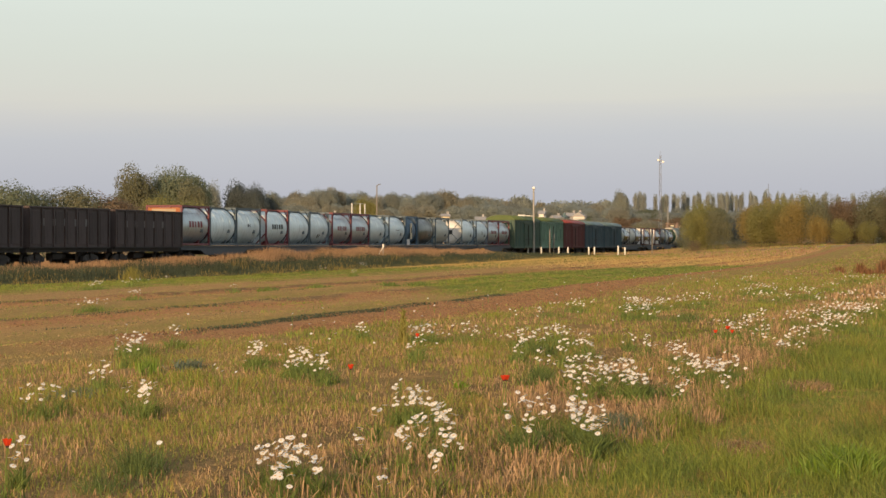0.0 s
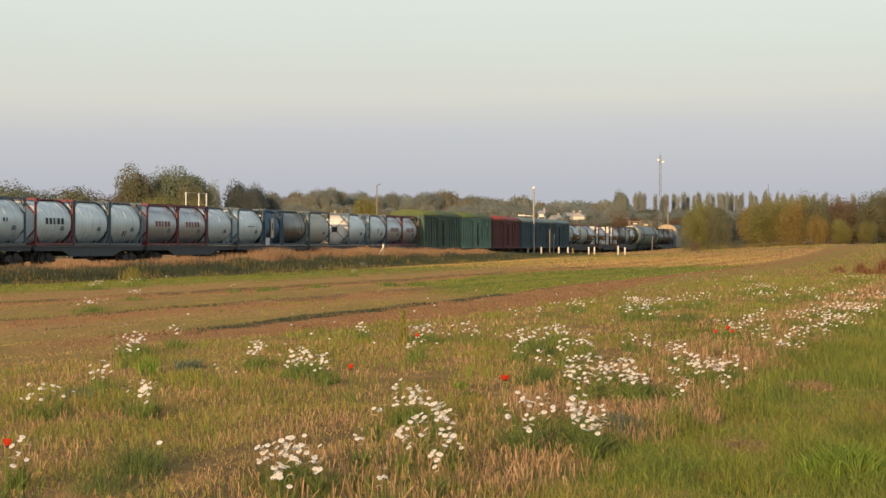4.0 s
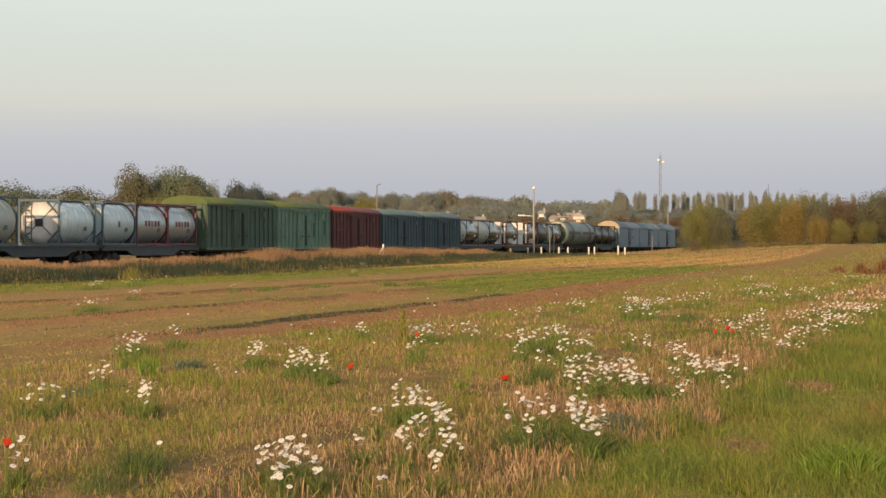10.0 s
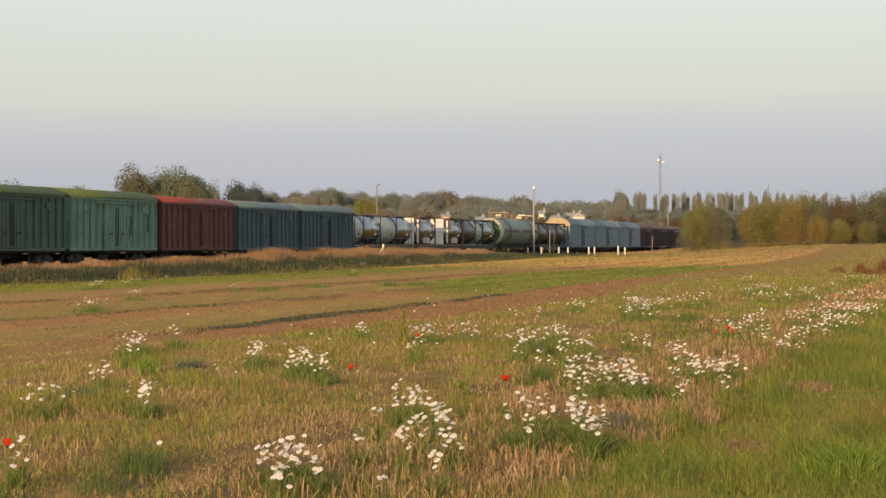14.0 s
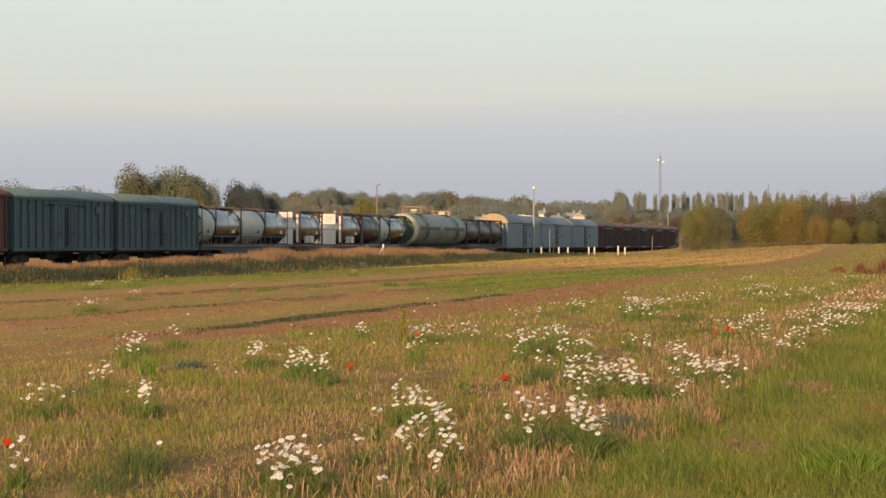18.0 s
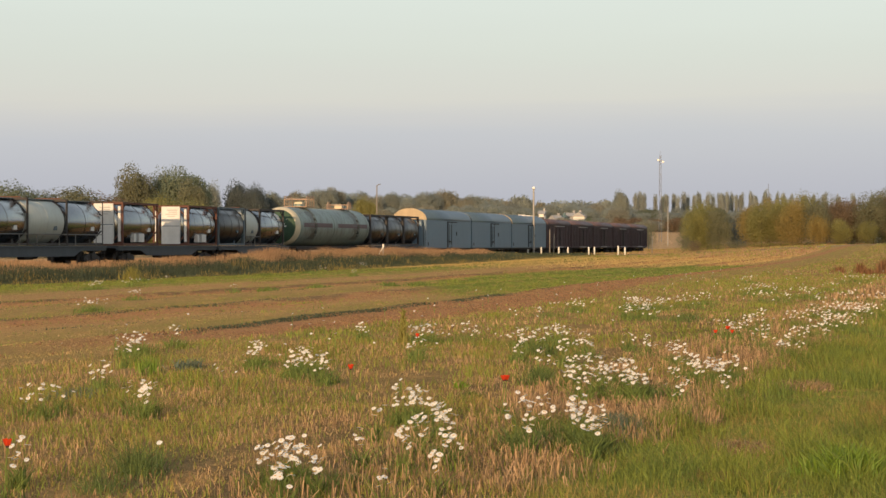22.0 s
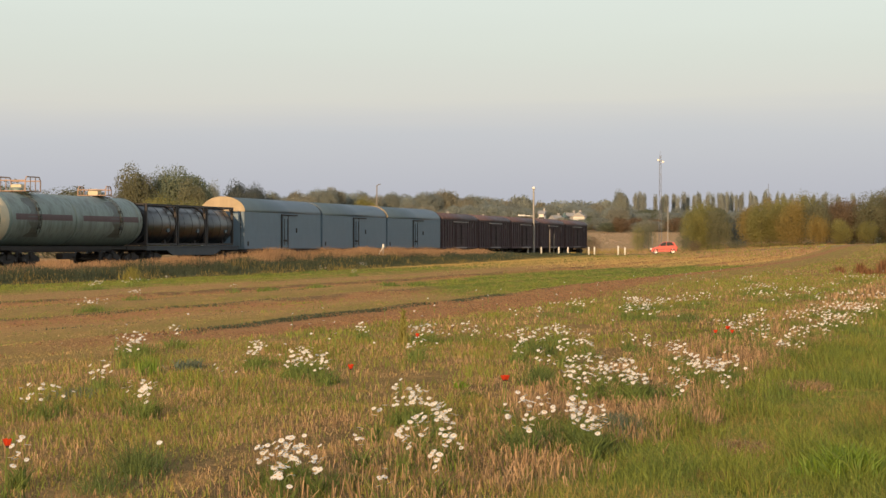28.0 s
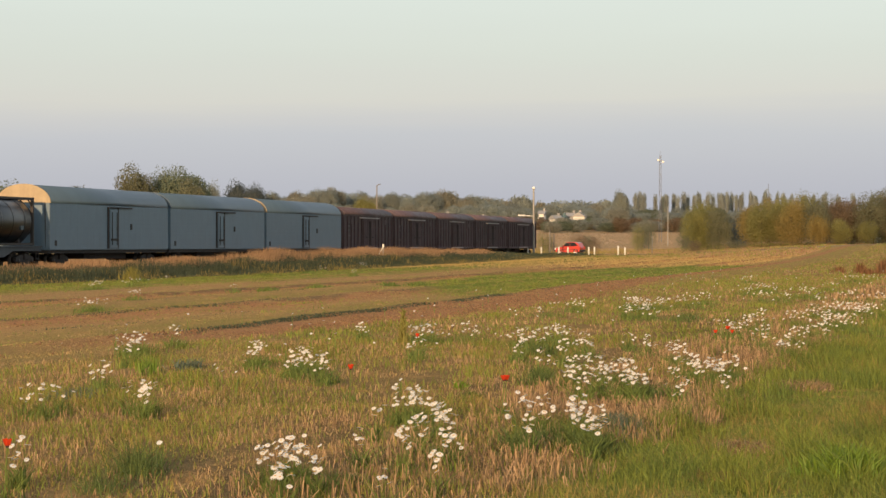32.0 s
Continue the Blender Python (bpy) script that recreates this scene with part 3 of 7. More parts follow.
def flat_wagon(u0, u1):
    L = u1 - u0 - 0.7
    h = L / 2
    w = thing("flat_wagon", "grey fish-bellied container flat wagon", "freight wagon", "wagons of the freight train")
    prof = [(-h, 1.24), (-h, 0.98), (-h + 4.0, 0.98), (-h + 5.2, 0.66), (h - 5.2, 0.66), (h - 4.0, 0.98), (h, 0.98), (h, 1.24)]
    n = len(prof)
    beam = Build().add([(x, -1.25, z) for x, z in prof] + [(x, -1.12, z) for x, z in prof],
                       [(i, (i + 1) % n, (i + 1) % n + n, i + n) for i in range(n)] + [tuple(range(n)), tuple(range(n, 2 * n))]).mesh("side_beam", M_FLAT)
    for ang in (0, 180):
        part("side_beam", beam, None, w, at=pose(0, 0, 0, 0, 0, ang))
    deck = Build().box(-h, h, -1.12, 1.12, 1.12, 1.22)
    for k in range(int(L / 1.5)):
        deck.box(-h + 0.6 + k * 1.5, -h + 0.75 + k * 1.5, -1.3, 1.3, 1.2, 1.26)
    part("deck", deck, M_FLAT, w)
    lip = Build().box(-h, h, -1.32, -1.25, 1.18, 1.25).mesh("flange", M_FLAT)
    for ang in (0, 180):
        part("flange", lip, None, w, at=pose(0, 0, 0, 0, 0, ang))
    running_gear(w, L)
    for x in (-h + 0.5, h - 0.9):
        hand = Build().rod((x, -1.3, 1.0), (x, -1.3, 0.55), 0.025).rod((x + 0.4, -1.3, 1.0), (x + 0.4, -1.3, 0.55), 0.025).rod((x, -1.3, 0.56), (x + 0.4, -1.3, 0.56), 0.025)
        part("step", hand, M_UNDER, w)
    TRAIN.append((w, (u0 + u1) / 2))


DECK = 1.27


def tank_container(u0, u1, tank, frame_m, label, style="frame", marks=None, end=None, post=0.11, R=1.235, rails=False, high=2.59, top_rail=True):
    """style: frame (open box frame), beam (end frames alone), wide (end frames with flared corners), unit (white unit on the front end)."""
    L = u1 - u0
    h, hw = L / 2, 1.22
    c = thing("tank_container", label, "tank container", "tank containers on the train")
    z0, z1 = DECK, DECK + high
    zc = z0 + high / 2
    r = min(R, high / 2 - 0.05)
    s = {"unit": 0.45, "beam": 0.28}.get(style, 0.26)
    if style == "wide":
        post = 0.11
    if style == "beam":
        post, r, frame_m = 0.05, 1.24, M_FRAMEDARK
    prof = [(0.0, -h + 0.12), (r * 0.45, -h + 0.15), (r * 0.8, -h + 0.27), (r * 0.95, -h + s), (r, -h + s + 0.15), (r, h - s - 0.15), (r * 0.95, h - s), (r * 0.8, h - 0.27), (r * 0.45, h - 0.15), (0.0, h - 0.12)]
    part("tank", Build().turned(prof, "x", 32, (0, 0, zc)), tank, c)
    band = Build().turned([(r + 0.002, -0.04), (r + 0.018, -0.035), (r + 0.018, 0.035), (r + 0.002, 0.04)], "x", 32, (0, 0, zc)).mesh("cladding_band", tank)
    for k in range(3):
        if style != "beam" or k == 1:
            part("cladding_band", band, None, c, at=pose(-h + 1.3 + (L - 2.6) * k / 2, 0, 0))
    post_me = Build().box(-post / 2, post / 2, -post / 2, post / 2, z0, z1, 0.015).mesh("corner_post", frame_m)
    for x in (-h + post / 2, h - post / 2):
        for y in (-hw + post / 2, hw - post / 2):
            part("corner_post", post_me, None, c, at=pose(x, y, 0))
    for x in (-h + post / 2, h - post / 2):
        for z, zb in ((z0 + 0.08, z0 + 0.85), (z1 - 0.07, z1 - 0.85)):
            e = Build().box(x - 0.06, x + 0.06, -hw + post, hw - post, z - 0.07, z + 0.07)
            for sy in (-1, 1):
                e.rod((x, sy * (hw - 0.1), zb), (x, sy * (hw - 0.85), z), 0.045)
            part("end_rail", e, frame_m, c)
    rail_me = Build().box(-h + post, h - post, -0.05, 0.05, 0, 0.12).mesh("side_rail", frame_m)
    for y in (-hw + 0.06, hw - 0.06):
        part("side_rail", rail_me, None, c, at=pose(0, y, z0 + 0.02))
        if style in ("frame", "unit") and top_rail:
            part("side_rail", rail_me, None, c, at=pose(0, y, z1 - 0.13))
    if style == "beam":
        part("handrail", Build().rod((-h + 0.1, -hw - 0.02, z0 + 0.62), (h - 0.1, -hw - 0.02, z0 + 0.62), 0.025).rod((-h + 1.2, -hw - 0.02, z0), (-h + 1.2, -hw - 0.02, z0 + 0.62), 0.03).rod((h - 1.2, -hw - 0.02, z0), (h - 1.2, -hw - 0.02, z0 + 0.62), 0.03), M_POSTPALE, c, "pale lower rail along the tank")
        part("rust_cap", Build().box(-h + 0.02, -h + 0.1, -0.75, 0.75, z1 - 0.16, z1 + 0.06, 0.02), M_FRAMERUST, c)
    for sy in (-1, 1) if style != "beam" else ():
        for e in (-1, 1):
            br = Build().rod((e * (h - 0.1), sy * (hw - 0.08), z1 - 0.5), (e * (h - 0.75), sy * (hw - 0.1), z1 - 0.05), 0.04)
            part("corner_brace", br, frame_m, c)
            if style == "wide":
                part("corner_brace", Build().rod((e * (h - 0.1), sy * (hw - 0.08), z0 + 0.7), (e * (h - 0.7), sy * (hw - 0.1), z0 + 0.1), 0.06), frame_m, c)
    for x in (-h + 1.1, h - 1.1):
        part("saddle", Build().box(x - 0.12, x + 0.12, -0.8, 0.8, z0 + 0.05, zc - r * 0.72), frame_m, c)
    walk_b = Build().box(-h + 0.3, h - 0.3, -0.5, -0.12, z1 - 0.07, z1 - 0.03)
    for k in range(9):
        walk_b.box(-h + 0.4 + k * (L - 0.9) / 8, -h + 0.46 + k * (L - 0.9) / 8, -0.52, -0.1, z1 - 0.1, z1 - 0.02)
    part("walkway", walk_b, frame_m if style == "wide" else M_FRAMESTEEL, c)
    part("manhole", Build().turned([(0.0, z1 + 0.02), (0.24, z1 + 0.02), (0.27, z1 - 0.02), (0.27, z1 - 0.22)], "z", 14, (0.2, 0.2, 0)), tank, c)
    lad = Build()
    for y in (0.45, 0.8):
        lad.rod((-h + 0.03, y, z0 + 0.2), (-h + 0.03, y, z1), 0.022)
    for k in range(7):
        lad.rod((-h + 0.03, 0.45, z0 + 0.35 + k * 0.32), (-h + 0.03, 0.8, z0 + 0.35 + k * 0.32), 0.018)
    part("ladder", lad, frame_m, c)
    valve = Build().box(h - 0.5, h - 0.12, -0.3, 0.3, z0 + 0.12, z0 + 0.5, 0.03)
    part("outlet_box", valve, frame_m, c)
    if marks:
        n, mm, mh, z = marks
        step = 0.58 if mh > 0.3 else 0.38
        for k in range(n):
            # each bar follows the barrel's curve
            x = (k - n / 2) * step
            pr = []
            for j in range(4):
                zz = z - 0.12 + mh * j / 3
                pr.append((-math.sqrt(max((r + 0.006) ** 2 - zz * zz, 0.01)), zc + zz))
            vs = [(xx, y, zz) for xx in (x, x + step * 0.68) for y, zz in pr]
            part("letter_bar", Build().add(vs, [(i, i + 1, i + 5, i + 4) for i in range(3)]), mm, c)
    # small plate on the flank
    pl = Build().box(h - 1.9, h - 1.45, -r * 0.96 - 0.03, -r * 0.9, zc - 0.45, zc - 0.22)
    part("data_plate", pl, M_FRAMESTEEL if tank is not M_TANKPOLISH else M_WHITE, c)
    if end == "white":
        pan = Build().turned([(0.0, -h + 0.05), (r * 0.5, -h + 0.06), (r * 0.97, -h + 0.2), (r * 0.97, -h + 0.3)], "x", 28, (0, 0, zc))
        part("white_end_cap", pan, M_WHITE, c)
        x4 = Build()
        for sy in (-1, 1):
            for sz in (-1, 1):
                x4.rod((-h + 0.03, 0.2 * sy, zc + 0.2 * sz), (-h + 0.03, (hw - 0.1) * sy, zc + (high / 2 - 0.15) * sz), 0.022)
        part("end_brace", x4, M_FRAMESTEEL, c)
        part("end_plate", Build().box(-h - 0.01, -h + 0.03, -0.22, 0.22, zc - 0.22, zc + 0.2), M_LETTERBLACK, c)
    if end == "blue":
        part("end_panel", Build().box(-h - 0.02, -h + 0.05, -hw + 0.12, hw - 0.12, z0 + 0.2, z1 - 0.15, 0.02), M_LETTERBLACK, c, "dark panel across the front end")
        for k, (ya, yb) in enumerate(((-0.9, 0.7), (-0.7, 0.9), (-0.9, 0.2), (-0.2, 0.8))):
            part("end_bar", Build().box(-h - 0.035, -h - 0.022, ya, yb, z1 - 0.55 - k * 0.32, z1 - 0.42 - k * 0.32), M_WHITE, c)
        part("pale_plate", Build().box(-0.55, 0.0, -hw - 0.02, -hw + 0.03, z0 + 0.55, z0 + 1.95, 0.01), M_CREAM, c, "pale upright plate on the flank")
        part("plate_mark", Build().box(-0.4, -0.15, -hw - 0.03, -hw - 0.022, z0 + 1.1, z0 + 1.6), M_LETTERBLACK, c)
        part("side_skirt", Build().box(-h + 0.1, -h + 1.1, -hw - 0.01, -hw + 0.04, z0 + 0.02, z0 + 0.55, 0.01), M_WHITE, c)
    if end == "orange":
        # added panel: low sun on the container's end, painted as orange
        part("end_panel", Build().box(-h - 0.02, -h + 0.04, -hw + 0.14, hw - 0.14, zc - 0.2, z1 - 0.16, 0.02), M_SUNLITEND, c, "added end panel with the orange of low sun painted on")
        part("end_plate", Build().box(-h - 0.035, -h - 0.022, -0.8, 0.8, z1 - 0.78, z1 - 0.24), M_SUNLITTAN, c)
    if end == "panel":
        part("front_panel", Build().box(-h - 0.03, -h + 0.1, -0.62, 0.62, z0 + 0.1, z1 - 0.08, 0.03), M_WHITE, c, "white insulated unit on the front end")
        for k, (ya, yb) in enumerate(((-0.45, 0.25), (-0.42, 0.12), (-0.45, 0.35), (-0.3, 0.2))):
            part("text_bar", Build().box(-h - 0.037, -h - 0.031, ya, yb, z1 - 0.34 - k * 0.13, z1 - 0.29 - k * 0.13), M_PALEMARK, c)
        part("front_seam", Build().box(-h - 0.04, -h - 0.032, -0.6, 0.6, zc - 0.06, zc - 0.02), M_FRAMESTEEL, c)
        for y in (-0.98, 0.98):
            part("end_strip", Build().box(-h + 0.0, -h + 0.08, y - 0.08, y + 0.08, z0 + 0.25, z1 - 0.25), M_WHITE, c)
        for k, x in enumerate((-1.2, -0.3)):
            part("control_box", Build().box(x, x + (0.35 if k == 0 else 0.9), -hw + 0.0, -hw + 0.25, z0 + 0.2, z0 + 0.72, 0.02), M_WHITE, c)
    if rails:
        g = Build()
        for x in (-h + 0.5, 0.5, h - 0.6):
            g.box(x - 0.04, x + 0.04, 0.4, 0.48, z1 - 0.05, z1 + 0.95)
        g.box(-h + 0.5, h - 0.6, 0.43, 0.45, z1 + 0.92, z1 + 0.945)
        part("guard_rail", g, M_WHITE, c, "white folding guard rail")
    TRAIN.append((c, (u0 + u1) / 2))
    return c


def tank_wagon(u0, u1):
    L = u1 - u0 - 1.0
    h, R = L / 2, 1.46
    zc = 1.22 + R
    w = thing("tank_wagon", "long grey-green eight-axle railway tank wagon with a brown stripe", "tank wagon", "wagons of the freight train")
    prof = [(R, -h + 0.75), (R, h - 0.75), (R * 0.97, h - 0.5), (R * 0.82, h - 0.22), (R * 0.5, h - 0.05), (0, h)]
    part("barrel", Build().turned(prof, "x", 40, (0, 0, zc)), M_TANKGREY, w)
    part("front_head", Build().turned([(0, -h), (R * 0.5, -h + 0.05), (R * 0.8, -h + 0.2), (R * 0.86, -h + 0.27)], "x", 40, (0, 0, zc)), M_TANKDARK, w, "dark green domed tank end")
    part("front_ring", Build().turned([(R * 0.86, -h + 0.27), (R * 0.96, -h + 0.45), (R + 0.004, -h + 0.75), (R + 0.004, -h + 1.0)], "x", 40, (0, 0, zc)), M_CREAM, w, "cream painted ring round the tank end")
    for x in (-0.35, -h + 1.4, h - 1.2):
        part("hoop", Build().turned([(R, x - 0.17), (R + 0.014, x - 0.15), (R + 0.014, x + 0.15), (R, x + 0.17)], "x", 40, (0, 0, zc)), M_TANKGREY, w)
    for xa, xb in ((-h + 1.9, -1.1), (0.6, h - 0.9)):
        st = Build()
        pr = [((R + 0.006) * math.cos(a), (R + 0.006) * math.sin(a)) for a in (-0.02, 0.06, 0.14, 0.2)]
        vs = [(x, -y, zc + z) for x in (xa, xb) for y, z in pr]
        st.add(vs, [(i, i + 1, i + 5, i + 4) for i in range(3)])
        part("stripe", st, M_STRIPE, w)
    for x in (-h + 5.2, h - 4.4):
        sp = Build()
        for a in (-0.25, 0.05, 0.35):
            sp.box(x - 0.18, x + 0.18, -(R + 0.02) * math.cos(a), -(R - 0.1) * math.cos(a), zc + R * math.sin(a) - 0.14, zc + R * math.sin(a) + 0.14)
        part("stencil_marks", sp, M_UNDER, w)
        run_a = [0.9 - k * 0.2 for k in range(9)]
        stain = Build()
        for k, (qa, qb) in enumerate(zip(run_a, run_a[1:])):
            wa, wb = 0.75 + 0.4 * math.sin(k * 1.7 + x), 0.75 + 0.4 * math.sin(k * 1.7 + 1.7 + x)
            stain.add([(x - 0.6 - wa, -(R + 0.007) * math.cos(qa), zc + (R + 0.007) * math.sin(qa)), (x - 0.6 + wa, -(R + 0.007) * math.cos(qa), zc + (R + 0.007) * math.sin(qa)),
                       (x - 0.6 + wb, -(R + 0.007) * math.cos(qb), zc + (R + 0.007) * math.sin(qb)), (x - 0.6 - wb, -(R + 0.007) * math.cos(qb), zc + (R + 0.007) * math.sin(qb))], [(0, 1, 2, 3)], True)
        part("oil_stain", stain, M_STAIN, w, "dark oily run down the flank")
        arc = [-0.5 + k * 0.28 for k in range(8)]
        rail = [(-(R + 0.085) * math.cos(q), zc + (R + 0.085) * math.sin(q)) for q in arc] + [(-(R + 0.06) * math.cos(q), zc + (R + 0.06) * math.sin(q)) for q in reversed(arc)]
        ladder = part("ladder", Build().prism(rail, x - 0.22, x - 0.18), M_GRIME, w)
        part("ladder_rail", Build().prism(rail, x + 0.18, x + 0.22), M_GRIME, ladder)
        for q in arc:
            part("rung", Build().rod((x - 0.2, -(R + 0.07) * math.cos(q), zc + (R + 0.07) * math.sin(q)), (x + 0.2, -(R + 0.07) * math.cos(q), zc + (R + 0.07) * math.sin(q)), 0.018), M_GRIME, ladder)
        part("hatch", Build().turned([(0, zc + R + 0.3), (0.33, zc + R + 0.28), (0.36, zc + R + 0.22), (0.36, zc + R - 0.1)], "z", 16, (x + 0.2, 0, 0)), M_TANKGREY, w)
        lead = x < 0
        x, r = (-5.5, 1.1) if lead else (6.3, 0.5)
        pf = part("platform", Build().box(x - r, x + r, -0.9, 0.9, zc + R + 0.06, zc + R + 0.1), M_RUSTRAIL, w, "rusty painted walkway with a rounded railing")
        rise = 0.85 if lead else 0.6
        for y in (-0.9, 0.9):
            # a bent hoop of tube with rounded upper corners
            bow = [(x - r, 0.06), (x - r, rise - 0.2), (x - r + 0.2, rise), (x + r - 0.2, rise), (x + r, rise - 0.2), (x + r, 0.06)]
            for (xa, za), (xb, zb) in zip(bow, bow[1:]):
                part("rail_bar", Build().rod((xa, y * 0.95, zc + R + za), (xb, y * 0.95, zc + R + zb), 0.036), M_RUSTRAIL, pf)
            for xx in (x - r / 3, x + r / 3) if lead else (x,):
                part("rail_post", Build().rod((xx, y * 0.95, zc + R + 0.06), (xx, y * 0.95, zc + R + rise), 0.028), M_RUSTRAIL, pf)
        for q in (-r, r):
            part("rail_bar", Build().rod((x + q, -0.86, zc + R + rise - 0.2), (x + q, 0.86, zc + R + rise - 0.2), 0.03), M_RUSTRAIL, pf)
        part("valve_box", Build().box(x - 0.3, x + 0.35, -0.3, 0.3, zc + R + 0.1, zc + R + 0.45, 0.05), M_CREAM, w, "pale box over the valve")
    ch = Build()
    for k in range(6):
        z = zc + 0.5 - k * 0.17
        ch.box(-h + 0.02 + 0.06 * abs(k - 2.5) / 3, -h + 0.2, -0.62 + 0.06 * (k % 3), 0.45 - 0.12 * (k % 2), z, z + 0.07)
    part("chalk_marks", ch, M_CHALK, w)
    part("underframe", Build().box(-h - 0.2, h + 0.2, -0.5, 0.5, 0.9, 1.25).box(-h - 0.2, -h + 3.4, -1.45, 1.45, 1.02, 1.2).box(h - 3.4, h + 0.2, -1.45, 1.45, 1.02, 1.2).box(-h + 3.4, h - 3.4, -1.4, -1.28, 1.05, 1.17), M_UNDER, w)
    running_gear(w, L + 0.4, (-h + 1.6, -h + 4.8, h - 4.8, h - 1.6))
    TRAIN.append((w, (u0 + u1) / 2))


def reefer(u0, u1, front_sunlit=True):
    L = u1 - u0 - 0.55
    h, half, top, rise = L / 2, 1.55, 3.60, 1.02
    w = thing("reefer_wagon", "slate grey refrigerated wagon with an arched roof and plug door", "freight wagon", "wagons of the freight train")
    part("body", Build().box(-h, h, -half, half, 1.02, top, 0.03), M_REEFER, w)
    rib_me = Build().box(-h + 0.1, h - 0.1, -half - 0.006, -half, -0.012, 0.012).mesh("bead", M_REEFER)
    for k in range(9):
        part("bead", rib_me, None, w, at=pose(0, 0, 1.3 + k * 0.25))
    pr = roof_profile(half + 0.01, top + 0.004, rise, 18)
    part("roof", Build().prism(pr, -h + 0.05, h - 0.05, True), M_REEFROOF, w)
    for e in (-1, 1):
        a, b = e * (h - 0.05), e * (h + 0.02)
        edge = 0.03 if front_sunlit and e < 0 else 0.006
        # tan paints the sun on lit front arches; other ends stay grey
        part("end_arch", Build().prism(roof_profile(half + 0.01 + edge, top + 0.004, rise + edge, 18), min(a, b), max(a, b), True), M_SUNLITTAN if front_sunlit and e < 0 else M_REEFROOF, w, "end arch of the roof, low sun painted on as tan" if front_sunlit and e < 0 else "")
        part("end_wall", Build().box(min(e * h, e * (h + 0.04)), max(e * h, e * (h + 0.04)), -half + 0.02, half - 0.02, 1.1, top, 0.02), M_REEFER, w)
    part("door", Build().box(-0.65, 0.65, -half - 0.07, -half + 0.02, 1.12, top - 0.2, 0.03), M_REEFER, w)
    fr = Build().box(-0.95, -0.72, -half - 0.05, -half + 0.01, 1.1, top - 0.12).box(0.72, 0.9, -half - 0.05, -half + 0.01, 1.1, top - 0.12)
    fr.box(-0.95, 3.1, -half - 0.10, -half, top - 0.17, top - 0.09)
    part("door_frame", fr, M_UNDER, w, "dark door frame and slide rail")
    dh = Build().rod((-0.4, -half - 0.12, 1.3), (-0.4, -half - 0.12, top - 0.4), 0.025).rod((0.4, -half - 0.12, 1.3), (0.4, -half - 0.12, top - 0.4), 0.025).box(-0.5, 0.5, -half - 0.13, -half - 0.07, 1.55, 1.68)
    part("door_handle", dh, M_UNDER, w)
    part("vent", Build().box(3.0, 3.25, -half - 0.04, -half + 0.01, 2.2, 2.55, 0.01), M_UNDER, w)
    part("underframe", Build().box(-h - 0.05, h + 0.05, -1.45, 1.45, 0.84, 1.02).box(-3, 4, -0.9, 0.9, 0.5, 0.86), M_UNDER, w)
    part("plate", Build().box(-h + 0.7, -h + 1.0, -half - 0.02, -half, 1.25, 1.55), M_UNDER, w)
    running_gear(w, L, (-h + 2.6, h - 2.6))
    g = Build().rod((-h - 0.02, -1.3, 1.1), (-h - 0.12, -1.3, top), 0.02)
    part("handrail", g, M_UNDER, w)
    TRAIN.append((w, (u0 + u1) / 2))


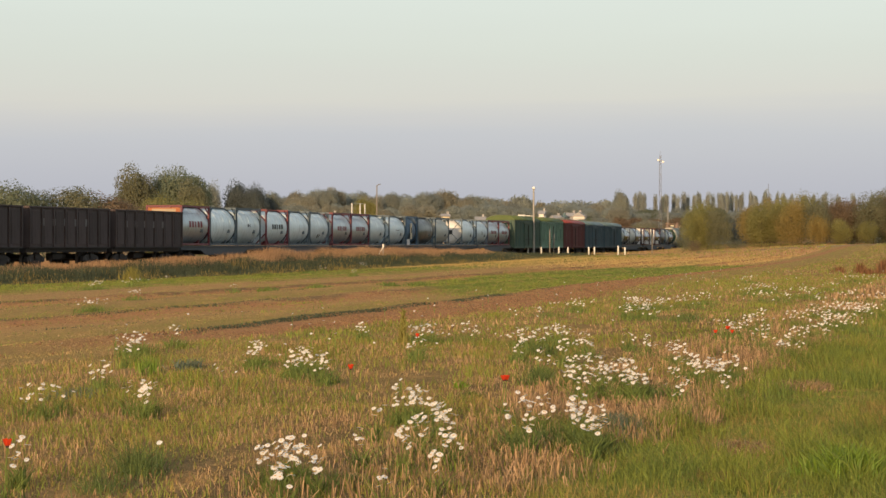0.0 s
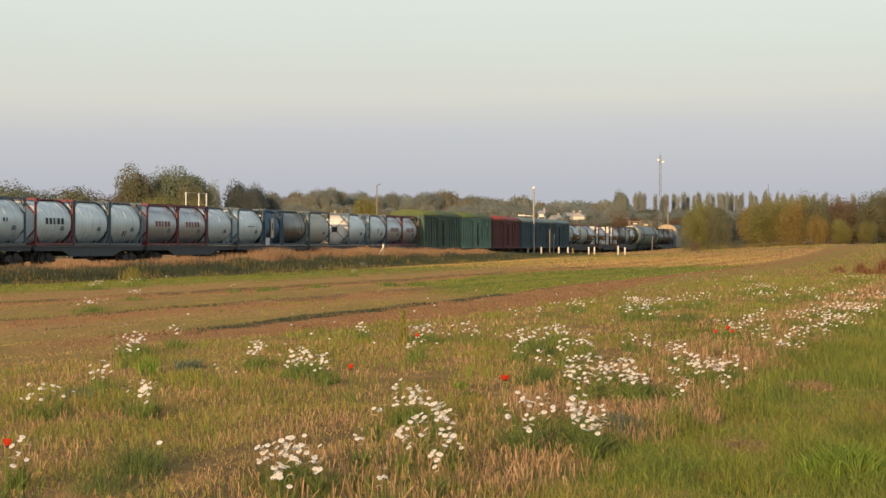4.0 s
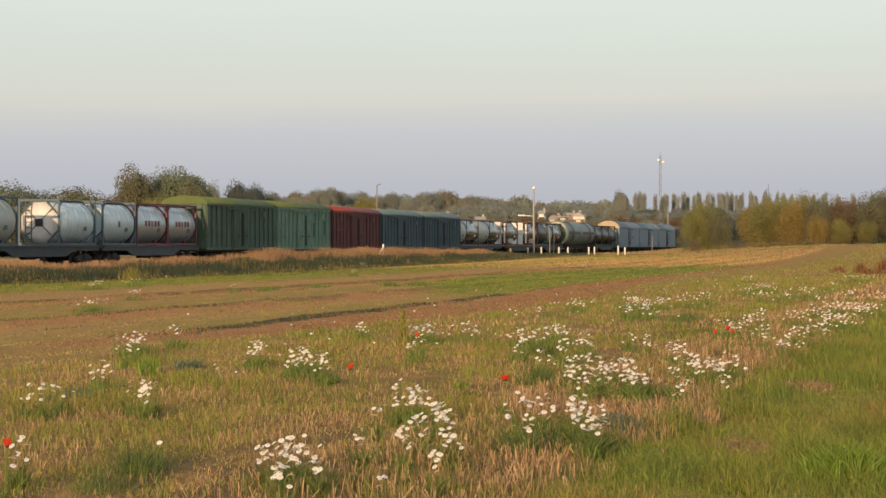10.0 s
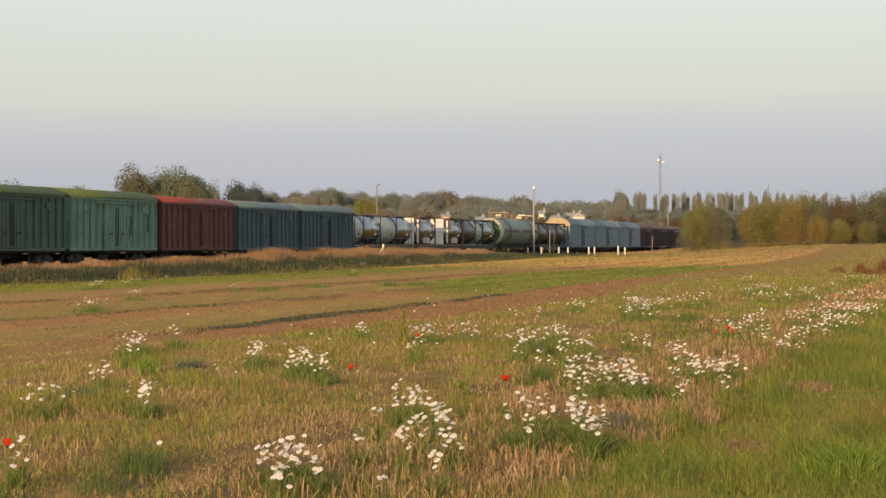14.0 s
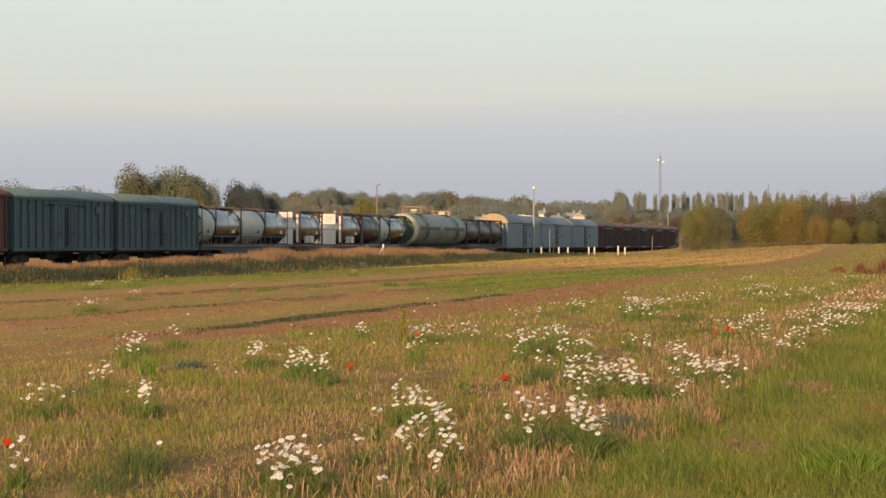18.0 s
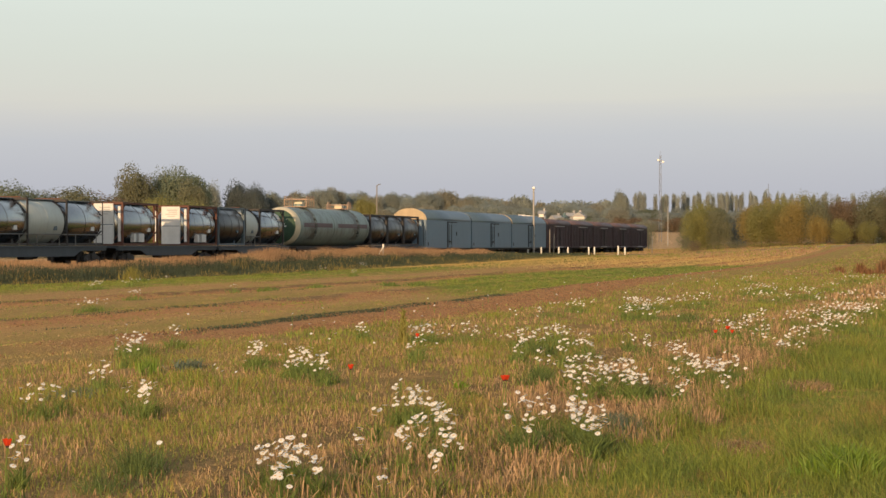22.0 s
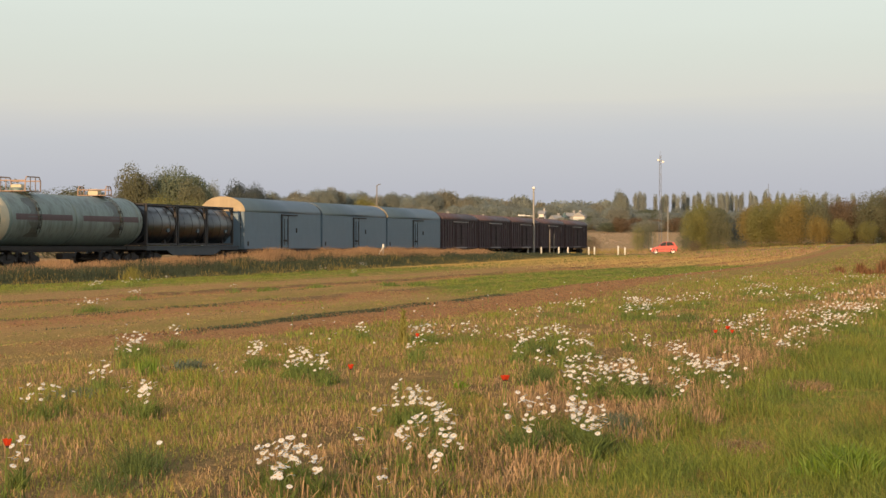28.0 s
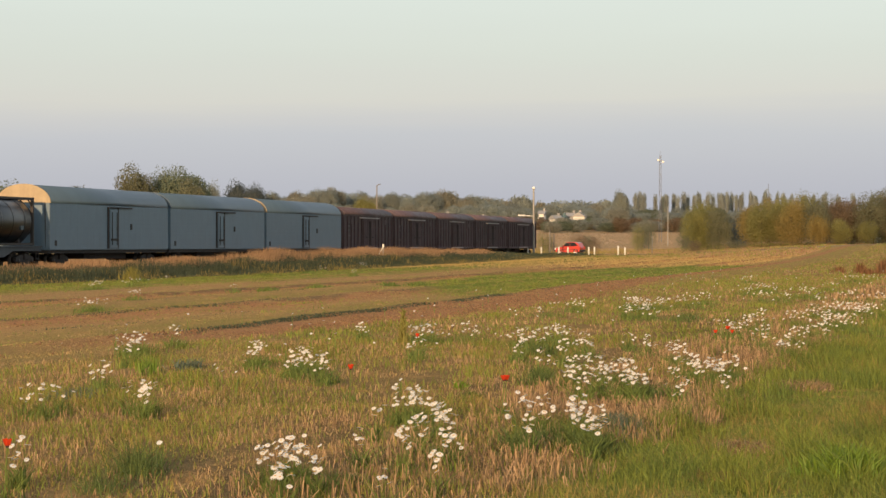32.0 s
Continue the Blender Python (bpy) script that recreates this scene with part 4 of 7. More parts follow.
def build_train():
    for a in (-195.0, -181.7, -168.4):
        gondola(a, a + 13.2)
    S = 0.6   # the containers stand further in than the wagon sides
    for a, b in ((-156.0, -136.9), (-136.9, -118.8), (-118.8, -100.2), (-100.2, -81.6), (-81.6, -62.9), (-62.9, -44.3)):
        flat_wagon(a + S, b + S)
    T = []
    pale = "pale blue-grey insulated tank container in a steel frame"
    red = "silver tank container in a dark red frame with faded lettering"
    T += [(-155.3, -149.6, M_TANKSTEEL, M_FRAMERED, red, dict(marks=(5, M_LETTERRED, 0.4, 0.0), end="orange")),
          (-149.4, -143.7, M_TANKPALE, M_FRAMESTEEL, pale, dict(style="wide")),
          (-143.5, -137.8, M_TANKPALE, M_FRAMESTEEL, pale, dict(marks=(2, M_LETTERBLACK, 0.2, 0.1))),
          (-136.4, -130.8, M_TANKPALE, M_FRAMERED, "pale tank container with red corner posts and dark lettering", dict(marks=(5, M_LETTERBLACK, 0.34, 0.0), style="wide")),
          (-130.6, -125.0, M_TANKPALE, M_FRAMESTEEL, pale, dict(style="wide")),
          (-124.8, -119.3, M_TANKPALE, M_FRAMESTEEL, pale, dict(style="wide", marks=(2, M_LETTERBLACK, 0.3, -0.6))),
          (-118.2, -112.4, M_TANKSTEEL, M_FRAMERED, red, dict(marks=(5, M_LETTERRED, 0.34, 0.0))),
          (-112.3, -106.5, M_TANKSTEEL, M_FRAMERED, red, dict(marks=(5, M_LETTERRED, 0.34, 0.0))),
          (-106.3, -100.8, M_TANKPALE, M_FRAMESTEEL, "pale tank container with a white guard rail folded up on top", dict(style="wide", rails=True)),
          (-99.4, -93.5, M_TANKPALE, M_FRAMESTEEL, pale, dict(marks=(4, M_LETTERBLACK, 0.08, 0.1), style="wide")),
          (-93.0, -88.9, M_FRAMEBLUE, M_FRAMEBLUE, "bright blue tank container with a striped end and pale plate", dict(R=1.16, end="blue")),
          (-88.5, -82.2, M_TANKDULL, M_FRAMESTEEL, "dark steel tank container with pale frame ends", dict(style="wide")),
          (-81.2, -75.4, M_TANKBEIGE, M_FRAMESTEEL, "beige-grey tank container in a slate frame", dict()),
          (-69.4, -63.7, M_TANKPALE, M_FRAMESTEEL, "pale tank container with a white end and a cross brace", dict(end="white", style="wide")),
          (-62.5, -56.8, M_TANKPALE, M_FRAMESTEEL, pale, dict(style="wide", marks=(1, M_LETTERBLACK, 0.35, -0.1))),
          (-56.6, -50.9, M_TANKSTEEL, M_FRAMERED, red, dict(marks=(5, M_LETTERRED, 0.34, 0.0))),
          (-50.8, -45.1, M_TANKSTEEL, M_FRAMERED, red, dict(marks=(5, M_LETTERRED, 0.34, 0.0)))]
    boxcar(-43.8, -27.4, M_BOXGREEN, M_GREENROOF, "dark green boxcar with vertical ribs and a mossy roof", top=3.99, rise=0.53, patch_m=M_TEALPATCH)
    boxcar(-27.4, -11.9, M_BOXGREEN2, M_GREENROOF, "pale green boxcar with ribbed sides and patched paint", top=3.99, rise=0.53, patch_m=M_TEALPATCH)
    boxcar(-11.9, 4.2, M_BOXRED, M_REDROOF, "oxide red boxcar with a bright red roof", top=3.92, rise=0.46)
    boxcar(4.2, 20.1, M_BOXBLUE, M_BLUEROOF, "blue-grey boxcar with ribbed sides", top=3.84, rise=0.54)
    boxcar(20.1, 36.2, M_BOXBLUE, M_BLUEROOF, "blue-grey boxcar with a ribbed grey roof", top=3.84, rise=0.54)
    for a, b in ((36.2, 58.0), (59.3, 79.0), (79.0, 96.6), (120.4, 140.1)):
        flat_wagon(a + S, b + S)
    bare = "beige tank container without side rails"
    mirror = "polished steel tank container with rusty end posts"
    T += [(37.0, 40.0, M_TANKBEIGE, M_FRAMERUST, bare, dict(style="beam")),
          (40.0, 45.6, M_TANKPOLISH, M_FRAMERUST, mirror, dict(style="beam")),
          (45.7, 51.4, M_TANKBEIGE, M_FRAMERUST, bare, dict(style="beam")),
          (51.5, 57.2, M_TANKPOLISH, M_FRAMERUST, mirror, dict(style="beam")),
          (60.6, 67.0, M_TANKPOLISH, M_FRAMERUST, "polished tank container with a white front panel in a rusty frame", dict(style="unit", end="panel")),
          (73.0, 79.0, M_TANKPOLISH, M_FRAMERUST, "polished tank container with a white front panel in a rusty frame", dict(style="unit", end="panel")),
          (79.3, 85.3, M_TANKBLACK, M_FRAMESTEEL, "dark tank container in a slate blue frame", dict(post=0.2)),
          (85.5, 88.8, M_TANKBEIGE, M_FRAMEDARK, "short grey tank container in a dark frame", dict(style="beam")),
          (89.0, 95.0, M_TANKPOLISH, M_FRAMEDARK, "polished tank container with a pale end in a dark frame", dict()),
          (121.0, 126.8, M_TANKBLACK, M_FRAMEDARK, "dark glossy tank container in a black frame", dict(post=0.16)),
          (127.0, 132.8, M_TANKBLACK, M_FRAMEDARK, "dark glossy tank container in a black frame", dict(post=0.16)),
          (133.0, 138.8, M_TANKBLACK, M_FRAMEDARK, "dark glossy tank container in a black frame", dict(post=0.16))]
    for a, b, tank, fr, label, kw in T:
        tank_container(a + S, b + S, tank, fr, label, **kw)
    tank_wagon(97.8, 121.3)
    for a, b in ((140.6, 161.0), (161.0, 182.0), (182.0, 203.2)):
        reefer(a, b, a < 150 or a > 181)
    for k in range(5):
        a = 203.3 + k * 17.2
        boxcar(a, a + 17.2, M_DARKBOX, M_DARKROOF, "dark brown boxcar with dirty streaked sides", rise=0.62, top=3.75, dirty=True, patch_m=M_DUSTPATCH)


build_train()


# ---- low growth ----
rng = np.random.default_rng(7)


def patch(x, y, k=1.0, seed=0.0):
    """Smooth patchiness, about -1 to 1."""
    x, y = x * k + seed * 3.1, y * k * 0.6 + seed * 1.7
    return (np.sin(1.3 * x + 1.1 * np.sin(0.7 * y)) * np.cos(0.9 * y + 0.8 * np.sin(1.1 * x)) + 0.6 * np.sin(2.9 * x + 2.1 * y) * np.sin(2.3 * y - 1.2 * x + seed)) / 1.3


def streak(u, w, seed=0.0):
    """Long stripes along the track, about -1 to 1."""
    return 0.6 * np.sin(2.3 * w + 1.4 * np.sin(0.045 * u + seed) + seed) + 0.4 * np.sin(5.1 * w + 0.06 * u + 2.0 * np.sin(0.021 * u) + 2 * seed)


def wedge(y0, y1, density, spread=0.215):
    """Random points on the ground before the camera, between two distances."""
    n = int(density * (spread * (y1 * y1 - y0 * y0) + 2 * (y1 - y0)))
    y = np.sqrt(rng.random(n) * (y1 * y1 - y0 * y0) + y0 * y0)
    x = (rng.random(n) * 2 - 1) * (spread * y + 1)
    return x, y


def blades(x, y, h, wd, lean=0.25, blunt=0.0, z=None, bend=0.35, plain=False):
    """Upright blades, each a bent strip that tapers to a tip (blunt: the tip's share of the base width; plain: one straight strip, for growth far off). Returns points and faces."""
    n = len(x)
    z = ground_z(x, y) if z is None else z
    a = rng.random(n) * math.pi * 2
    dx, dy = np.cos(a) * wd / 2, np.sin(a) * wd / 2
    b = rng.random(n) * math.pi * 2
    l = lean * h * rng.random(n)
    lx, ly = np.cos(b) * l, np.sin(b) * l
    base = np.stack([x, y, z - 0.02], -1)
    d = np.stack([dx, dy, np.zeros(n)], -1)
    mid = base + np.stack([lx * bend, ly * bend, h * 0.6], -1)
    top = base + np.stack([lx, ly, h], -1)
    if plain:
        co = np.stack([base - d, base + d, top + d * max(blunt, 0.3), top - d * max(blunt, 0.3)], 1).reshape(-1, 3)
        return co, np.arange(n)[:, None] * 4 + np.array([[0, 1, 2, 3]])
    co = np.stack([base - d, base + d, mid + d * 0.8, mid - d * 0.8, top + d * blunt + 0.001, top - d * blunt], 1).reshape(-1, 3)
    i = np.arange(n)[:, None] * 6
    q = np.concatenate([i + np.array([[0, 1, 2, 3]]), i + np.array([[3, 2, 4, 5]])], 0)
    return co, q


def lay(name, sets, material, label, category="grass"):
    co, fs, k = [], [], 0
    for c, q in sets:
        co.append(c)
        fs.append(q + k)
        k += len(c)
    ob = new(name, mesh_from(name, np.concatenate(co), np.concatenate(fs), material))
    return tagged(ob, label, category, kind="stuff")


def strip(u0, u1, w0, w1, density):
    n = int((u1 - u0) * (w1 - w0) * density)
    u, w = u0 + (u1 - u0) * rng.random(n), w0 + (w1 - w0) * rng.random(n)
    x, y = at_uw(u, w)
    return u, w, x, y


# distance bands: from, to, blades to the square metre, blade width
NEAR = [(12, 26, 420, 0.0065), (26, 42, 220, 0.009), (42, 72, 80, 0.015), (72, 130, 26, 0.025), (130, 300, 6, 0.05)]


# flattened patches on the verge: middle and half extents
FLATTENED = [(2.80, 17.3, 0.24, 0.4), (2.42, 20.0, 0.30, 0.9), (2.0, 17.4, 0.32, 0.5), (4.1, 28.6, 0.45, 1.2)]


def grow_field():
    straw, green, yellow, litter, dark = [], [], [], [], []
    for y0, y1, dens, wd in NEAR:
        far = y0 >= 70
        # cut straw, in drill rows along the track
        x, y = wedge(y0, y1, dens)
        u, w = to_uw(x, y)
        if y0 < 70:
            w = np.round(w / 0.17) * 0.17 + rng.normal(0, 0.026, len(w))
            x, y = at_uw(u, w)
        p = patch(x, y, 0.8) + 0.35 * patch(x, y, 3.0, 2) + np.where(w < 38.6, 0.7, 0.3) * streak(u, w, 1)
        bare, lush = soil_strip(u, w), lush_strip(u, w)
        rim = w > 46.9
        chance = np.where(rim, 0.85 + 0.35 * p, np.where(w > 40, 0.46 + 0.62 * p, np.where(w > 37, 0.30 + 0.4 * p, 0.05 + 0.07 * p)))
        keep = (w > 15.5) & (w < 48.9 + 0.4 * patch(x, y, 2.5)) & (rng.random(len(x)) < chance * (1 - 0.93 * bare) * (1 - 0.85 * lush))
        x, y, w, u = x[keep], y[keep], w[keep], u[keep]
        rim = w > 46.6
        h = (0.04 + 0.06 * rng.random(len(x))) * np.where(w > 38.6, 1.0, 0.5) * np.where(rim, 1.6, 1.0) * (1 + 0.4 * patch(x, y, 1.6, 22))
        # many of the stalks lie flat
        flat = rng.random(len(x)) < np.where(rim, 0.22, 0.42)
        h = h * np.where(flat, 0.35, 1.0)
        straw.append(blades(x, y, h, wd * (0.6 + 0.8 * rng.random(len(x))), np.where(flat, 6.0, 0.3 + 0.9 * rng.random(len(x)) ** 2), 0.8, bend=0.6, plain=far))
        # broken straw and stalk ends over the whole field
        x, y = wedge(y0, y1, dens * (0.85 if y0 < 40 else 1.9))
        u, w = to_uw(x, y)
        p = 0.6 * patch(x, y, 0.5, 14) + 0.8 * streak(u, w, 4)
        keep = (w > 18.2 - 4 * sstep(5, 45, u) + patch(x, y, 0.6, 1)) & (w < 48.6) & (rng.random(len(x)) < (0.75 + 0.5 * p) * (1 - 0.9 * soil_strip(u, w)) * (1 - 0.4 * lush_strip(u, w)))
        x, y = x[keep], y[keep]
        litter.append(blades(x, y, (0.012 + 0.03 * rng.random(len(x))) * (1.0 if y0 < 40 else 0.65), wd * (0.7 + 0.6 * rng.random(len(x))), (2.2 if y0 < 40 else 4.0) * rng.random(len(x)), 0.7, plain=True))
        # weeds and volunteer grass between the rows
        x, y = wedge(y0, y1, dens * (1.3 if y0 < 70 else 1.6))
        u, w = to_uw(x, y)
        bare, lush = soil_strip(u, w), lush_strip(u, w)
        p = 0.8 * patch(x, y, 0.55, 5) + 0.5 * patch(x, y, 2.2, 7) - np.where(w < 38.6, 0.6, 0.35) * streak(u, w, 1)
        band = np.where(w < 18.2 + 0.8 * patch(x, y, 0.4, 5), 0.85 - 0.7 * sstep(5, 45, u), np.where(w > 47.2, 0.22, np.where(w > 38.6, 0.50, np.where(w < 20, 0.40 - 0.3 * sstep(5, 45, u), 0.16))))
        # the right of the field, past the tilled strip, is weedier
        band = band + 0.22 * sstep(2, 10, x) * (w > 36) * (w < 47)
        keep = (w > 8.2) & (w < 48.9) & (rng.random(len(x)) < (band + np.where(w < 38.6, 0.25, 0.55) * p) * (1 - 0.9 * bare) + 0.45 * lush)
        x, y, w, u, lush = x[keep], y[keep], w[keep], u[keep], lush[keep]
        h = (0.035 + 0.07 * rng.random(len(x)) + 0.09 * np.clip(patch(x, y, 1.3, 3), 0, 1)) * np.where(w > 38.6, 1.0, 0.55 + 0.2 * lush)
        foot = (w > 9.5) & (w < 18.5) & (u < 25)
        dry = rng.random(len(x)) < (0.34 + 0.2 * patch(x, y, 1.1, 9)) * (1 - 0.5 * lush) * np.where(foot, 0.35, 1.0) * (0.5 if y0 > 40 else 1.0)
        h = h * np.where(foot, 1.3, 1.0)
        for sel, out in ((~dry, green), (dry, yellow)):
            out.append(blades(x[sel], y[sel], h[sel], wd * (0.7 + 0.8 * rng.random(sel.sum())), 0.9, plain=far))
        # the grass verge beside the field
        x, y = wedge(y0, y1, dens * 2.1 if y0 < 40 else dens * 1.5)
        u, w = to_uw(x, y)
        keep = w > 48.5 + 0.35 * patch(x, y, 2.0, 4)
        for hx, hy, ha, hb in FLATTENED:
            keep &= (((x - hx) / ha) ** 2 + ((y - hy) / hb) ** 2 > 0.7 + 0.3 * rng.random(len(x))) | (rng.random(len(x)) < 0.15)
        x, y = x[keep], y[keep]
        t = patch(x, y, 0.9, 11)
        h = (0.05 + 0.12 * rng.random(len(x)) ** 1.6 * (1 + 0.8 * patch(x, y, 1.7, 13)) + 0.16 * np.clip(patch(x, y, 2.3, 17), 0, 1) ** 2) * np.where(t > 0.35, 0.6, 1.0)
        dry = rng.random(len(x)) < 0.08 + 0.62 * t
        deep = ~dry & (rng.random(len(x)) < 0.12 + 0.9 * patch(x, y, 2.6, 31))
        h = h * np.where(deep, 1.15, 1.0)
        for sel, out in ((~dry & ~deep, green), (dry, yellow), (deep, dark)):
            out.append(blades(x[sel], y[sel], h[sel], wd * (0.5 + 0.6 * rng.random(sel.sum())), 1.1, plain=far))
    # dry bents over the end of the field, by the crossing
    u, w, x, y = strip(15, 100, 9, 34, 9)
    keep = rng.random(len(u)) < (0.7 + 0.4 * streak(u, w, 6)) * (1 - 0.85 * lush_strip(u, w)) * sstep(15, 45, u)
    litter.append(blades(x[keep], y[keep], 0.05 + 0.07 * rng.random(keep.sum()), 0.04 + 0.03 * rng.random(keep.sum()), 1.0, 0.5, plain=True))
    # tufts that stand up out of the verge
    x, y = wedge(14, 44, 1.5)
    u, w = to_uw(x, y)
    x, y = x[w > 48.9], y[w > 48.9]
    size = 0.10 + 0.14 * rng.random(len(x)) ** 2
    n = 34
    tx, ty, ts = np.repeat(x, n) + rng.normal(0, 0.05, len(x) * n), np.repeat(y, n) + rng.normal(0, 0.06, len(x) * n), np.repeat(size, n)
    green.append(blades(tx, ty, ts * (0.6 + 0.6 * rng.random(len(tx))), 0.005 + 0.003 * rng.random(len(tx)), 1.2))
    x, y = rng.uniform(-8, 8, 22000), rng.uniform(-8, 12.2, 22000)
    u, w = to_uw(x, y)
    h = np.where(w > 48.8, 0.06 + 0.14 * rng.random(len(x)), 0.06 + 0.08 * rng.random(len(x)))
    pick = rng.random(len(x))
    field = w < 48.8
    straw.append(blades(x[field & (pick < 0.6)], y[field & (pick < 0.6)], h[field & (pick < 0.6)], 0.007, 0.2, 0.75))
    for sel, out in ((~field & (pick < 0.7) | field & (pick > 0.8), green), (~field & (pick >= 0.7), yellow)):
        out.append(blades(x[sel], y[sel], h[sel], 0.008, 1.0))
    clods = []
    for y0, y1, dens, size in ((30, 60, 70, 0.020), (60, 100, 26, 0.028), (100, 190, 6, 0.045)):
        x, y = wedge(y0, y1, dens)
        u, w = to_uw(x, y)
        ploughed = np.exp(-((w - 25.4) / 0.7) ** 2) + np.exp(-((w - 31.9) / 0.6) ** 2)
        keep = rng.random(len(x)) < 0.9 * soil_strip(u, w) + 0.35 * ploughed * (1 - lush_strip(u, w))
        x, y = x[keep], y[keep]
        n = len(x)
        s = size * (0.5 + rng.random(n) ** 2)
        z = ground_z(x, y) + s * 0.25
        c = np.stack([x, y, z], -1)
        oct_ = np.array([(1, 0, 0), (-1, 0, 0), (0, 1, 0), (0, -1, 0), (0, 0, 0.8), (0, 0, -0.8)])
        co = (c[:, None] + oct_[None] * s[:, None, None] * (0.6 + 0.8 * rng.random((n, 6, 1)))).reshape(-1, 3)
        tri = np.array([(0, 2, 4), (2, 1, 4), (1, 3, 4), (3, 0, 4), (2, 0, 5), (1, 2, 5), (3, 1, 5), (0, 3, 5)])
        clods.append((co, (np.arange(n)[:, None, None] * 6 + tri[None]).reshape(-1, 3)))
    lines = []
    # the furrows: middle line, from, to, height of the growth on them
    for c, ua, ub, hh in ((0.0, -98, -56, 0.056), (0.0, -60, -25, 0.04), (31.4, -100, -42, 0.045), (25.0, -85, -20, 0.045), (28.0, -90, -48, 0.035), (20.6, -70, 10, 0.035), (33.8, -106, -76, 0.04)):
        u, w, x, y = strip(ua, ub, -0.24, 0.24, 480 if hh > 0.05 else 160)
        mid = c if c else np.interp(u, [-101, -94, -80, -59, -43, -24], [36.7, 37.3, 37.0, 36.6, 35.4, 35.1])
        x, y = at_uw(u, w + mid)
        keep = rng.random(len(u)) < ((0.62 if hh > 0.05 else 0.35) + 0.7 * patch(x, y, 0.35, c)) * (1 - sstep(ub - 14, ub, u)) * sstep(ua, ua + 9, u)
        lines.append(blades(x[keep], y[keep], hh * (0.5 + 0.8 * rng.random(keep.sum())), 0.016 + 0.012 * rng.random(keep.sum()), 0.9))
    lay("furrow_grass", lines, M_BANKGRASS, "dark grass growing along the furrow edges")
    lay("soil_clods", clods, M_SOIL, "reddish-brown clods of tilled soil in strips", "soil")
    lay("stubble", straw, M_STRAW, "pale straw stubble left in drill rows on the field")
    lay("straw_litter", litter, M_LITTER, "broken straw and stalk ends strewn over the field", "straw")
    lay("green_growth", green, M_GRASS, "green grass and low weeds growing through the field")
    lay("deep_green_grass", dark, M_DEEPGRASS, "deep green tussocks of grass on the verge")
    lay("yellowed_grass", yellow, M_DRYGRASS, "yellowing grass blades mixed through the field and verge")


def grow_bank():
    u, w, x, y = strip(-48, 138, 2.5, 5.7, 250)
    hmax = np.interp(u, [-48, -8, 5, 25, 45, 90, 105, 120, 138], [0.55, 0.60, 0.70, 0.98, 1.0, 0.72, 0.34, 0.2, 0.12])
    keep = rng.random(len(u)) < (0.55 + 0.5 * patch(x, y, 0.45, 1) + 0.2 * patch(x, y, 1.7, 8)) * (1.1 - 0.8 * sstep(3.9, 5.7, w))
    h = hmax * (0.35 + 0.72 * rng.random(len(u)) ** 0.8) * (1 + 0.22 * patch(x, y, 0.7, 3)) * (1 - 0.35 * sstep(4, 6.4, w))
    u2, w2, x2, y2 = strip(-60, 130, -6.5, -2.6, 45)
    h2 = 0.55 * (0.4 + 0.7 * rng.random(len(u2)))
    reed = [blades(x[keep], y[keep], h[keep], 0.016 + 0.02 * rng.random(keep.sum()), 0.4, 0.3, plain=True), blades(x2, y2, h2, 0.03 + 0.03 * rng.random(len(u2)), 0.4, 0.3, plain=True)]
    lay("reed_grass", reed, M_REED, "tall dry orange reed grass on the railway bank")
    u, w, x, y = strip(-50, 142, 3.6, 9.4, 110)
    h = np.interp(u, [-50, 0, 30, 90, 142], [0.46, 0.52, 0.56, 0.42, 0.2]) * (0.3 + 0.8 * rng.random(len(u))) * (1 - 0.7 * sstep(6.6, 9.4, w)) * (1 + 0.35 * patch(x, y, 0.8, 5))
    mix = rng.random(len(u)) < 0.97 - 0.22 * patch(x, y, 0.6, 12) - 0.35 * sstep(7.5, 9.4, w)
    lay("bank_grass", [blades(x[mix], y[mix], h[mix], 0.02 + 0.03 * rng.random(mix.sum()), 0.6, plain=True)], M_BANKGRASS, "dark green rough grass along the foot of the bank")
    mix = ~mix
    lay("bank_straw", [blades(x[mix], y[mix], h[mix], 0.02 + 0.03 * rng.random(mix.sum()), 0.6, plain=True)], M_DRYGRASS, "yellowed grass mixed along the foot of the bank")
    # straw-coloured grass by the crossing and beyond the field's end
    u, w, x, y = strip(100, 300, 2.6, 34, 7)
    s = (np.abs(y - 289) > 6) | (x < 8)
    u, w, x, y = u[s], w[s], x[s], y[s]
    h = (0.07 + 0.14 * rng.random(len(u))) * np.where((u < 165) & (w < 16), 0.4, 1.0)
    dry = rng.random(len(u)) < 0.62 + 0.3 * patch(x, y, 0.12, 2)
    u3, w3, x3, y3 = strip(170, 340, -45, -3.2, 5)
    h3 = (0.08 + 0.16 * rng.random(len(u3))) * (0.8 + 0.5 * patch(x3, y3, 0.3, 4))
    u4, w4, x4, y4 = strip(300, 640, -95, 60, 1.0)
    k4 = y4 > 400
    x4, y4 = x4[k4], y4[k4]
    h4 = (0.05 + 0.08 * rng.random(len(x4))) * (0.75 + 0.15 * np.sin(y4 * 0.07) + 0.3 * patch(x4, y4, 0.05, 6))
    lay("olive_rough_grass", [blades(x3, y3, h3, 0.07 + 0.08 * rng.random(len(u3)), 0.6, plain=True)], M_DRYGRASS, "rough olive grass beyond the rails")
    lay("far_dry_grass", [blades(x4, y4, h4, 0.3 + 0.3 * rng.random(len(x4)), 0.6, 0.4, plain=True)], M_FARDRY, "dry reddish-brown grass beyond the rails")
    lay("dry_meadow_grass", [blades(x[dry], y[dry], h[dry], 0.06 + 0.05 * rng.random(dry.sum()), 0.6, plain=True)], M_REED, "straw-coloured grass between field and road")
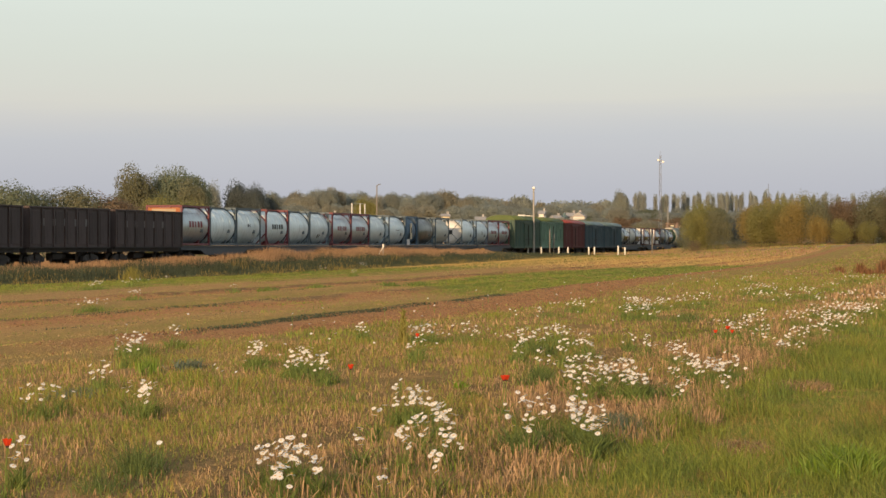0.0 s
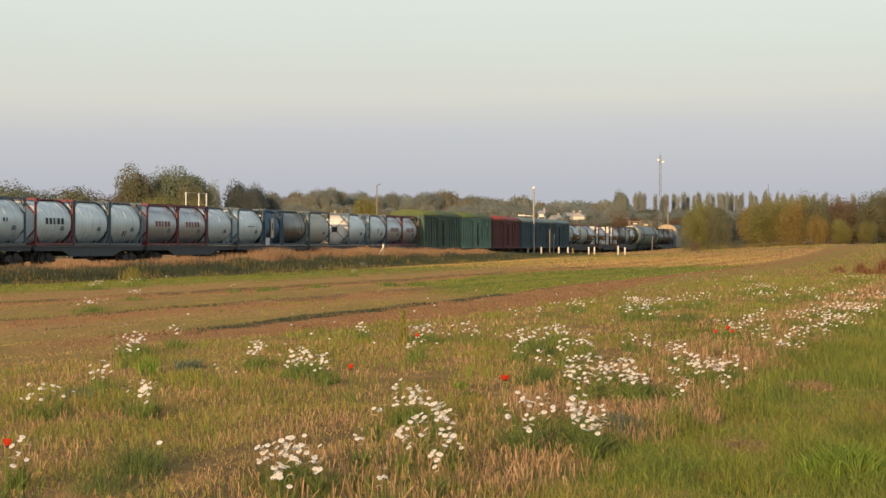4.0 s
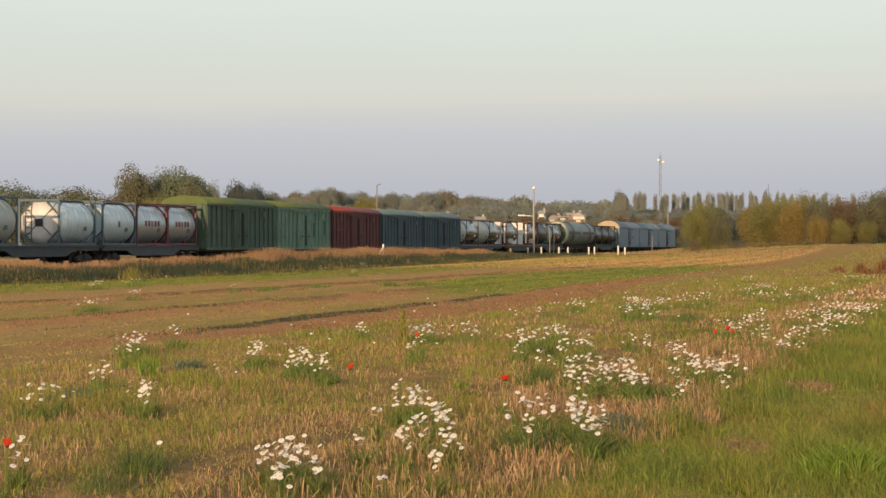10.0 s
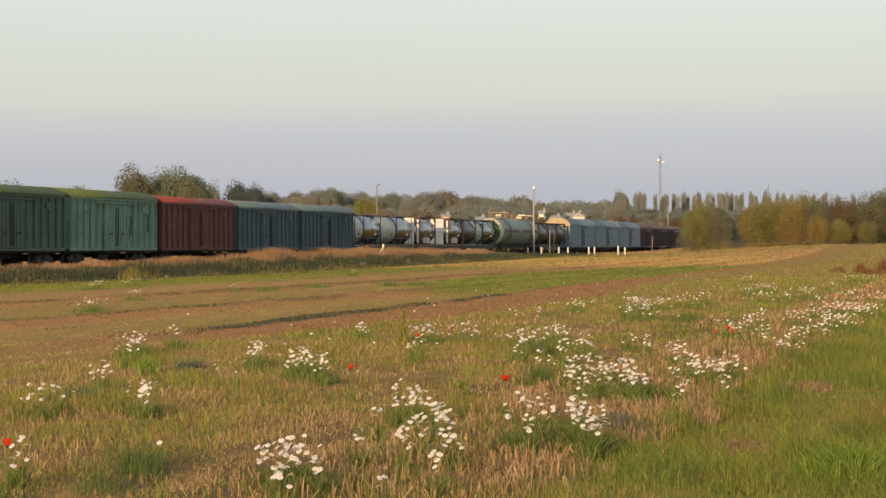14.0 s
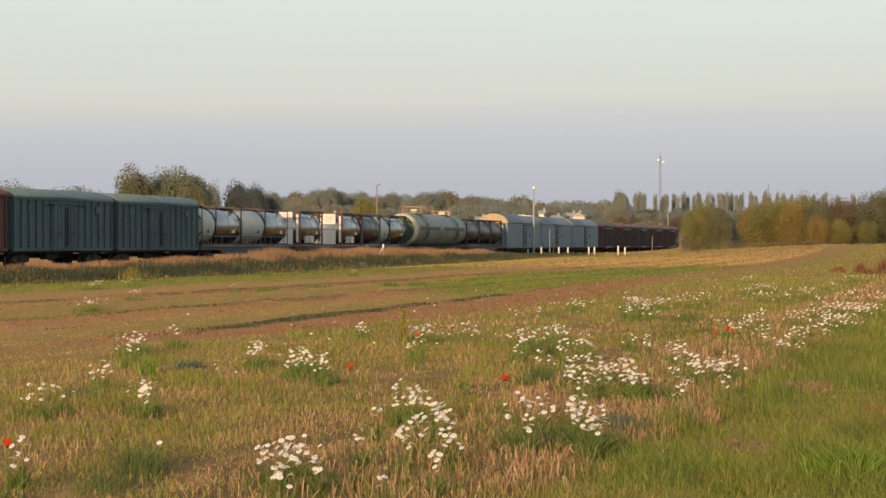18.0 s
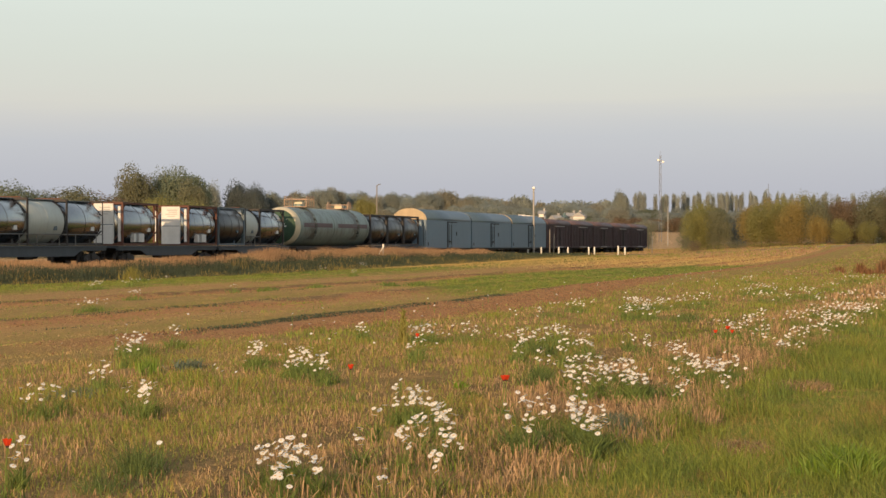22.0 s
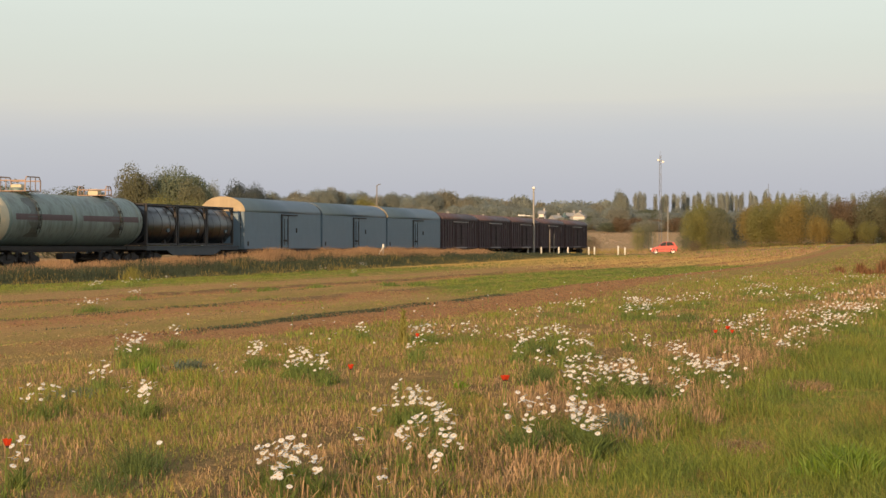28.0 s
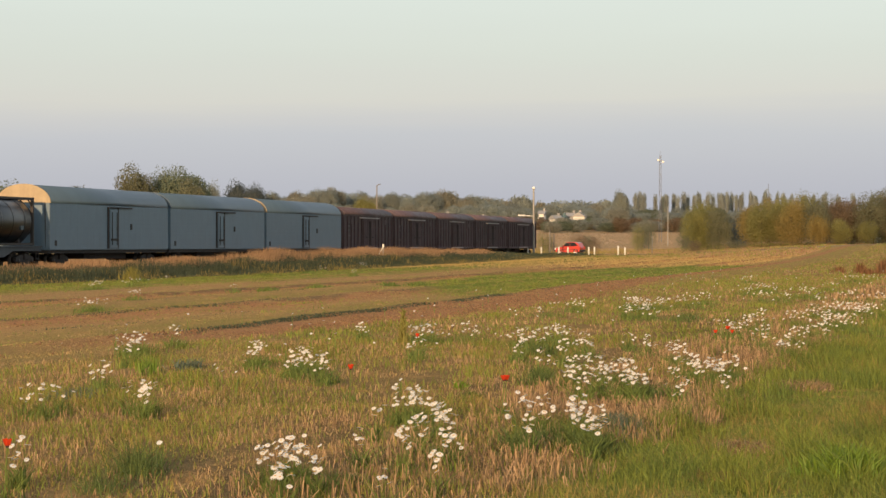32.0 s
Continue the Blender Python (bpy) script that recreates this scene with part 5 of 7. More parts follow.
    lay("meadow_grass", [blades(x[~dry], y[~dry], h[~dry], 0.06 + 0.05 * rng.random((~dry).sum()), 0.6, plain=True)], M_GRASS, "short green grass between field and road")


grow_field()
grow_bank()

# ---- flowers and weeds ----
M_PETAL = surface("white_petals", (0.86, 0.84, 0.80), 0.7, spread=0.06, fine=20, bump=0, trans=0.25)
M_DISC = surface("yellow_discs", (0.72, 0.42, 0.04), 0.8, spread=0.15, bump=0)
M_STEM = surface("feathery_green", (0.165, 0.215, 0.058), 0.65, spread=0.3, scale=3, fine=10, island=0.35, bump=0, trans=0.25)
M_POPPY = surface("poppy_red", (0.75, 0.07, 0.025), 0.6, spread=0.15, bump=0, trans=0.35)
M_BRIGHTLEAF = surface("fresh_green_leaf", (0.20, 0.29, 0.036), 0.55, spread=0.25, island=0.3, bump=0, trans=0.35)
M_DARKLEAF = surface("dark_weed_leaf", (0.14, 0.185, 0.06), 0.6, spread=0.3, island=0.35, bump=0, trans=0.25)
M_GREYLEAF = surface("grey_green_leaf", (0.14, 0.17, 0.12), 0.6, spread=0.25, island=0.3, bump=0, trans=0.25)
M_DOCK = surface("rusty_seed_heads", (0.21, 0.115, 0.06), 0.8, spread=0.3, island=0.35, bump=0, trans=0.15)
M_MULLEIN = surface("ochre_seed_spike", (0.27, 0.25, 0.075), 0.8, spread=0.3, island=0.3, bump=0, trans=0.15)


def flower_heads(p, r, tilt, n=10):
    """Open daisies: a notched, slightly dished ring of rays round each point. Returns points, faces, normals."""
    k = len(p)
    az = rng.random(k) * 2 * math.pi
    nx, ny = np.cos(az) * tilt, np.sin(az) * tilt
    # most heads lean towards the light
    nx, ny = nx - 0.22, ny - 0.30
    nrm = np.stack([nx, ny, np.ones(k)], -1)
    nrm /= np.linalg.norm(nrm, axis=1, keepdims=True)
    e1 = np.cross(nrm, np.array([0.3, 0.9, 0.1]))
    e1 /= np.linalg.norm(e1, axis=1, keepdims=True)
    e2 = np.cross(nrm, e1)
    pts = [p]
    for i in range(2 * n):
        a = math.pi * i / n
        rr = (r * (1.0 if i % 2 == 0 else 0.74))[:, None]
        pts.append(p + (e1 * math.cos(a) + e2 * math.sin(a)) * rr - nrm * rr * (0.16 if i % 2 == 0 else 0.08))
    co = np.stack(pts, 1).reshape(-1, 3)
    m = 2 * n
    tri = np.array([(0, 1 + i, 1 + (i + 1) % m) for i in range(m)])
    fs = (np.arange(k)[:, None, None] * (m + 1) + tri[None]).reshape(-1, 3)
    return co, fs, nrm


def daisy_clump(cx, cy, a, b, n):
    t = thing("daisy_clump", "clump of white mayweed daisies with feathery green leaves", "wildflowers", "daisy clumps in the field", at=pose(cx, cy, gz(cx, cy)))
    far = cy > 45
    n = int(n * (1.9 if far else 1.7))
    q = rng.normal(0, 0.46, (n, 2))
    x, y = cx + q[:, 0] * a, cy + q[:, 1] * b
    g = ground_z(x, y)
    h = 0.14 + 0.17 * rng.random(n) + 0.07 * (1 - np.clip((q ** 2).sum(1), 0, 1))
    org = np.array([cx, cy, gz(cx, cy)])
    p = np.stack([x, y, g + h], -1) - org
    r = (0.020 + 0.010 * rng.random(n)) * (1.1 if far else 0.94)
    co, fs, nrm = flower_heads(p, r, 0.55)
    tagged(part("flower_head", mesh_from("flower_head", co, fs, M_PETAL), None, t), kind="stuff")
    co, fs, _ = flower_heads(p + nrm * 0.004, r * 0.36, 0.0, 4)
    tagged(part("flower_centre", mesh_from("flower_centre", co, fs, M_DISC), None, t), kind="stuff")
    m = n * 8 + 14
    q = rng.normal(0, 0.52, (m, 2))
    x, y = cx + q[:, 0] * a * 1.1, cy + q[:, 1] * b * 1.1
    hh = (0.08 + 0.18 * rng.random(m)) * (1 - 0.3 * np.clip((q ** 2).sum(1), 0, 1))
    co, fs = blades(x, y, hh, 0.005 + 0.00012 * cy + 0.006 * rng.random(m), 1.3)
    tagged(part("foliage", mesh_from("foliage", co - org, fs, M_STEM), None, t), kind="stuff")
    return t


DAISIES_NEAR = [(-1.06, 16.2, 0.06, 0.24, 9), (-1.03, 17.1, 0.16, 0.27, 26), (-1.20, 16.9, 0.10, 0.20, 8), (-0.81, 16.3, 0.07, 0.20, 6), (-0.98, 15.3, 0.06, 0.20, 3), (-0.24, 22.5, 0.16, 0.46, 24), (-0.07, 20.5, 0.17, 0.39, 24), (-0.42, 22.7, 0.06, 0.28, 6), (-0.28, 17.9, 0.06, 0.20, 7), (-0.20, 19.4, 0.07, 0.27, 8), (0.03, 18.5, 0.11, 0.25, 12), (-0.60, 18.4, 0.06, 0.20, 4), (-0.56, 20.9, 0.06, 0.20, 3), (-0.06, 16.4, 0.06, 0.20, 5), (-0.35, 15.5, 0.06, 0.20, 4), (-2.89, 16.9, 0.06, 0.20, 8), (0.53, 20.1, 0.06, 0.20, 3)]
DAISIES_EDGE = [(0.73, 21.9, 0.15, 0.20, 9), (0.88, 21.4, 0.11, 0.21, 8), (1.19, 21.9, 0.12, 0.22, 14), (1.11, 20.3, 0.15, 0.30, 18), (1.25, 19.9, 0.10, 0.22, 14), (1.12, 18.9, 0.08, 0.20, 7), (0.69, 19.5, 0.09, 0.28, 7), (3.15, 33.6, 0.18, 1.24, 22), (2.94, 29.5, 0.19, 0.64, 22), (3.13, 28.8, 0.18, 0.61, 24), (3.45, 30.0, 0.12, 0.66, 14), (2.51, 26.8, 0.09, 0.79, 10), (2.91, 25.8, 0.07, 0.24, 4), (2.31, 24.1, 0.08, 0.27, 5)]
DAISIES_MOUND = [(1.29, 39.0, 0.27, 1.67, 28), (1.85, 40.2, 0.31, 1.78, 34), (1.06, 34.4, 0.12, 0.65, 10), (1.66, 33.6, 0.15, 0.83, 12), (2.11, 36.8, 0.13, 1.00, 12), (1.24, 30.9, 0.14, 0.87, 8), (1.76, 29.5, 0.26, 0.80, 30), (2.07, 28.8, 0.22, 0.76, 32), (2.02, 26.7, 0.18, 0.52, 26), (1.45, 26.4, 0.11, 0.51, 10), (1.42, 28.8, 0.14, 0.31, 10), (2.92, 39.2, 0.12, 0.85, 6), (3.03, 36.4, 0.15, 0.36, 10), (1.73, 27.5, 0.15, 0.42, 14)]
DAISIES_LEFT = [(-3.88, 23.3, 0.13, 0.20, 6), (-3.73, 23.2, 0.06, 0.20, 5), (-3.67, 23.9, 0.14, 0.31, 4), (-3.00, 23.9, 0.06, 0.31, 4), (-2.78, 23.0, 0.06, 0.29, 6), (-2.81, 23.7, 0.10, 0.31, 8), (-3.78, 27.5, 0.15, 0.56, 12), (-4.67, 37.5, 0.23, 1.03, 28), (-4.33, 34.2, 0.11, 0.64, 7), (-4.31, 40.0, 0.18, 0.59, 11), (-2.52, 33.4, 0.20, 0.72, 24), (-1.76, 31.2, 0.27, 1.25, 42), (-1.39, 29.4, 0.11, 0.79, 12), (-1.41, 43.1, 0.13, 1.36, 16), (-0.27, 41.9, 0.32, 1.29, 26), (-0.37, 35.6, 0.15, 1.39, 10), (0.42, 41.6, 0.38, 0.95, 16)]
DAISIES_BEYOND = [(4.95, 43.1, 0.33, 1.02, 22), (5.75, 46.3, 0.25, 1.57, 14), (4.98, 39.0, 0.16, 1.11, 8), (5.09, 36.8, 0.20, 0.75, 16), (5.67, 39.7, 0.20, 0.72, 14), (6.53, 43.4, 0.24, 1.38, 18), (7.64, 48.2, 0.42, 1.91, 40), (9.20, 57.2, 0.49, 2.20, 44), (8.19, 54.6, 0.25, 1.64, 12), (9.69, 57.2, 0.39, 2.20, 28), (12.26, 69.5, 0.32, 2.20, 14), (11.44, 70.3, 0.45, 1.81, 11), (7.13, 50.1, 0.21, 1.38, 10), (6.45, 50.1, 0.27, 1.15, 8), (9.57, 63.7, 0.29, 1.12, 6)]
DAISIES_FAR = [(4.90, 63.1, 0.34, 2.20, 30), (4.44, 54.6, 0.30, 1.64, 22), (4.05, 54.6, 0.15, 1.37, 12), (5.47, 63.1, 0.29, 1.82, 14), (6.34, 63.7, 0.52, 1.49, 14), (7.12, 67.2, 0.37, 1.66, 8), (3.28, 61.2, 0.33, 1.37, 14), (2.42, 57.2, 0.34, 0.90, 6), (11.04, 84.9, 0.42, 2.20, 20), (9.04, 70.3, 0.29, 2.20, 11), (9.71, 79.4, 0.43, 1.73, 9), (9.73, 71.1, 0.19, 1.85, 8), (10.95, 74.6, 0.47, 1.53, 16), (13.19, 107.1, 0.34, 2.20, 8), (17.91, 107.1, 0.88, 2.20, 14), (13.43, 86.1, 0.39, 2.04, 6)]
DAISIES_BANK = [(-12.59, 89.9, 0.31, 2.20, 20), (-8.67, 61.2, 0.31, 1.37, 14), (-8.86, 71.1, 0.23, 1.39, 10), (-12.33, 98.6, 0.31, 2.20, 8), (-11.63, 105.3, 0.19, 2.03, 4), (-5.75, 175.7, 0.40, 2.20, 16), (-4.66, 129.0, 0.23, 2.20, 5), (-7.77, 159.8, 0.29, 2.20, 5), (-7.22, 86.1, 0.20, 1.36, 4)]
for row in DAISIES_NEAR + DAISIES_EDGE + DAISIES_MOUND + DAISIES_LEFT + DAISIES_BEYOND + DAISIES_FAR + DAISIES_BANK:
    daisy_clump(*row)


def stray_daisies():
    """Single daisies scattered over the weedier side of the field."""
    x, y = wedge(18, 130, 0.42)
    u, w = to_uw(x, y)
    keep = (w > 36) & (w < 48.6) & (rng.random(len(x)) < 0.25 + 0.6 * np.clip(patch(x, y, 0.7, 21), 0, 1) * np.where(x > -1, 1.0, 0.4))
    x, y = x[keep], y[keep]
    p = np.stack([x, y, ground_z(x, y) + 0.14 + 0.18 * rng.random(len(x))], -1)
    co, fs, _ = flower_heads(p, 0.019 + 0.008 * rng.random(len(x)), 0.6)
    tagged(new("stray_daisies", mesh_from("stray_daisies", co, fs, M_PETAL)), "single white daisies scattered through the stubble", "wildflowers", kind="stuff")
    co, fs = blades(np.repeat(x, 3), np.repeat(y, 3), np.repeat(p[:, 2] - ground_z(x, y), 3), np.full(len(x) * 3, 0.012), 0.35)
    tagged(new("daisy_stems", mesh_from("daisy_stems", co, fs, M_STEM)), "thin green stems of the scattered daisies", "wildflowers", kind="stuff")


stray_daisies()


def poppy(x, y, h=0.36):
    t = thing("poppy", "red field poppy on a thin hairy stem", "poppy", "poppies in the field", at=pose(x, y, gz(x, y)))
    part("stem", Build().rod((0, 0, -0.02), (0.02, 0.01, h), 0.005), M_STEM, t)
    for k in range(4):
        a = k * math.pi / 2 + x
        ca, sa = math.cos(a), math.sin(a)
        pet = Build()
        vs, fs = [], []
        for j in range(4):
            for i in range(5):
                ang = (i - 2) * 0.38
                rr = 0.029 * j / 3
                px, py = rr * math.cos(ang), rr * math.sin(ang) * 1.25
                vs.append((0.02 + ca * px - sa * py, 0.01 + sa * px + ca * py, h + 0.055 * (j / 3) ** 1.5 + 0.006 * math.sin(i * 2.3 + k)))
        for j in range(3):
            for i in range(4):
                q = j * 5 + i
                fs.append((q, q + 1, q + 6, q + 5))
        pet.add(vs, fs, True)
        part("petal", pet, M_POPPY, t)
    part("seed_pod", Build().turned([(0, h + 0.03), (0.012, h + 0.028), (0.012, h + 0.005), (0.004, h)], "z", 8, (0.02, 0.01, 0)), M_LETTERBLACK, t)
    n = 26
    co, fs = blades(x + rng.normal(0, 0.05, n), y + rng.normal(0, 0.05, n), 0.08 + 0.12 * rng.random(n), np.full(n, 0.015), 1.0)
    tagged(part("leaf_rosette", mesh_from("leaf_rosette", co - np.array([x, y, gz(x, y)]), fs, M_STEM), None, t), kind="stuff")


for x, y in ((-0.96, 25.36), (-0.37, 34.05), (0.56, 23.69), (4.03, 36.93), (4.39, 38.41), (4.28, 36.95), (-2.80, 15.85), (0.585, 23.72), (4.36, 38.3)):
    poppy(x, y)


def leafy(name, label, cx, cy, a, b, h, n, material, wd=0.03, lean=0.8, spike=None, category="weed", group="weeds in the field"):
    """A weed: many leaves from a small patch; spike: material of a tall seed head."""
    org = np.array([cx, cy, gz(cx, cy)])
    t = thing(name, label, category, group, at=pose(*org))
    q = rng.normal(0, 0.45, (n, 2))
    hh = h * (0.45 + 0.6 * rng.random(n)) * (1 - 0.35 * np.clip((q ** 2).sum(1), 0, 1))
    co, fs = blades(cx + q[:, 0] * a, cy + q[:, 1] * b, hh, wd * (0.6 + 0.8 * rng.random(n)), lean)
    tagged(part("leaf_rosette", mesh_from("leaf_rosette", co - org, fs, material), None, t), kind="stuff")
    if spike:
        m = 160
        zz = rng.random(m)
        rad = 0.035 * (1 - zz * 0.6)
        an = rng.random(m) * 6.283
        co, fs = blades(cx + np.cos(an) * rad, cy + np.sin(an) * rad, np.full(m, 0.07), np.full(m, 0.03), 1.4, 0.3, z=org[2] + 0.15 + zz * (h * 1.35 - 0.15))
        tagged(part("seed_spike", mesh_from("seed_spike", co - org, fs, spike), None, t), kind="stuff")
        part("stalk", Build().rod((0, 0, 0), (0, 0, h * 1.3), 0.012), spike, t)


leafy("mullein", "tall yellow-green mullein gone to seed among the stubble", -0.65, 40.9, 0.08, 0.12, 0.42, 90, M_MULLEIN, 0.02, 0.5, M_MULLEIN, "weed")
leafy("bright_weed", "bright green broad-leaved weed", 0.2, 28.5, 0.10, 0.2, 0.14, 26, M_BRIGHTLEAF, 0.06, 1.2)
leafy("bright_weed", "bright green leafy weed on the verge", 2.80, 17.3, 0.30, 0.5, 0.30, 700, M_BRIGHTLEAF, 0.015, 1.1)
leafy("dark_weed", "tall bushy dark green feathery weed", -2.20, 17.9, 0.24, 0.6, 0.30, 560, M_DARKLEAF, 0.005, 1.5)
leafy("dark_weed", "low dark green feathery weed", -2.30, 16.7, 0.20, 0.5, 0.18, 300, M_DARKLEAF, 0.005, 1.5)
leafy("dark_weed", "dark green feathery weed clump", -0.70, 17.0, 0.16, 0.3, 0.15, 700, M_DARKLEAF, 0.008, 1.3)
leafy("dark_weed", "dark green weeds below the daisies", 0.72, 20.4, 0.34, 0.7, 0.21, 460, M_DARKLEAF, 0.008, 1.3)
leafy("dark_weed", "dark green weeds below the daisies", 1.05, 20.4, 0.26, 0.9, 0.22, 420, M_DARKLEAF, 0.008, 1.3)
for x, y, a, h in ((1.12, 29.4, 0.22, 0.26), (0.62, 19.6, 0.16, 0.22), (0.30, 26.6, 0.10, 0.14), (1.20, 19.2, 0.14, 0.24), (1.5, 37.0, 0.3, 0.24), (5.2, 53.0, 0.5, 0.28), (2.2, 27.2, 0.2, 0.2)):
    leafy("dark_weed", "dark green weed standing among the daisies", x, y, a, a * 2, h, 420, M_DARKLEAF, 0.009, 1.0)
for x, y in ((-13.6, 112.0), (-9.3, 131.0), (-4.8, 96.0), (-2.1, 98.0), (-6.2, 88.0), (-1.0, 101.0), (-7.6, 141.0)):
    leafy("green_weed", "leafy green weed on the open field", x, y, 0.5, 0.8, 0.22, 160, M_STEM, 0.035, 1.0)
leafy("green_weed", "upright green weed between stubble rows", -3.77, 31.7, 0.16, 0.6, 0.34, 130, M_BRIGHTLEAF, 0.016, 0.6)
leafy("grey_thistle", "grey-green thistle rosette in the stubble", -3.43, 33.3, 0.30, 0.8, 0.20, 160, M_GREYLEAF, 0.02, 1.1)
leafy("grey_thistle", "grey-green thistle rosette in the stubble", -3.88, 26.4, 0.36, 0.6, 0.16, 180, M_GREYLEAF, 0.02, 1.2)
# weeds thickened to stand for the shaded soil beside the straw too
leafy("grey_thistle", "grey-green weeds by the field's edge, also standing for a shaded gap", 1.58, 22.2, 0.26, 1.3, 0.20, 620, M_GREYLEAF, 0.010, 0.8)
leafy("straw_heap", "flattened heap of dry straw on the verge", 2.42, 20.0, 0.34, 0.9, 0.09, 900, M_STRAW, 0.010, 4.0)
leafy("straw_heap", "patch of flattened dry grass on the verge", 2.0, 17.4, 0.36, 0.5, 0.08, 600, M_DRYGRASS, 0.010, 4.0)
leafy("straw_heap", "patch of flattened dry grass on the verge", 4.1, 28.6, 0.5, 0.9, 0.12, 600, M_STRAW, 0.014, 3.5)
for x, y, h in ((23.9, 142.2, 0.75), (24.6, 138.6, 1.0), (25.1, 141.5, 0.85), (23.4, 136.6, 0.5), (24.5, 135.8, 0.6), (22.9, 143.6, 0.45)):
    leafy("dock_plant", "tall rusty-brown dock gone to seed", x, y, 0.42, 0.5, h, 110, M_DOCK, 0.05, 0.5)
leafy("tall_weed", "tall yellow-green weed at the foot of the bank", -15.6, 124.5, 0.5, 0.8, 0.85, 200, M_MULLEIN, 0.04, 0.5)


# ---- trees and shrubs ----
M_BARK = surface("grey_brown_bark", (0.12, 0.095, 0.07), 0.9, spread=0.3, bump=0.5)
# The far woods' tones are paled: distance haze is painted into the leaf colour.
LEAF = {"olive": (0.235, 0.235, 0.145), "green": (0.205, 0.235, 0.155), "dark": (0.145, 0.17, 0.165), "gold": (0.37, 0.29, 0.11), "rust": (0.275, 0.205, 0.135), "grey": (0.32, 0.345, 0.305), "willow": (0.31, 0.295, 0.115), "haze_green": (0.335, 0.365, 0.325), "haze_dun": (0.36, 0.35, 0.275), "silver": (0.36, 0.385, 0.35)}
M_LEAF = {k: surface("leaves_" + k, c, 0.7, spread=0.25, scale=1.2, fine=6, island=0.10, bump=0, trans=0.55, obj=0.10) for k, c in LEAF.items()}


def crown_mesh(name, rx, rz, zc, n, leaf, tone, blobs, seed, pointed=0.0, low=-1.0):
    """Leaves in clumps about an uneven crown with gaps between the clumps."""
    g = np.random.default_rng(seed)
    c = g.normal(0, 1, (blobs, 3))
    c /= np.linalg.norm(c, axis=1, keepdims=True)
    c *= (0.38 + 0.30 * g.random((blobs, 1)) ** 0.6)
    c[:, 2] = np.maximum(c[:, 2], low)
    if pointed == 0.1:
        # a column: as wide near the top as in the middle
        c[:, 2] = g.uniform(-0.72, 0.66, blobs)
        c[:, :2] *= 0.7
    elif pointed:
        c[:, :2] *= (1 - pointed * np.clip(c[:, 2:3], -0.3, 1))
    br = (0.26 + 0.24 * g.random(blobs)) * (1.3 if leaf > 0.25 else 1.18)
    k = g.integers(0, blobs, n)
    d = g.normal(0, 1, (n, 3))
    d /= np.linalg.norm(d, axis=1, keepdims=True)
    d[:, 2] = np.where(g.random(n) < 0.35, np.abs(d[:, 2]), d[:, 2])
    p = c[k] + d * br[k][:, None] * (0.72 + 0.30 * g.random((n, 1)))
    # fill the crown's full width and height
    p[:, :2] /= np.percentile(np.linalg.norm(p[:, :2], axis=1), 97)
    lo, hi = np.percentile(p[:, 2], (1, 99.3))
    p[:, 2] = (p[:, 2] - lo) / (hi - lo) * 2 - 1
    p *= np.array([rx, rx, rz])
    p[:, 2] += zc
    s = leaf * (0.6 + 0.8 * g.random(n))
    # leaves face outwards from their clump, unevenly
    face = d + g.normal(0, 0.30, (n, 3))
    a = np.cross(face, g.normal(0, 1, (n, 3)))
    a /= np.linalg.norm(a, axis=1, keepdims=True)
    b = np.cross(face, a)
    b /= np.linalg.norm(b, axis=1, keepdims=True)
    a, b = a * s[:, None], b * s[:, None] * 0.6
    co = np.stack([p - a, p + b, p + a, p - b], 1).reshape(-1, 3)
    i = np.arange(n)[:, None] * 4
    return mesh_from(name, co, i + np.array([[0, 1, 2, 3]]), M_LEAF[tone])


def trunk_build(h, r, limbs, rx, zc, rz, seed):
    g = random.Random(seed)
    b = Build()
    bend = (g.uniform(-0.02, 0.02) * h, g.uniform(-0.02, 0.02) * h)
    b.rod((0, 0, -0.3), (bend[0], bend[1], h * 0.45), r, 8, r * 0.7)
    b.rod((bend[0], bend[1], h * 0.45), (bend[0] * 1.5, bend[1] * 1.5, h * 0.9), r * 0.7, 7, r * 0.12)
    for k in range(limbs):
        a = g.random() * 6.283
        z = h * (0.25 + 0.45 * g.random())
        l = rx * (0.5 + 0.35 * g.random())
        b.rod((bend[0] * 0.8, bend[1] * 0.8, z), (math.cos(a) * l, math.sin(a) * l, min(z + l * 0.8, h * 0.92)), r * 0.4, 6, r * 0.08)
    return b


KINDS = {}


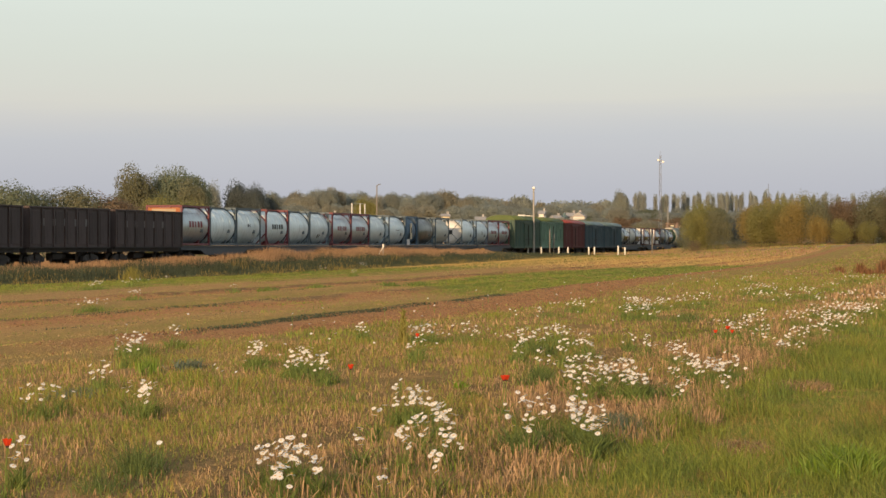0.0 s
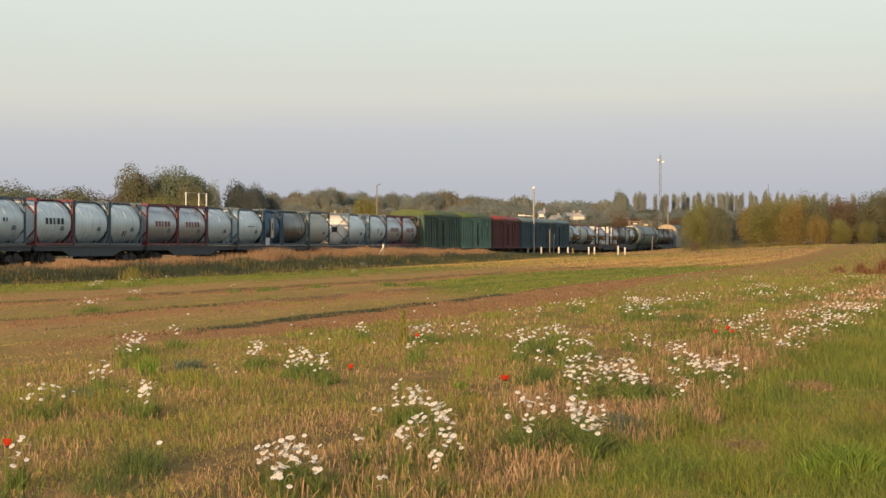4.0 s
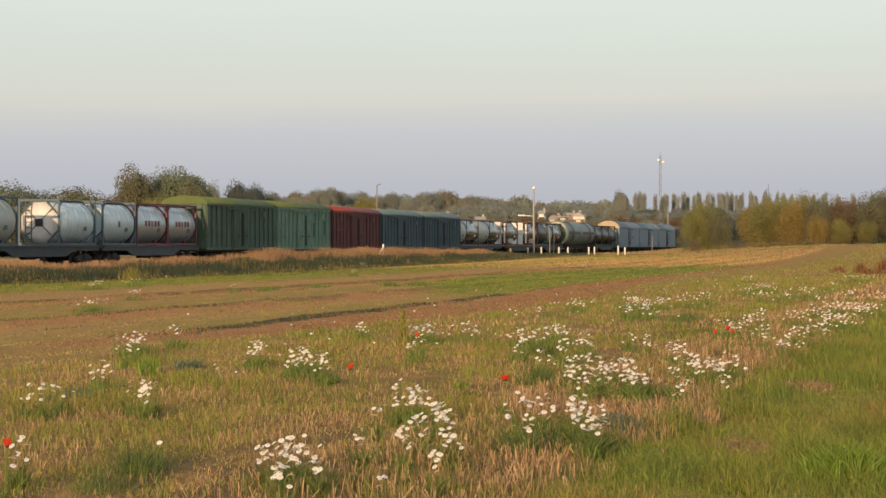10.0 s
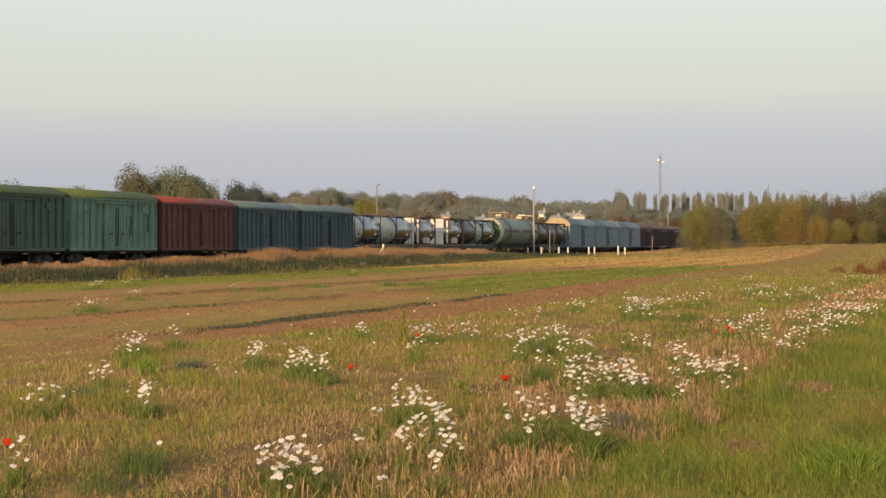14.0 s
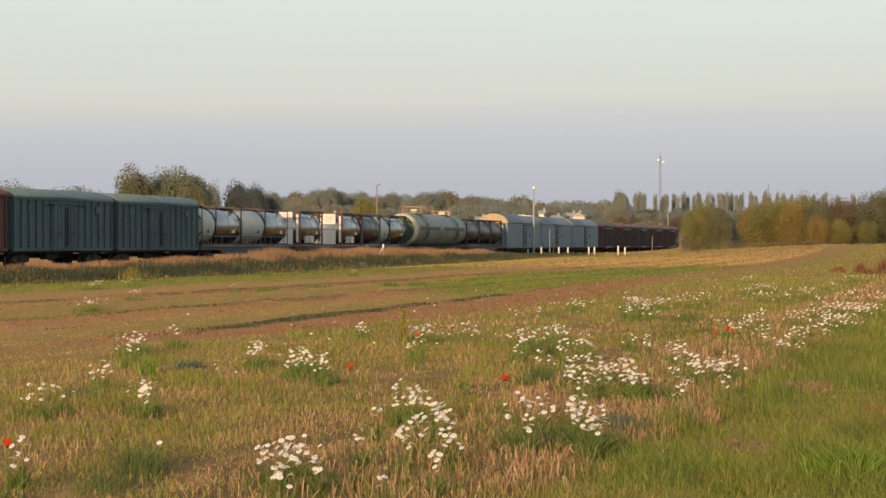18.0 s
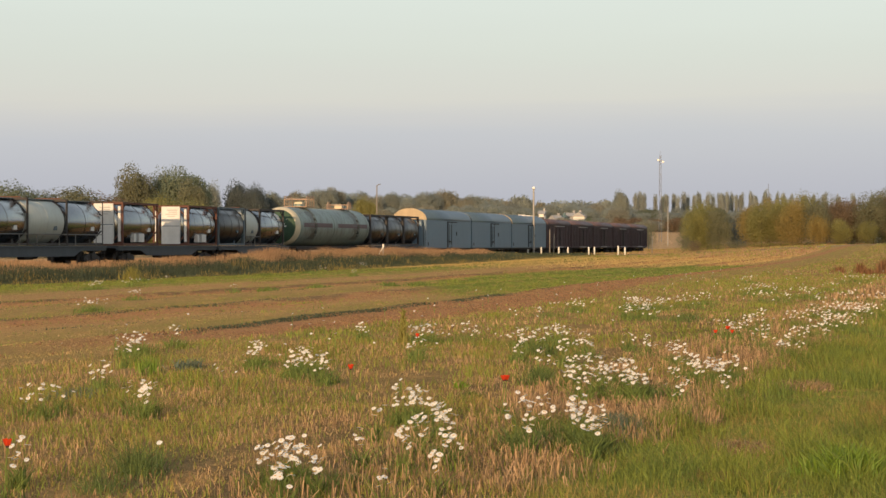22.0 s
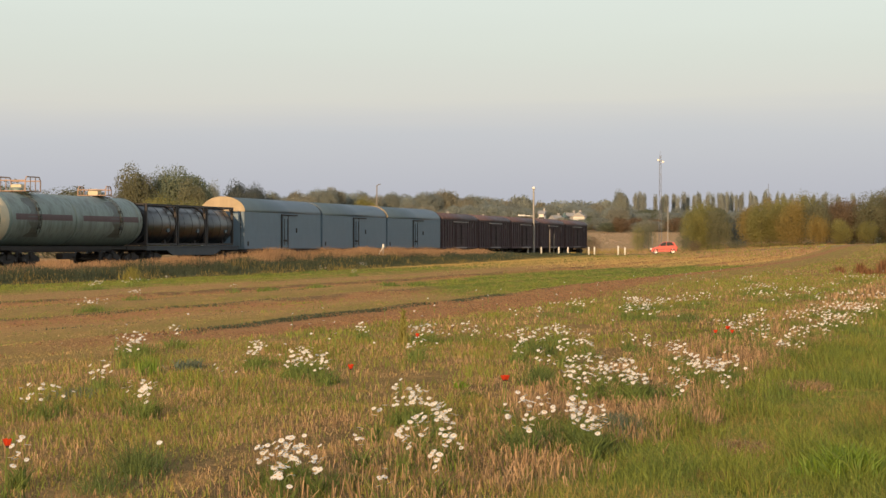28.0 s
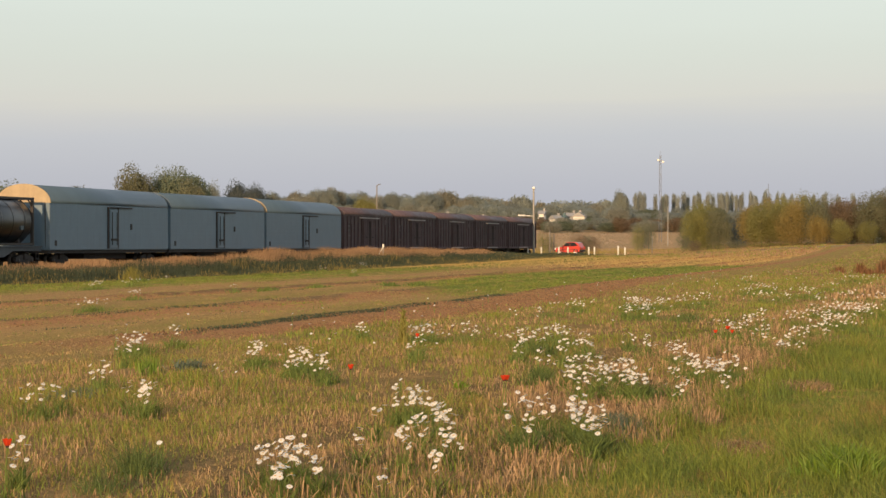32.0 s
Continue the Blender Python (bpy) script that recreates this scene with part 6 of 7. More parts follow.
def plant_tree(name, x, y, h, width, tone, label, shape="round", group="", leaf=0.3, n=2200, seed=0, base=None):
    """Trees of one shape and tone share their meshes; every tree keeps its own size and turn."""
    key = (shape, tone, leaf, n, seed)
    if key not in KINDS:
        H, R = 10.0, 5.0
        spec = {"round": (0, 0.43, 0.57, 60, 0.0, -0.9), "bush": (0, 0.49, 0.51, 46, 0.0, -0.8), "poplar": (0, 0.46, 0.54, 22, 0.1, -0.95), "flame": (0, 0.46, 0.54, 18, 0.35, -0.9), "pine": (0, 0.38, 0.62, 14, 0.2, -0.6)}[shape]
        cr = crown_mesh("crown", R, H * spec[1], H * spec[2], n, leaf, tone, spec[3], seed + 31, spec[4], spec[5])
        tr = trunk_build(H, 0.26 if shape != "bush" else 0.12, 9 if shape != "poplar" else 14, R * (0.9 if shape != "poplar" else 0.45), H * spec[2], H * spec[1], seed).mesh("trunk", M_BARK)
        KINDS[key] = (tr, cr)
    tr, cr = KINDS[key]
    t = thing(name, label, "shrub" if shape == "bush" else "tree", group)
    z = gz(x, y) if base is None else base
    t.matrix_basis = pose(x, y, z, 0, 0, (x * 37 + y * 11) % 360) @ Matrix.Diagonal((width / 10, width / 10, h / 10, 1))
    part("trunk", tr, None, t)
    part("crown", cr, None, t)
    return t


def row_of_trees():
    g = random.Random(5)
    # shrubs on the far side of the rails, by the near end of the track
    for px, y, h, w, tone in ((-54, 270, 7.2, 8, "rust"), (-48, 268, 7.2, 9, "olive"), (-44.6, 262, 7.6, 8.5, "green"), (-40.5, 266, 7.3, 10, "olive"), (-36.7, 270, 6.6, 10, "rust"), (-34, 300, 7.0, 9, "willow"), (-30.5, 305, 6.4, 7, "willow"),
                              (-60, 275, 8, 10, "olive"), (-68, 280, 8, 11, "green"), (-80, 285, 9, 12, "olive")):
        plant_tree("shrub", px, y, h, w, tone, "bushy olive shrub beside the railway", "bush", "lineside shrubs", 0.15, 13000, g.randrange(2))
    # the tall pair and the dark clump
    for px, y, h, w, tone, shape in ((-53.4, 430, 14.3, 7.6, "olive", "round"), (-48.8, 440, 13.8, 7.6, "green", "round"), (-44.7, 430, 13.9, 9.8, "green", "round"), (-43.0, 425, 11.8, 6.2, "olive", "round"), (-57.0, 428, 9.0, 6.0, "olive", "bush"),
                                     (-60.5, 440, 8.6, 6.5, "olive", "bush"), (-49, 424, 9, 6, "willow", "bush"), (-44.6, 478, 12.2, 4.2, "grey", "round")):
        plant_tree("tall_tree" if shape == "round" else "shrub", px, y, h, w, tone, "tall broadleaf tree turning yellow, behind the railway" if shape == "round" else "rounded yellowing shrub behind the railway", shape, "trees behind the railway", 0.16, 20000, g.randrange(2))
    for px, y, h, w in ((-39.7, 482, 12.3, 6.0), (-36.6, 480, 11.7, 6.0), (-33.9, 486, 9.8, 4.8)):
        plant_tree("pine", px, y, h, w, "dark", "dark rounded pine tree", "round", "trees behind the railway", 0.18, 22000, 1)
    # broadleaf wood along the skyline
    tops = [(-650, 342), (-560, 341), (-300, 346), (-285, 349), (-262, 345), (-246, 347), (-225, 341), (-207, 337), (-192, 336), (-178, 342), (-160, 346), (-143, 345), (-128, 349), (-110, 350), (-92, 347), (-75, 346), (-58, 350), (-42, 347),
            (-28, 344), (-12, 343), (6, 343), (22, 350), (40, 352), (56, 351), (76, 353), (92, 356)]
    for px, top in tops:
        y = 880 + g.uniform(-30, 60)
        z = gz(px / 4400 * y, y)
        h = EYE + (434 - top + g.uniform(-3, 3)) * y / 4400 - z
        plant_tree("skyline_tree", px / 4400 * y, y, h, g.uniform(7.5, 11), g.choice(["haze_green", "haze_dun", "grey"]), "broadleaf tree in the wood on the skyline", "round", "skyline wood", 0.19, 22000, g.randrange(2))
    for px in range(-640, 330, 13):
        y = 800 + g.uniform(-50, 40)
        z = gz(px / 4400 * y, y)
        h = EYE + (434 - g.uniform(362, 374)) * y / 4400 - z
        plant_tree("skyline_shrub", px / 4400 * y, y, max(h, 3), g.uniform(6, 9), g.choice(["haze_dun", "haze_green", "haze_dun", "grey", "haze_green"]), "scrub at the foot of the skyline wood", "bush", "skyline scrub", 0.22, 8000, g.randrange(2))
    for px, top, wd in ((-143, 350, 5.0), (-128, 356, 4.0), (-300, 352, 4.5)):
        y = 620
        plant_tree("golden_tree", px / 4400 * y, y, EYE + (434 - top) * y / 4400 - gz(px / 4400 * y, y), wd, "willow", "small yellow-leaved tree before the wood", "round", "trees before the wood", 0.2, 7000, 1)
    # farther, lower woods towards the village
    for px in range(84, 345, 9):
        y = 1500 + g.uniform(-100, 100)
        z = gz(px / 4400 * y, y)
        h = EYE + (434 - g.uniform(357, 369) + (7 if abs(px - 138) < 12 else 0)) * y / 4400 - z
        plant_tree("far_tree", px / 4400 * y, y, max(h, 4), g.uniform(9, 14), g.choice(["haze_green", "grey", "haze_dun"]), "distant tree beyond the village", "round", "distant woods", 0.6, 2600, g.randrange(2))
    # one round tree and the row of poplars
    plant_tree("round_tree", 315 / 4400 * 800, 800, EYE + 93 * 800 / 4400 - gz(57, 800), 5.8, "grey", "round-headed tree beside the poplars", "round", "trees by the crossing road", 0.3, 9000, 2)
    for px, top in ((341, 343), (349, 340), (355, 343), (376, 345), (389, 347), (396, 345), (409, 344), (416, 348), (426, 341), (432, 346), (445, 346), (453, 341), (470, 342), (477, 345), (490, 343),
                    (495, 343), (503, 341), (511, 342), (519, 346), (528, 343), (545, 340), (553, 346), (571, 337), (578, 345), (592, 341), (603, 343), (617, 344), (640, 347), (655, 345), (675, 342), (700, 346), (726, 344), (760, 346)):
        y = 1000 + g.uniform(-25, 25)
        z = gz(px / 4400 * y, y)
        plant_tree("poplar", px / 4400 * y, y, EYE + (434 - top) * y / 4400 - z, g.uniform(2.0, 3.0), g.choice(["silver", "haze_green", "silver"]), "slim upright poplar in a row", "poplar", "row of poplars", 0.42, 2600, g.randrange(3))
    for px in range(330, 800, 11):
        y = 900 + g.uniform(-40, 40)
        z = gz(px / 4400 * y, y)
        plant_tree("hedge_tree", px / 4400 * y, y, EYE + (434 - g.uniform(369, 386)) * y / 4400 - z, g.uniform(6, 9), g.choice(["grey", "haze_green", "green", "grey"]), "dense hedge tree below the poplars", "bush", "hedge below the poplars", 0.3, 5000, g.randrange(2))
    # thick hedge of shrubs along the road
    for px, top, w, y, tone, shape in ((440, 378, 3.4, 330, "olive", "bush"), (452, 366, 4.6, 326, "willow", "bush"), (468, 358, 5.2, 330, "willow", "bush"), (488, 368, 3.6, 324, "olive", "bush"), (515, 388, 3.0, 352, "dark", "bush"), (530, 384, 3.2, 356, "dark", "bush"),
                                       (550, 364, 4.2, 322, "gold", "bush"), (563, 358, 4.0, 318, "willow", "bush"), (578, 354, 4.4, 325, "gold", "bush"), (598, 352, 4.6, 320, "willow", "bush"), (618, 356, 4.0, 315, "gold", "bush"), (634, 345, 5.2, 324, "willow", "bush"), (655, 357, 4.4, 316, "olive", "bush"), (664, 382, 3.0, 312, "gold", "bush"),
                                       (678, 350, 5.0, 324, "olive", "bush"), (698, 357, 4.8, 318, "rust", "bush"), (716, 356, 5.0, 322, "rust", "bush"), (704, 388, 3.0, 312, "willow", "bush"), (738, 356, 5.0, 322, "rust", "bush"), (762, 346, 5.6, 318, "olive", "bush"), (788, 337, 6.0, 322, "olive", "bush"), (752, 392, 3.0, 311, "willow", "bush"), (812, 340, 6.5, 318, "rust", "bush"),
                                       (845, 342, 7, 320, "olive", "bush"), (885, 340, 8, 322, "green", "bush"), (940, 338, 9, 325, "olive", "bush"), (1000, 340, 9, 325, "rust", "bush")):
        x = px / 4400 * y
        plant_tree("hedge_shrub", x, y, EYE + (434 - top) * y / 4400 - gz(x, y), w * (1.0 + 0.12 * g.random()), tone, "tall dense shrub turning yellow beside the road", shape, "hedge along the road", 0.13, 13000, g.randrange(2))
    for px, top, w, y, tone in ((352, 390, 3.4, 380, "olive"), (364, 396, 2.6, 384, "olive"), (345, 400, 2.4, 376, "willow"), (240, 413, 3.0, 345, "rust"), (254, 416, 2.8, 348, "olive"), (268, 419, 2.2, 346, "rust"), (425, 418, 2.2, 308, "olive"), (520, 424, 2.6, 305, "olive"), (445, 425, 2.0, 306, "rust"), (176, 412, 2.0, 330, "willow"), (188, 416, 1.8, 332, "olive")):
        x = px / 4400 * y
        plant_tree("low_shrub", x, y, EYE + (434 - top) * y / 4400 - gz(x, y), w, tone, "low olive shrub near the crossing", "bush", "low shrubs by the crossing", 0.16, 3000, g.randrange(3))
    for px in range(150, 450, 9):
        y = 700 + g.uniform(-30, 30)
        x = px / 4400 * y
        plant_tree("scrub", x, y, max(2.5, EYE + (434 - g.uniform(384, 396)) * y / 4400 - gz(x, y)), g.uniform(4, 7), g.choice(["rust", "grey", "green", "haze_dun"]), "dense scrub along the far field", "bush", "far field scrub", 0.24, 5000, g.randrange(2))


row_of_trees()


# ---- posts, poles, houses ----
M_POST = surface("whitewashed_post", (0.78, 0.76, 0.70), 0.7, spread=0.1)
M_CONCRETE = surface("pole_concrete", (0.36, 0.34, 0.31), 0.85, spread=0.15)
M_WOODPOST = surface("weathered_wood", (0.22, 0.20, 0.175), 0.85, spread=0.25)
M_MASTGREY = surface("mast_grey", (0.17, 0.18, 0.20), 0.6, 0.3, spread=0.12)
M_LAMP = surface("lamp_glass", (0.85, 0.84, 0.80), 0.25, spread=0.03)
M_ROAD = surface("gravel_road", (0.24, 0.18, 0.12), 0.95, spread=0.3, bump=0.6)
M_HOUSE = surface("white_render", (0.72, 0.70, 0.66), 0.8, spread=0.08)
M_SLATE = surface("grey_roof", (0.34, 0.33, 0.32), 0.7, spread=0.2)
M_PANE = surface("dark_window", (0.05, 0.06, 0.07), 0.1, spread=0.05, bump=0)


# placed to fit the camera's view: k pixels off axis, taken to depth y
def view_place(k, y):
    return k / 4400 * y, y


post_b = Build().turned([(0.0, -0.2), (0.09, -0.2), (0.09, 0.86), (0.065, 0.91), (0.0, 0.92)], "z", 10)
POST_ME = post_b.mesh("marker_post", M_POST)
for k, y, s in ((150, 276, 0.98), (174, 276, 0.98), (205, 276, 1.0), (221, 277, 0.97), (258, 276, 1.0), (268, 278, 1.0), (310, 277, 1.15), (322, 280, 0.95)):
    x, y = view_place(k, y)
    whole("marker_post", POST_ME, None, "short white-painted concrete guard post by the crossing", "guard post", "guard posts", at=pose(x, y, gz(x, y)) @ Matrix.Diagonal((1, 1, s, 1)))
thin = Build().turned([(0.0, -0.2), (0.05, -0.2), (0.05, 0.92), (0.0, 0.95)], "z", 8).mesh("marker_post", M_CONCRETE)
for k, y in ((100, 276), (123, 277)):
    x, y = view_place(k, y)
    whole("marker_post", thin, None, "thin grey concrete guard post by the track", "guard post", "guard posts", at=pose(x, y, gz(x, y)))


def pole_lamp():
    x, y = view_place(160.5, 278)
    g = gz(x, y)
    t = thing("street_lamp", "pale concrete lamp post with a white lamp head", "lamp post", at=pose(x, y, g))
    h = 7.95 - g
    part("pole", Build().turned([(0.14, -0.3), (0.13, 0.4), (0.085, h)], "z", 12), M_CONCRETE, t)
    part("lamp_head", Build().turned([(0, h + 0.24), (0.13, h + 0.21), (0.2, h + 0.08), (0.17, h - 0.03), (0.09, h - 0.06)], "z", 14), M_LAMP, t, "white rounded lamp head")
    part("bracket", Build().rod((0, 0, 4.36), (-1.72, -0.1, 4.46), 0.045), M_POST, t, "white arm across the pole")
    part("plate", Build().box(-1.75, -1.0, -0.16, -0.08, 4.36, 4.52), M_WHITE, t)


pole_lamp()


def wood_post(k, y, h, r, label, lean=0.0):
    x, y = view_place(k, y)
    b = Build().turned([(0, h + 0.02), (r * 0.9, h), (r, h * 0.5), (r * 1.05, -0.3)], "z", 9)
    whole("post", b, M_WOODPOST, label, "post", "posts by the crossing", at=pose(x, y, gz(x, y), 0, lean, 0))


wood_post(189, 277, 2.85, 0.07, "weathered wooden post by the crossing")
wood_post(196, 279, 2.35, 0.055, "thinner weathered wooden post by the crossing", 1)
wood_post(370, 305, 2.15, 0.06, "thin weathered fence post", 1)


def signal_marker():
    x, y = view_place(-106, 195)
    t = thing("track_marker", "small white trackside marker on a braced post", "track marker", at=pose(x, y, gz(x, y)))
    part("post", Build().rod((0, 0, -0.1), (0, 0, 1.2), 0.035), M_CONCRETE, t)
    part("brace", Build().rod((-0.34, 0, 0.45), (-0.02, 0, 1.05), 0.03), M_POST, t)
    part("plate", Build().box(-0.06, 0.07, -0.07, -0.04, 1.0, 1.3, 0.0), M_POST, t)


signal_marker()


def far_pole(k, y, top, r, material, label, lamp=False):
    x, y = view_place(k, y)
    g = gz(x, y)
    h = EYE + (434 - top) * y / 4400 - g
    t = thing("utility_pole", label, "pole", "poles behind the railway", at=pose(x, y, g))
    part("pole", Build().turned([(r * 1.3, -0.3), (r, h * 0.6), (r * 0.8, h), (0, h + 0.02)], "z", 9), material, t)
    if lamp:
        part("arm", Build().rod((0, 0, h - 0.1), (0.3, -0.1, h + 0.08), 0.04), material, t)
        part("lamp", Build().box(0.15, 0.5, -0.18, 0.02, h + 0.04, h + 0.15, 0.03), M_MASTGREY, t)
    return t


far_pole(-117, 330, 328, 0.09, M_WOODPOST, "slim pole with a small lamp arm behind the railway", True)
far_pole(398, 520, 366, 0.08, M_CONCRETE, "pale utility pole beyond the crossing")
far_pole(576, 420, 326, 0.04, M_MASTGREY, "thin antenna mast behind the hedge")


def floodlight_mast():
    x, y = view_place(384.5, 560)
    g = gz(x, y)
    h = EYE + (434 - 275) * 560 / 4400 - g
    t = thing("floodlight_mast", "tall grey lattice mast with two floodlights at the top", "floodlight mast", at=pose(x, y, g))
    for sx in (-1, 1):
        for sy in (-1, 1):
            part("mast_leg", Build().rod((sx * 0.30, sy * 0.30, -0.2), (sx * 0.17, sy * 0.17, h), 0.032), M_MASTGREY, t)
    n = 16
    br = Build()
    for i in range(n):
        a, b = i / n, (i + 1) / n
        ra, rb = 0.30 - 0.13 * a, 0.30 - 0.13 * b
        s = 1 if i % 2 else -1
        br.rod((-ra * s, -ra, a * h), (rb * s, -rb, b * h), 0.018, 5).rod((-ra * s, ra, a * h), (rb * s, rb, b * h), 0.018, 5)
        br.rod((-ra, -ra * s, a * h), (-rb, rb * s, b * h), 0.022, 5).rod((ra, -ra * s, a * h), (rb, rb * s, b * h), 0.022, 5)
    part("lattice", br, M_MASTGREY, t)
    part("head_platform", Build().box(-0.75, 0.75, -0.5, 0.5, h - 1.3, h - 1.2), M_MASTGREY, t)
    for xx, z in ((-0.5, h - 1.1), (0.55, h - 1.5)):
        part("floodlight", Build().box(xx - 0.24, xx + 0.24, -0.75, -0.45, z - 0.22, z + 0.2, 0.06), M_LAMP, t)
    part("antenna", Build().rod((0, 0, h), (0, 0, h + 0.9), 0.03), M_MASTGREY, t)


floodlight_mast()


def house(k, y, wd, dp, eaves, ridge, wall_m, roof_m, label, turn=0):
    x, y = view_place(k, y)
    g = gz(x, y)
    t = thing("house", label, "house", "village houses", at=pose(x, y, g, 0, 0, turn))
    part("wall", Build().box(-wd / 2, wd / 2, -dp / 2, dp / 2, -0.5, eaves), wall_m, t)
    prof = [(-dp / 2 - 0.4, eaves), (dp / 2 + 0.4, eaves), (0, ridge)]
    part("roof", Build().prism(prof, -wd / 2 - 0.4, wd / 2 + 0.4), roof_m, t)
    part("chimney", Build().box(wd * 0.2, wd * 0.2 + 0.6, -0.3, 0.3, ridge - 0.8, ridge + 0.7), roof_m, t)
    n = max(2, int(wd / 3))
    for i in range(n):
        xx = -wd / 2 + wd * (i + 0.5) / n
        wn = part("window", Build().box(xx - 0.55, xx + 0.55, -dp / 2 - 0.05, -dp / 2 + 0.02, eaves * 0.35, eaves * 0.8), M_WHITE, t)
        part("pane", Build().box(xx - 0.45, xx + 0.45, -dp / 2 - 0.07, -dp / 2 - 0.05, eaves * 0.38, eaves * 0.77), M_PANE, wn)


for k, y, wd, dp, eaves, ridge, wm, rm, label, turn in (
        (200, 724, 2.4, 3.4, 2.9, 4.1, M_HOUSE, M_SLATE, "white house with a grey roof in the village", 30),
        (211, 728, 2.0, 3.0, 2.9, 4.0, M_HOUSE, M_BLUEROOF, "small white house with a blue-grey roof", -25),
        (226, 735, 3.4, 3.4, 3.6, 4.7, M_SLATE, M_SLATE, "long grey house at the village edge", 10),
        (242, 730, 1.9, 3.4, 3.6, 4.9, M_HOUSE, M_SLATE, "white gabled house at the village edge", 70),
        (176, 745, 1.5, 3, 4.2, 5.2, M_HOUSE, M_SLATE, "narrow white house with a grey roof", -15),
        (66, 740, 2.6, 4, 2.5, 3.5, M_HOUSE, M_SLATE, "small white house with a grey roof", 0),
        (4, 735, 2.0, 3, 3.6, 4.4, M_CREAM, M_SLATE, "small cream house among the trees", 10),
        (-196, 738, 2.6, 3, 3.6, 4.6, M_HOUSE, M_SLATE, "white house with a pale roof among trees", 15)):
    house(k, y, wd, dp, eaves, ridge, wm, rm, label, turn)


def build_road():
    """A gravel road that climbs past the hedge to the crossing."""
    xs = np.concatenate([np.arange(8, 110, 2.0), np.arange(110, 420, 12.0)])
    ys = np.interp(xs, [8, 14, 22, 48, 420], [283.5, 284.5, 287, 290, 291])
    co, fs = [], []
    for i, (x, y) in enumerate(zip(xs, ys)):
        for o in (-2.2, -1.4, 0, 1.4, 2.2):
            co.append((x, y + o, gz(x, y + o) + (0.04 if abs(o) < 2 else -0.05)))
        if i:
            for j in range(4):
                a = (i - 1) * 5 + j
                fs.append((a, a + 5, a + 6, a + 1))
    ob = new("road", mesh_from("road", co, fs, M_ROAD, True))
    return tagged(ob, "narrow gravel road leading to the level crossing", "road", kind="structure")


build_road()


# ---- the red car ----
M_CARRED = surface("car_red_paint", (0.62, 0.075, 0.06), 0.3, spread=0.05, bump=0, coat=0.6)
M_CARGLASS = surface("car_glass", (0.03, 0.035, 0.04), 0.06, spread=0.02, bump=0)
M_TYRE = surface("tyre_rubber", (0.03, 0.03, 0.03), 0.85, spread=0.15)
M_RIM = surface("silver_rim", (0.75, 0.74, 0.72), 0.3, 0.5, spread=0.05)
M_BUMPER = surface("dark_bumper", (0.05, 0.05, 0.05), 0.6, spread=0.1)
CAR_WHEELS = []


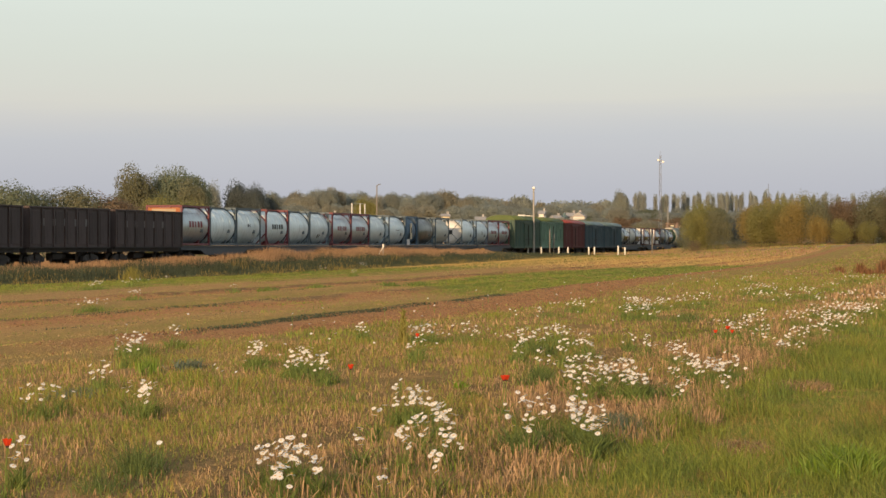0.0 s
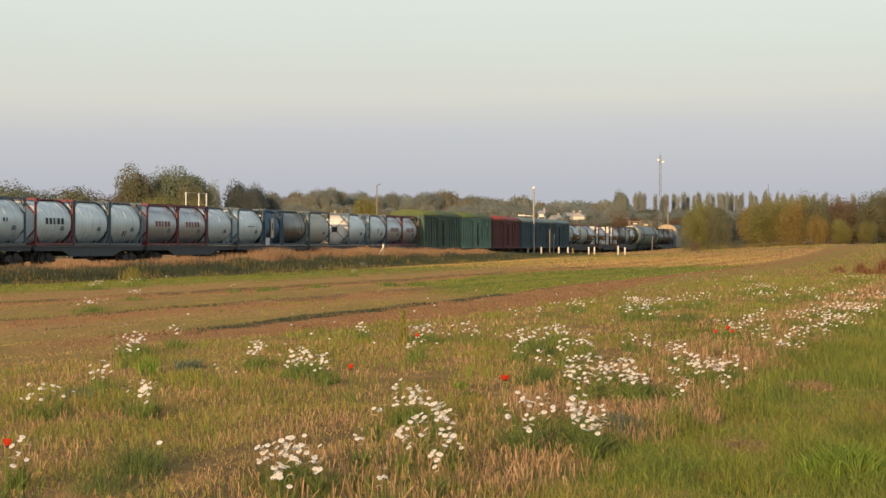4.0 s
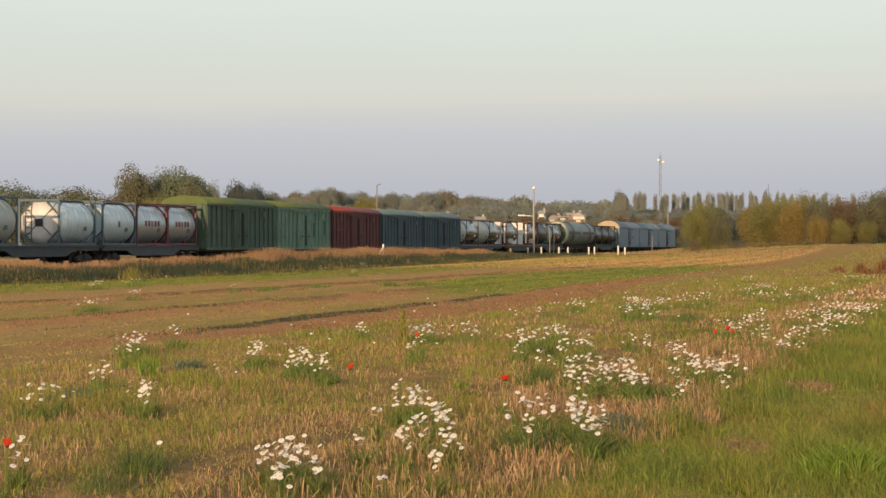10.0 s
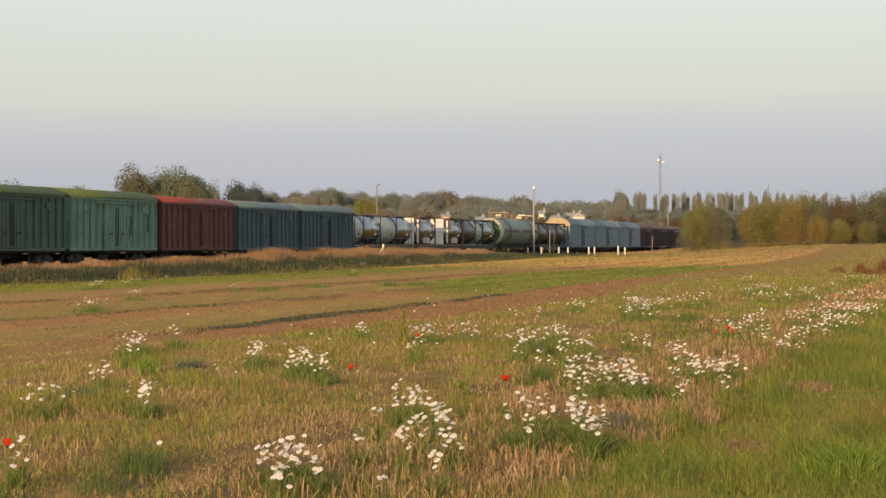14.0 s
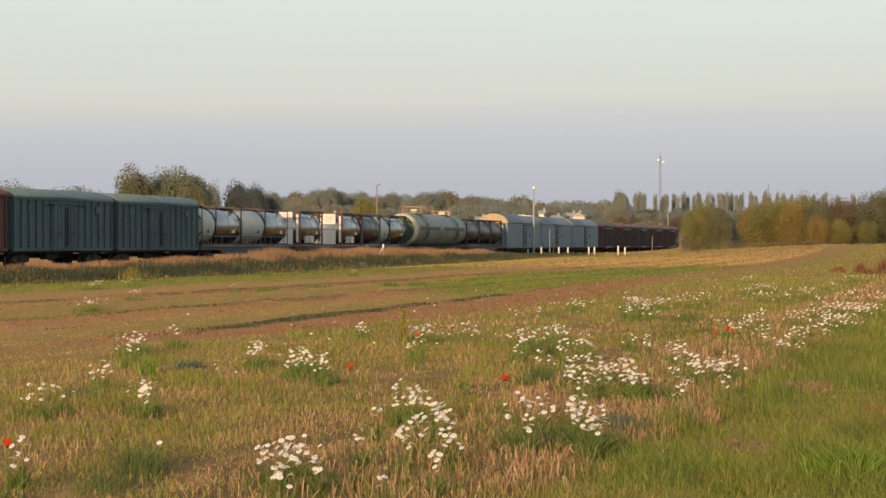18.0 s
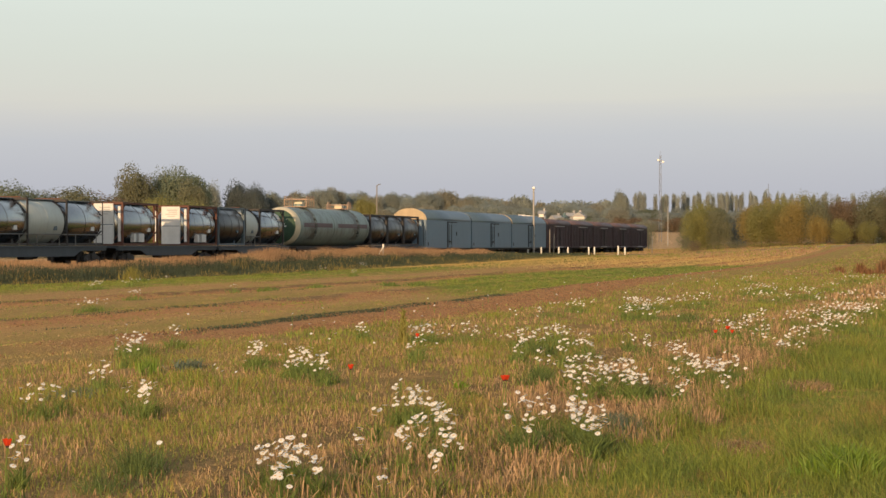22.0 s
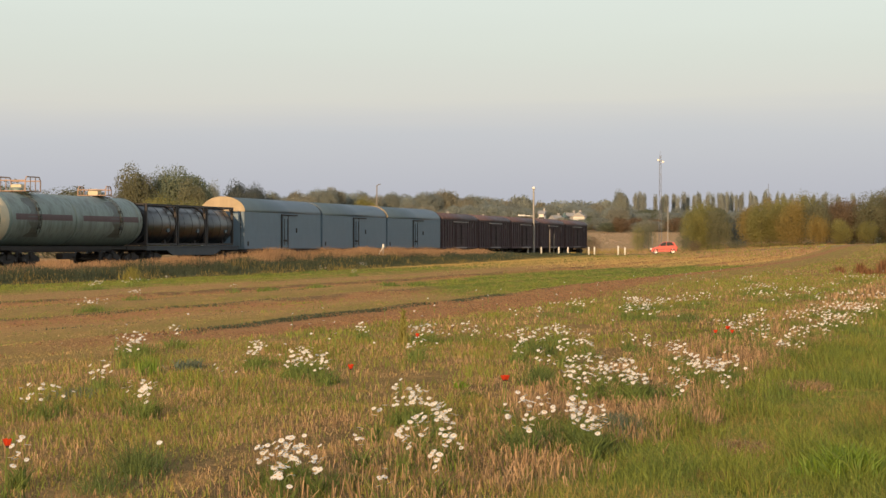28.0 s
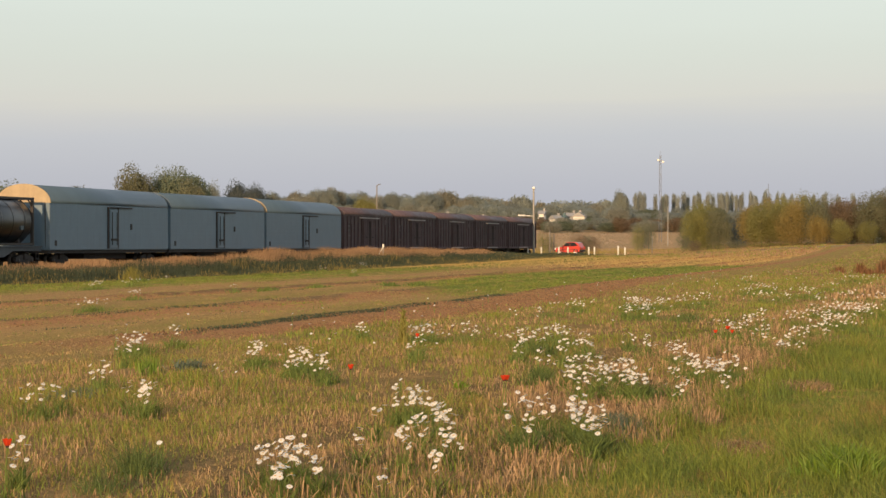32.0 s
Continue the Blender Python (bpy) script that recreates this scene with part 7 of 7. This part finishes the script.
def build_car():
    """A small hatchback; its nose points along -x."""
    t = thing("car", "short red city hatchback driving up to the level crossing", "car")

    def shell(prof, y0, y1, inset):
        n = len(prof)
        vs = []
        for y, k in ((y0, 1), (y0 + inset, 0), (y1 - inset, 0), (y1, 1)):
            cx = sum(p[0] for p in prof) / n
            cz = sum(p[1] for p in prof) / n
            f = 0.95 if k else 1.0
            vs += [(cx + (x - cx) * f, y, cz + (z - cz) * f) for x, z in prof]
        fs = [(j * n + i, j * n + (i + 1) % n, (j + 1) * n + (i + 1) % n, (j + 1) * n + i) for j in range(3) for i in range(n)]
        fs += [tuple(range(n)), tuple(range(3 * n, 4 * n))]
        return Build().add(vs, fs)

    low = [(-1.85, 0.30), (-1.88, 0.55), (-1.80, 0.70), (-0.85, 0.88), (0.9, 0.92), (1.72, 0.92), (1.84, 0.75), (1.84, 0.32), (1.55, 0.24), (-1.6, 0.24)]
    part("body", shell(low, -0.80, 0.80, 0.10), M_CARRED, t)
    top = [(-0.85, 0.86), (-0.25, 1.32), (0.2, 1.40), (1.1, 1.38), (1.45, 1.30), (1.74, 0.90)]
    part("cabin", shell(top, -0.70, 0.70, 0.10), M_CARRED, t)
    for s in (-1, 1):
        y = s * 0.70
        for name, pts in (("front_window", [(-0.70, 0.92), (-0.22, 1.29), (0.30, 1.35), (0.30, 0.92)]), ("rear_window", [(0.36, 0.92), (0.36, 1.35), (1.06, 1.33), (1.48, 0.96)])):
            vs = [(x, y + s * 0.012, z) for x, z in pts] + [(x, y - s * 0.03, z) for x, z in pts]
            part(name, Build().add(vs, [(0, 1, 2, 3), (4, 5, 6, 7), (0, 1, 5, 4), (1, 2, 6, 5), (2, 3, 7, 6), (3, 0, 4, 7)]), M_CARGLASS, t)
        part("headlight", Build().box(-1.90, -1.72, s * 0.62 - 0.19, s * 0.62 + 0.19, 0.52, 0.72, 0.02), M_LAMP, t)
        part("tail_light", Build().box(1.79, 1.86, s * 0.66 - 0.09, s * 0.66 + 0.09, 0.62, 0.88, 0.02), M_POPPY, t)
        part("mirror", Build().box(-0.62, -0.48, s * 0.88 - 0.08, s * 0.88 + 0.08, 0.92, 1.04, 0.02), M_CARRED, t)
        part("rub_strip", Build().box(-1.0, 1.1, s * 0.80 - 0.02, s * 0.80 + 0.02, 0.52, 0.58), M_BUMPER, t)
    part("windscreen", Build().add([(-0.88, -0.58, 0.90), (-0.88, 0.58, 0.90), (-0.29, 0.52, 1.33), (-0.29, -0.52, 1.33), (-0.80, -0.58, 0.88), (-0.80, 0.58, 0.88), (-0.22, 0.52, 1.30), (-0.22, -0.52, 1.30)],
                                   [(0, 1, 2, 3), (4, 5, 6, 7), (0, 1, 5, 4), (1, 2, 6, 5), (2, 3, 7, 6), (3, 0, 4, 7)]), M_CARGLASS, t)
    part("front_bumper", Build().box(-1.95, -1.78, -0.76, 0.76, 0.30, 0.50, 0.05), M_BUMPER, t)
    part("rear_bumper", Build().box(1.76, 1.92, -0.76, 0.76, 0.32, 0.52, 0.05), M_BUMPER, t)
    tyre = Build().turned([(0.19, -0.09), (0.27, -0.10), (0.30, -0.06), (0.30, 0.06), (0.27, 0.10), (0.19, 0.09)], "y", 22).mesh("tyre", M_TYRE)
    rim = Build().turned([(0.0, -0.06), (0.06, -0.075), (0.08, -0.06), (0.20, -0.075), (0.235, -0.104), (0.235, 0.09), (0.0, 0.06)], "y", 18)
    for k in range(5):
        a = k * 2 * math.pi / 5
        rim.rod((0.05 * math.cos(a), -0.085, 0.05 * math.sin(a)), (0.18 * math.cos(a), -0.085, 0.18 * math.sin(a)), 0.02, 5)
    rim = rim.mesh("rim", M_RIM)
    for x in (-0.98, 1.01):
        for s in (-1, 1):
            w = part("wheel", Build().turned([(0.0, -0.03), (0.19, -0.03), (0.19, 0.03), (0.0, 0.03)], "y", 14), M_TYRE, t, at=pose(x, s * 0.72, 0.30, 0, 0, 0 if s < 0 else 180))
            part("tyre", tyre, None, w)
            part("rim", rim, None, w)
            CAR_WHEELS.append((w, x, s))
    # a short body
    for c in t.children:
        if not c.name.startswith("wheel"):
            for v in c.data.vertices:
                v.co.x *= 0.83
    return t


CAR = build_car()


# ---- what moves ----
# seconds, x and y of the car, heading in degrees off the road's line
CAR_WAY = [(0, 287.7, 290.5, 0), (12, 174.9, 290.5, 0), (20, 99.7, 290.5, 0), (24, 63.7, 290.5, 0), (25.5, 47.72, 290.0, 0), (26.5, 37.93, 289.22, 0), (27.5, 28.98, 288.5, 0), (28, 25.57, 287.69, 3), (28.5, 22.63, 287.0, 6), (29, 20.49, 286.23, 7), (29.5, 18.43, 285.48, 13), (30, 16.57, 284.8, 18), (30.5, 15.19, 284.46, 23), (31, 14.6, 284.32, 26), (31.5, 14.54, 284.3, 26), (32, 14.54, 284.3, 26)]


def car_pose(x, y, turn):
    g, ahead, behind = gz(x, y), gz(x - 1.2, y), gz(x + 1.2, y)
    return pose(x, y, (ahead + behind) / 2 + 0.05, 0, math.degrees(math.atan2(ahead - behind, 2.4)), -turn)


def motions():
    times = [2.0 * k for k in range(17)]
    for ob, u in TRAIN:
        walk(ob, [(t, track_pose(u - run(t))) for t in times])
    # wheels roll without slipping; alike wheelsets share their keys
    first = {}
    steps = [k / FPS for k in range(32 * FPS + 1)]
    for ob, dx in WHEELS:
        if dx not in first:
            walk(ob, [(t, pose(dx, 0, 0.475, 0, -math.degrees(run(t) / 0.475) % 360, 0)) for t in steps])
            first[dx] = ob
        else:
            src = first[dx].animation_data
            ob.rotation_mode = "QUATERNION"
            ob.animation_data_create()
            ob.animation_data.action = src.action
            ob.animation_data.action_slot = src.action_slot
    walk(CAR, [(t, car_pose(x, y, a)) for t, x, y, a in CAR_WAY])
    gone = {t: CAR_WAY[0][1] - x for t, x, y, a in CAR_WAY}
    for w, x, s in CAR_WHEELS:
        rows = []
        for t in steps:
            d = float(np.interp(t, list(gone), list(gone.values())))
            turn = -math.degrees(d / 0.30) % 360
            rows.append((t, pose(x, s * 0.72, 0.30, 0, turn if s < 0 else -turn, 0) @ pose(0, 0, 0, 0, 0, 0 if s < 0 else 180)))
        walk(w, rows)


motions()
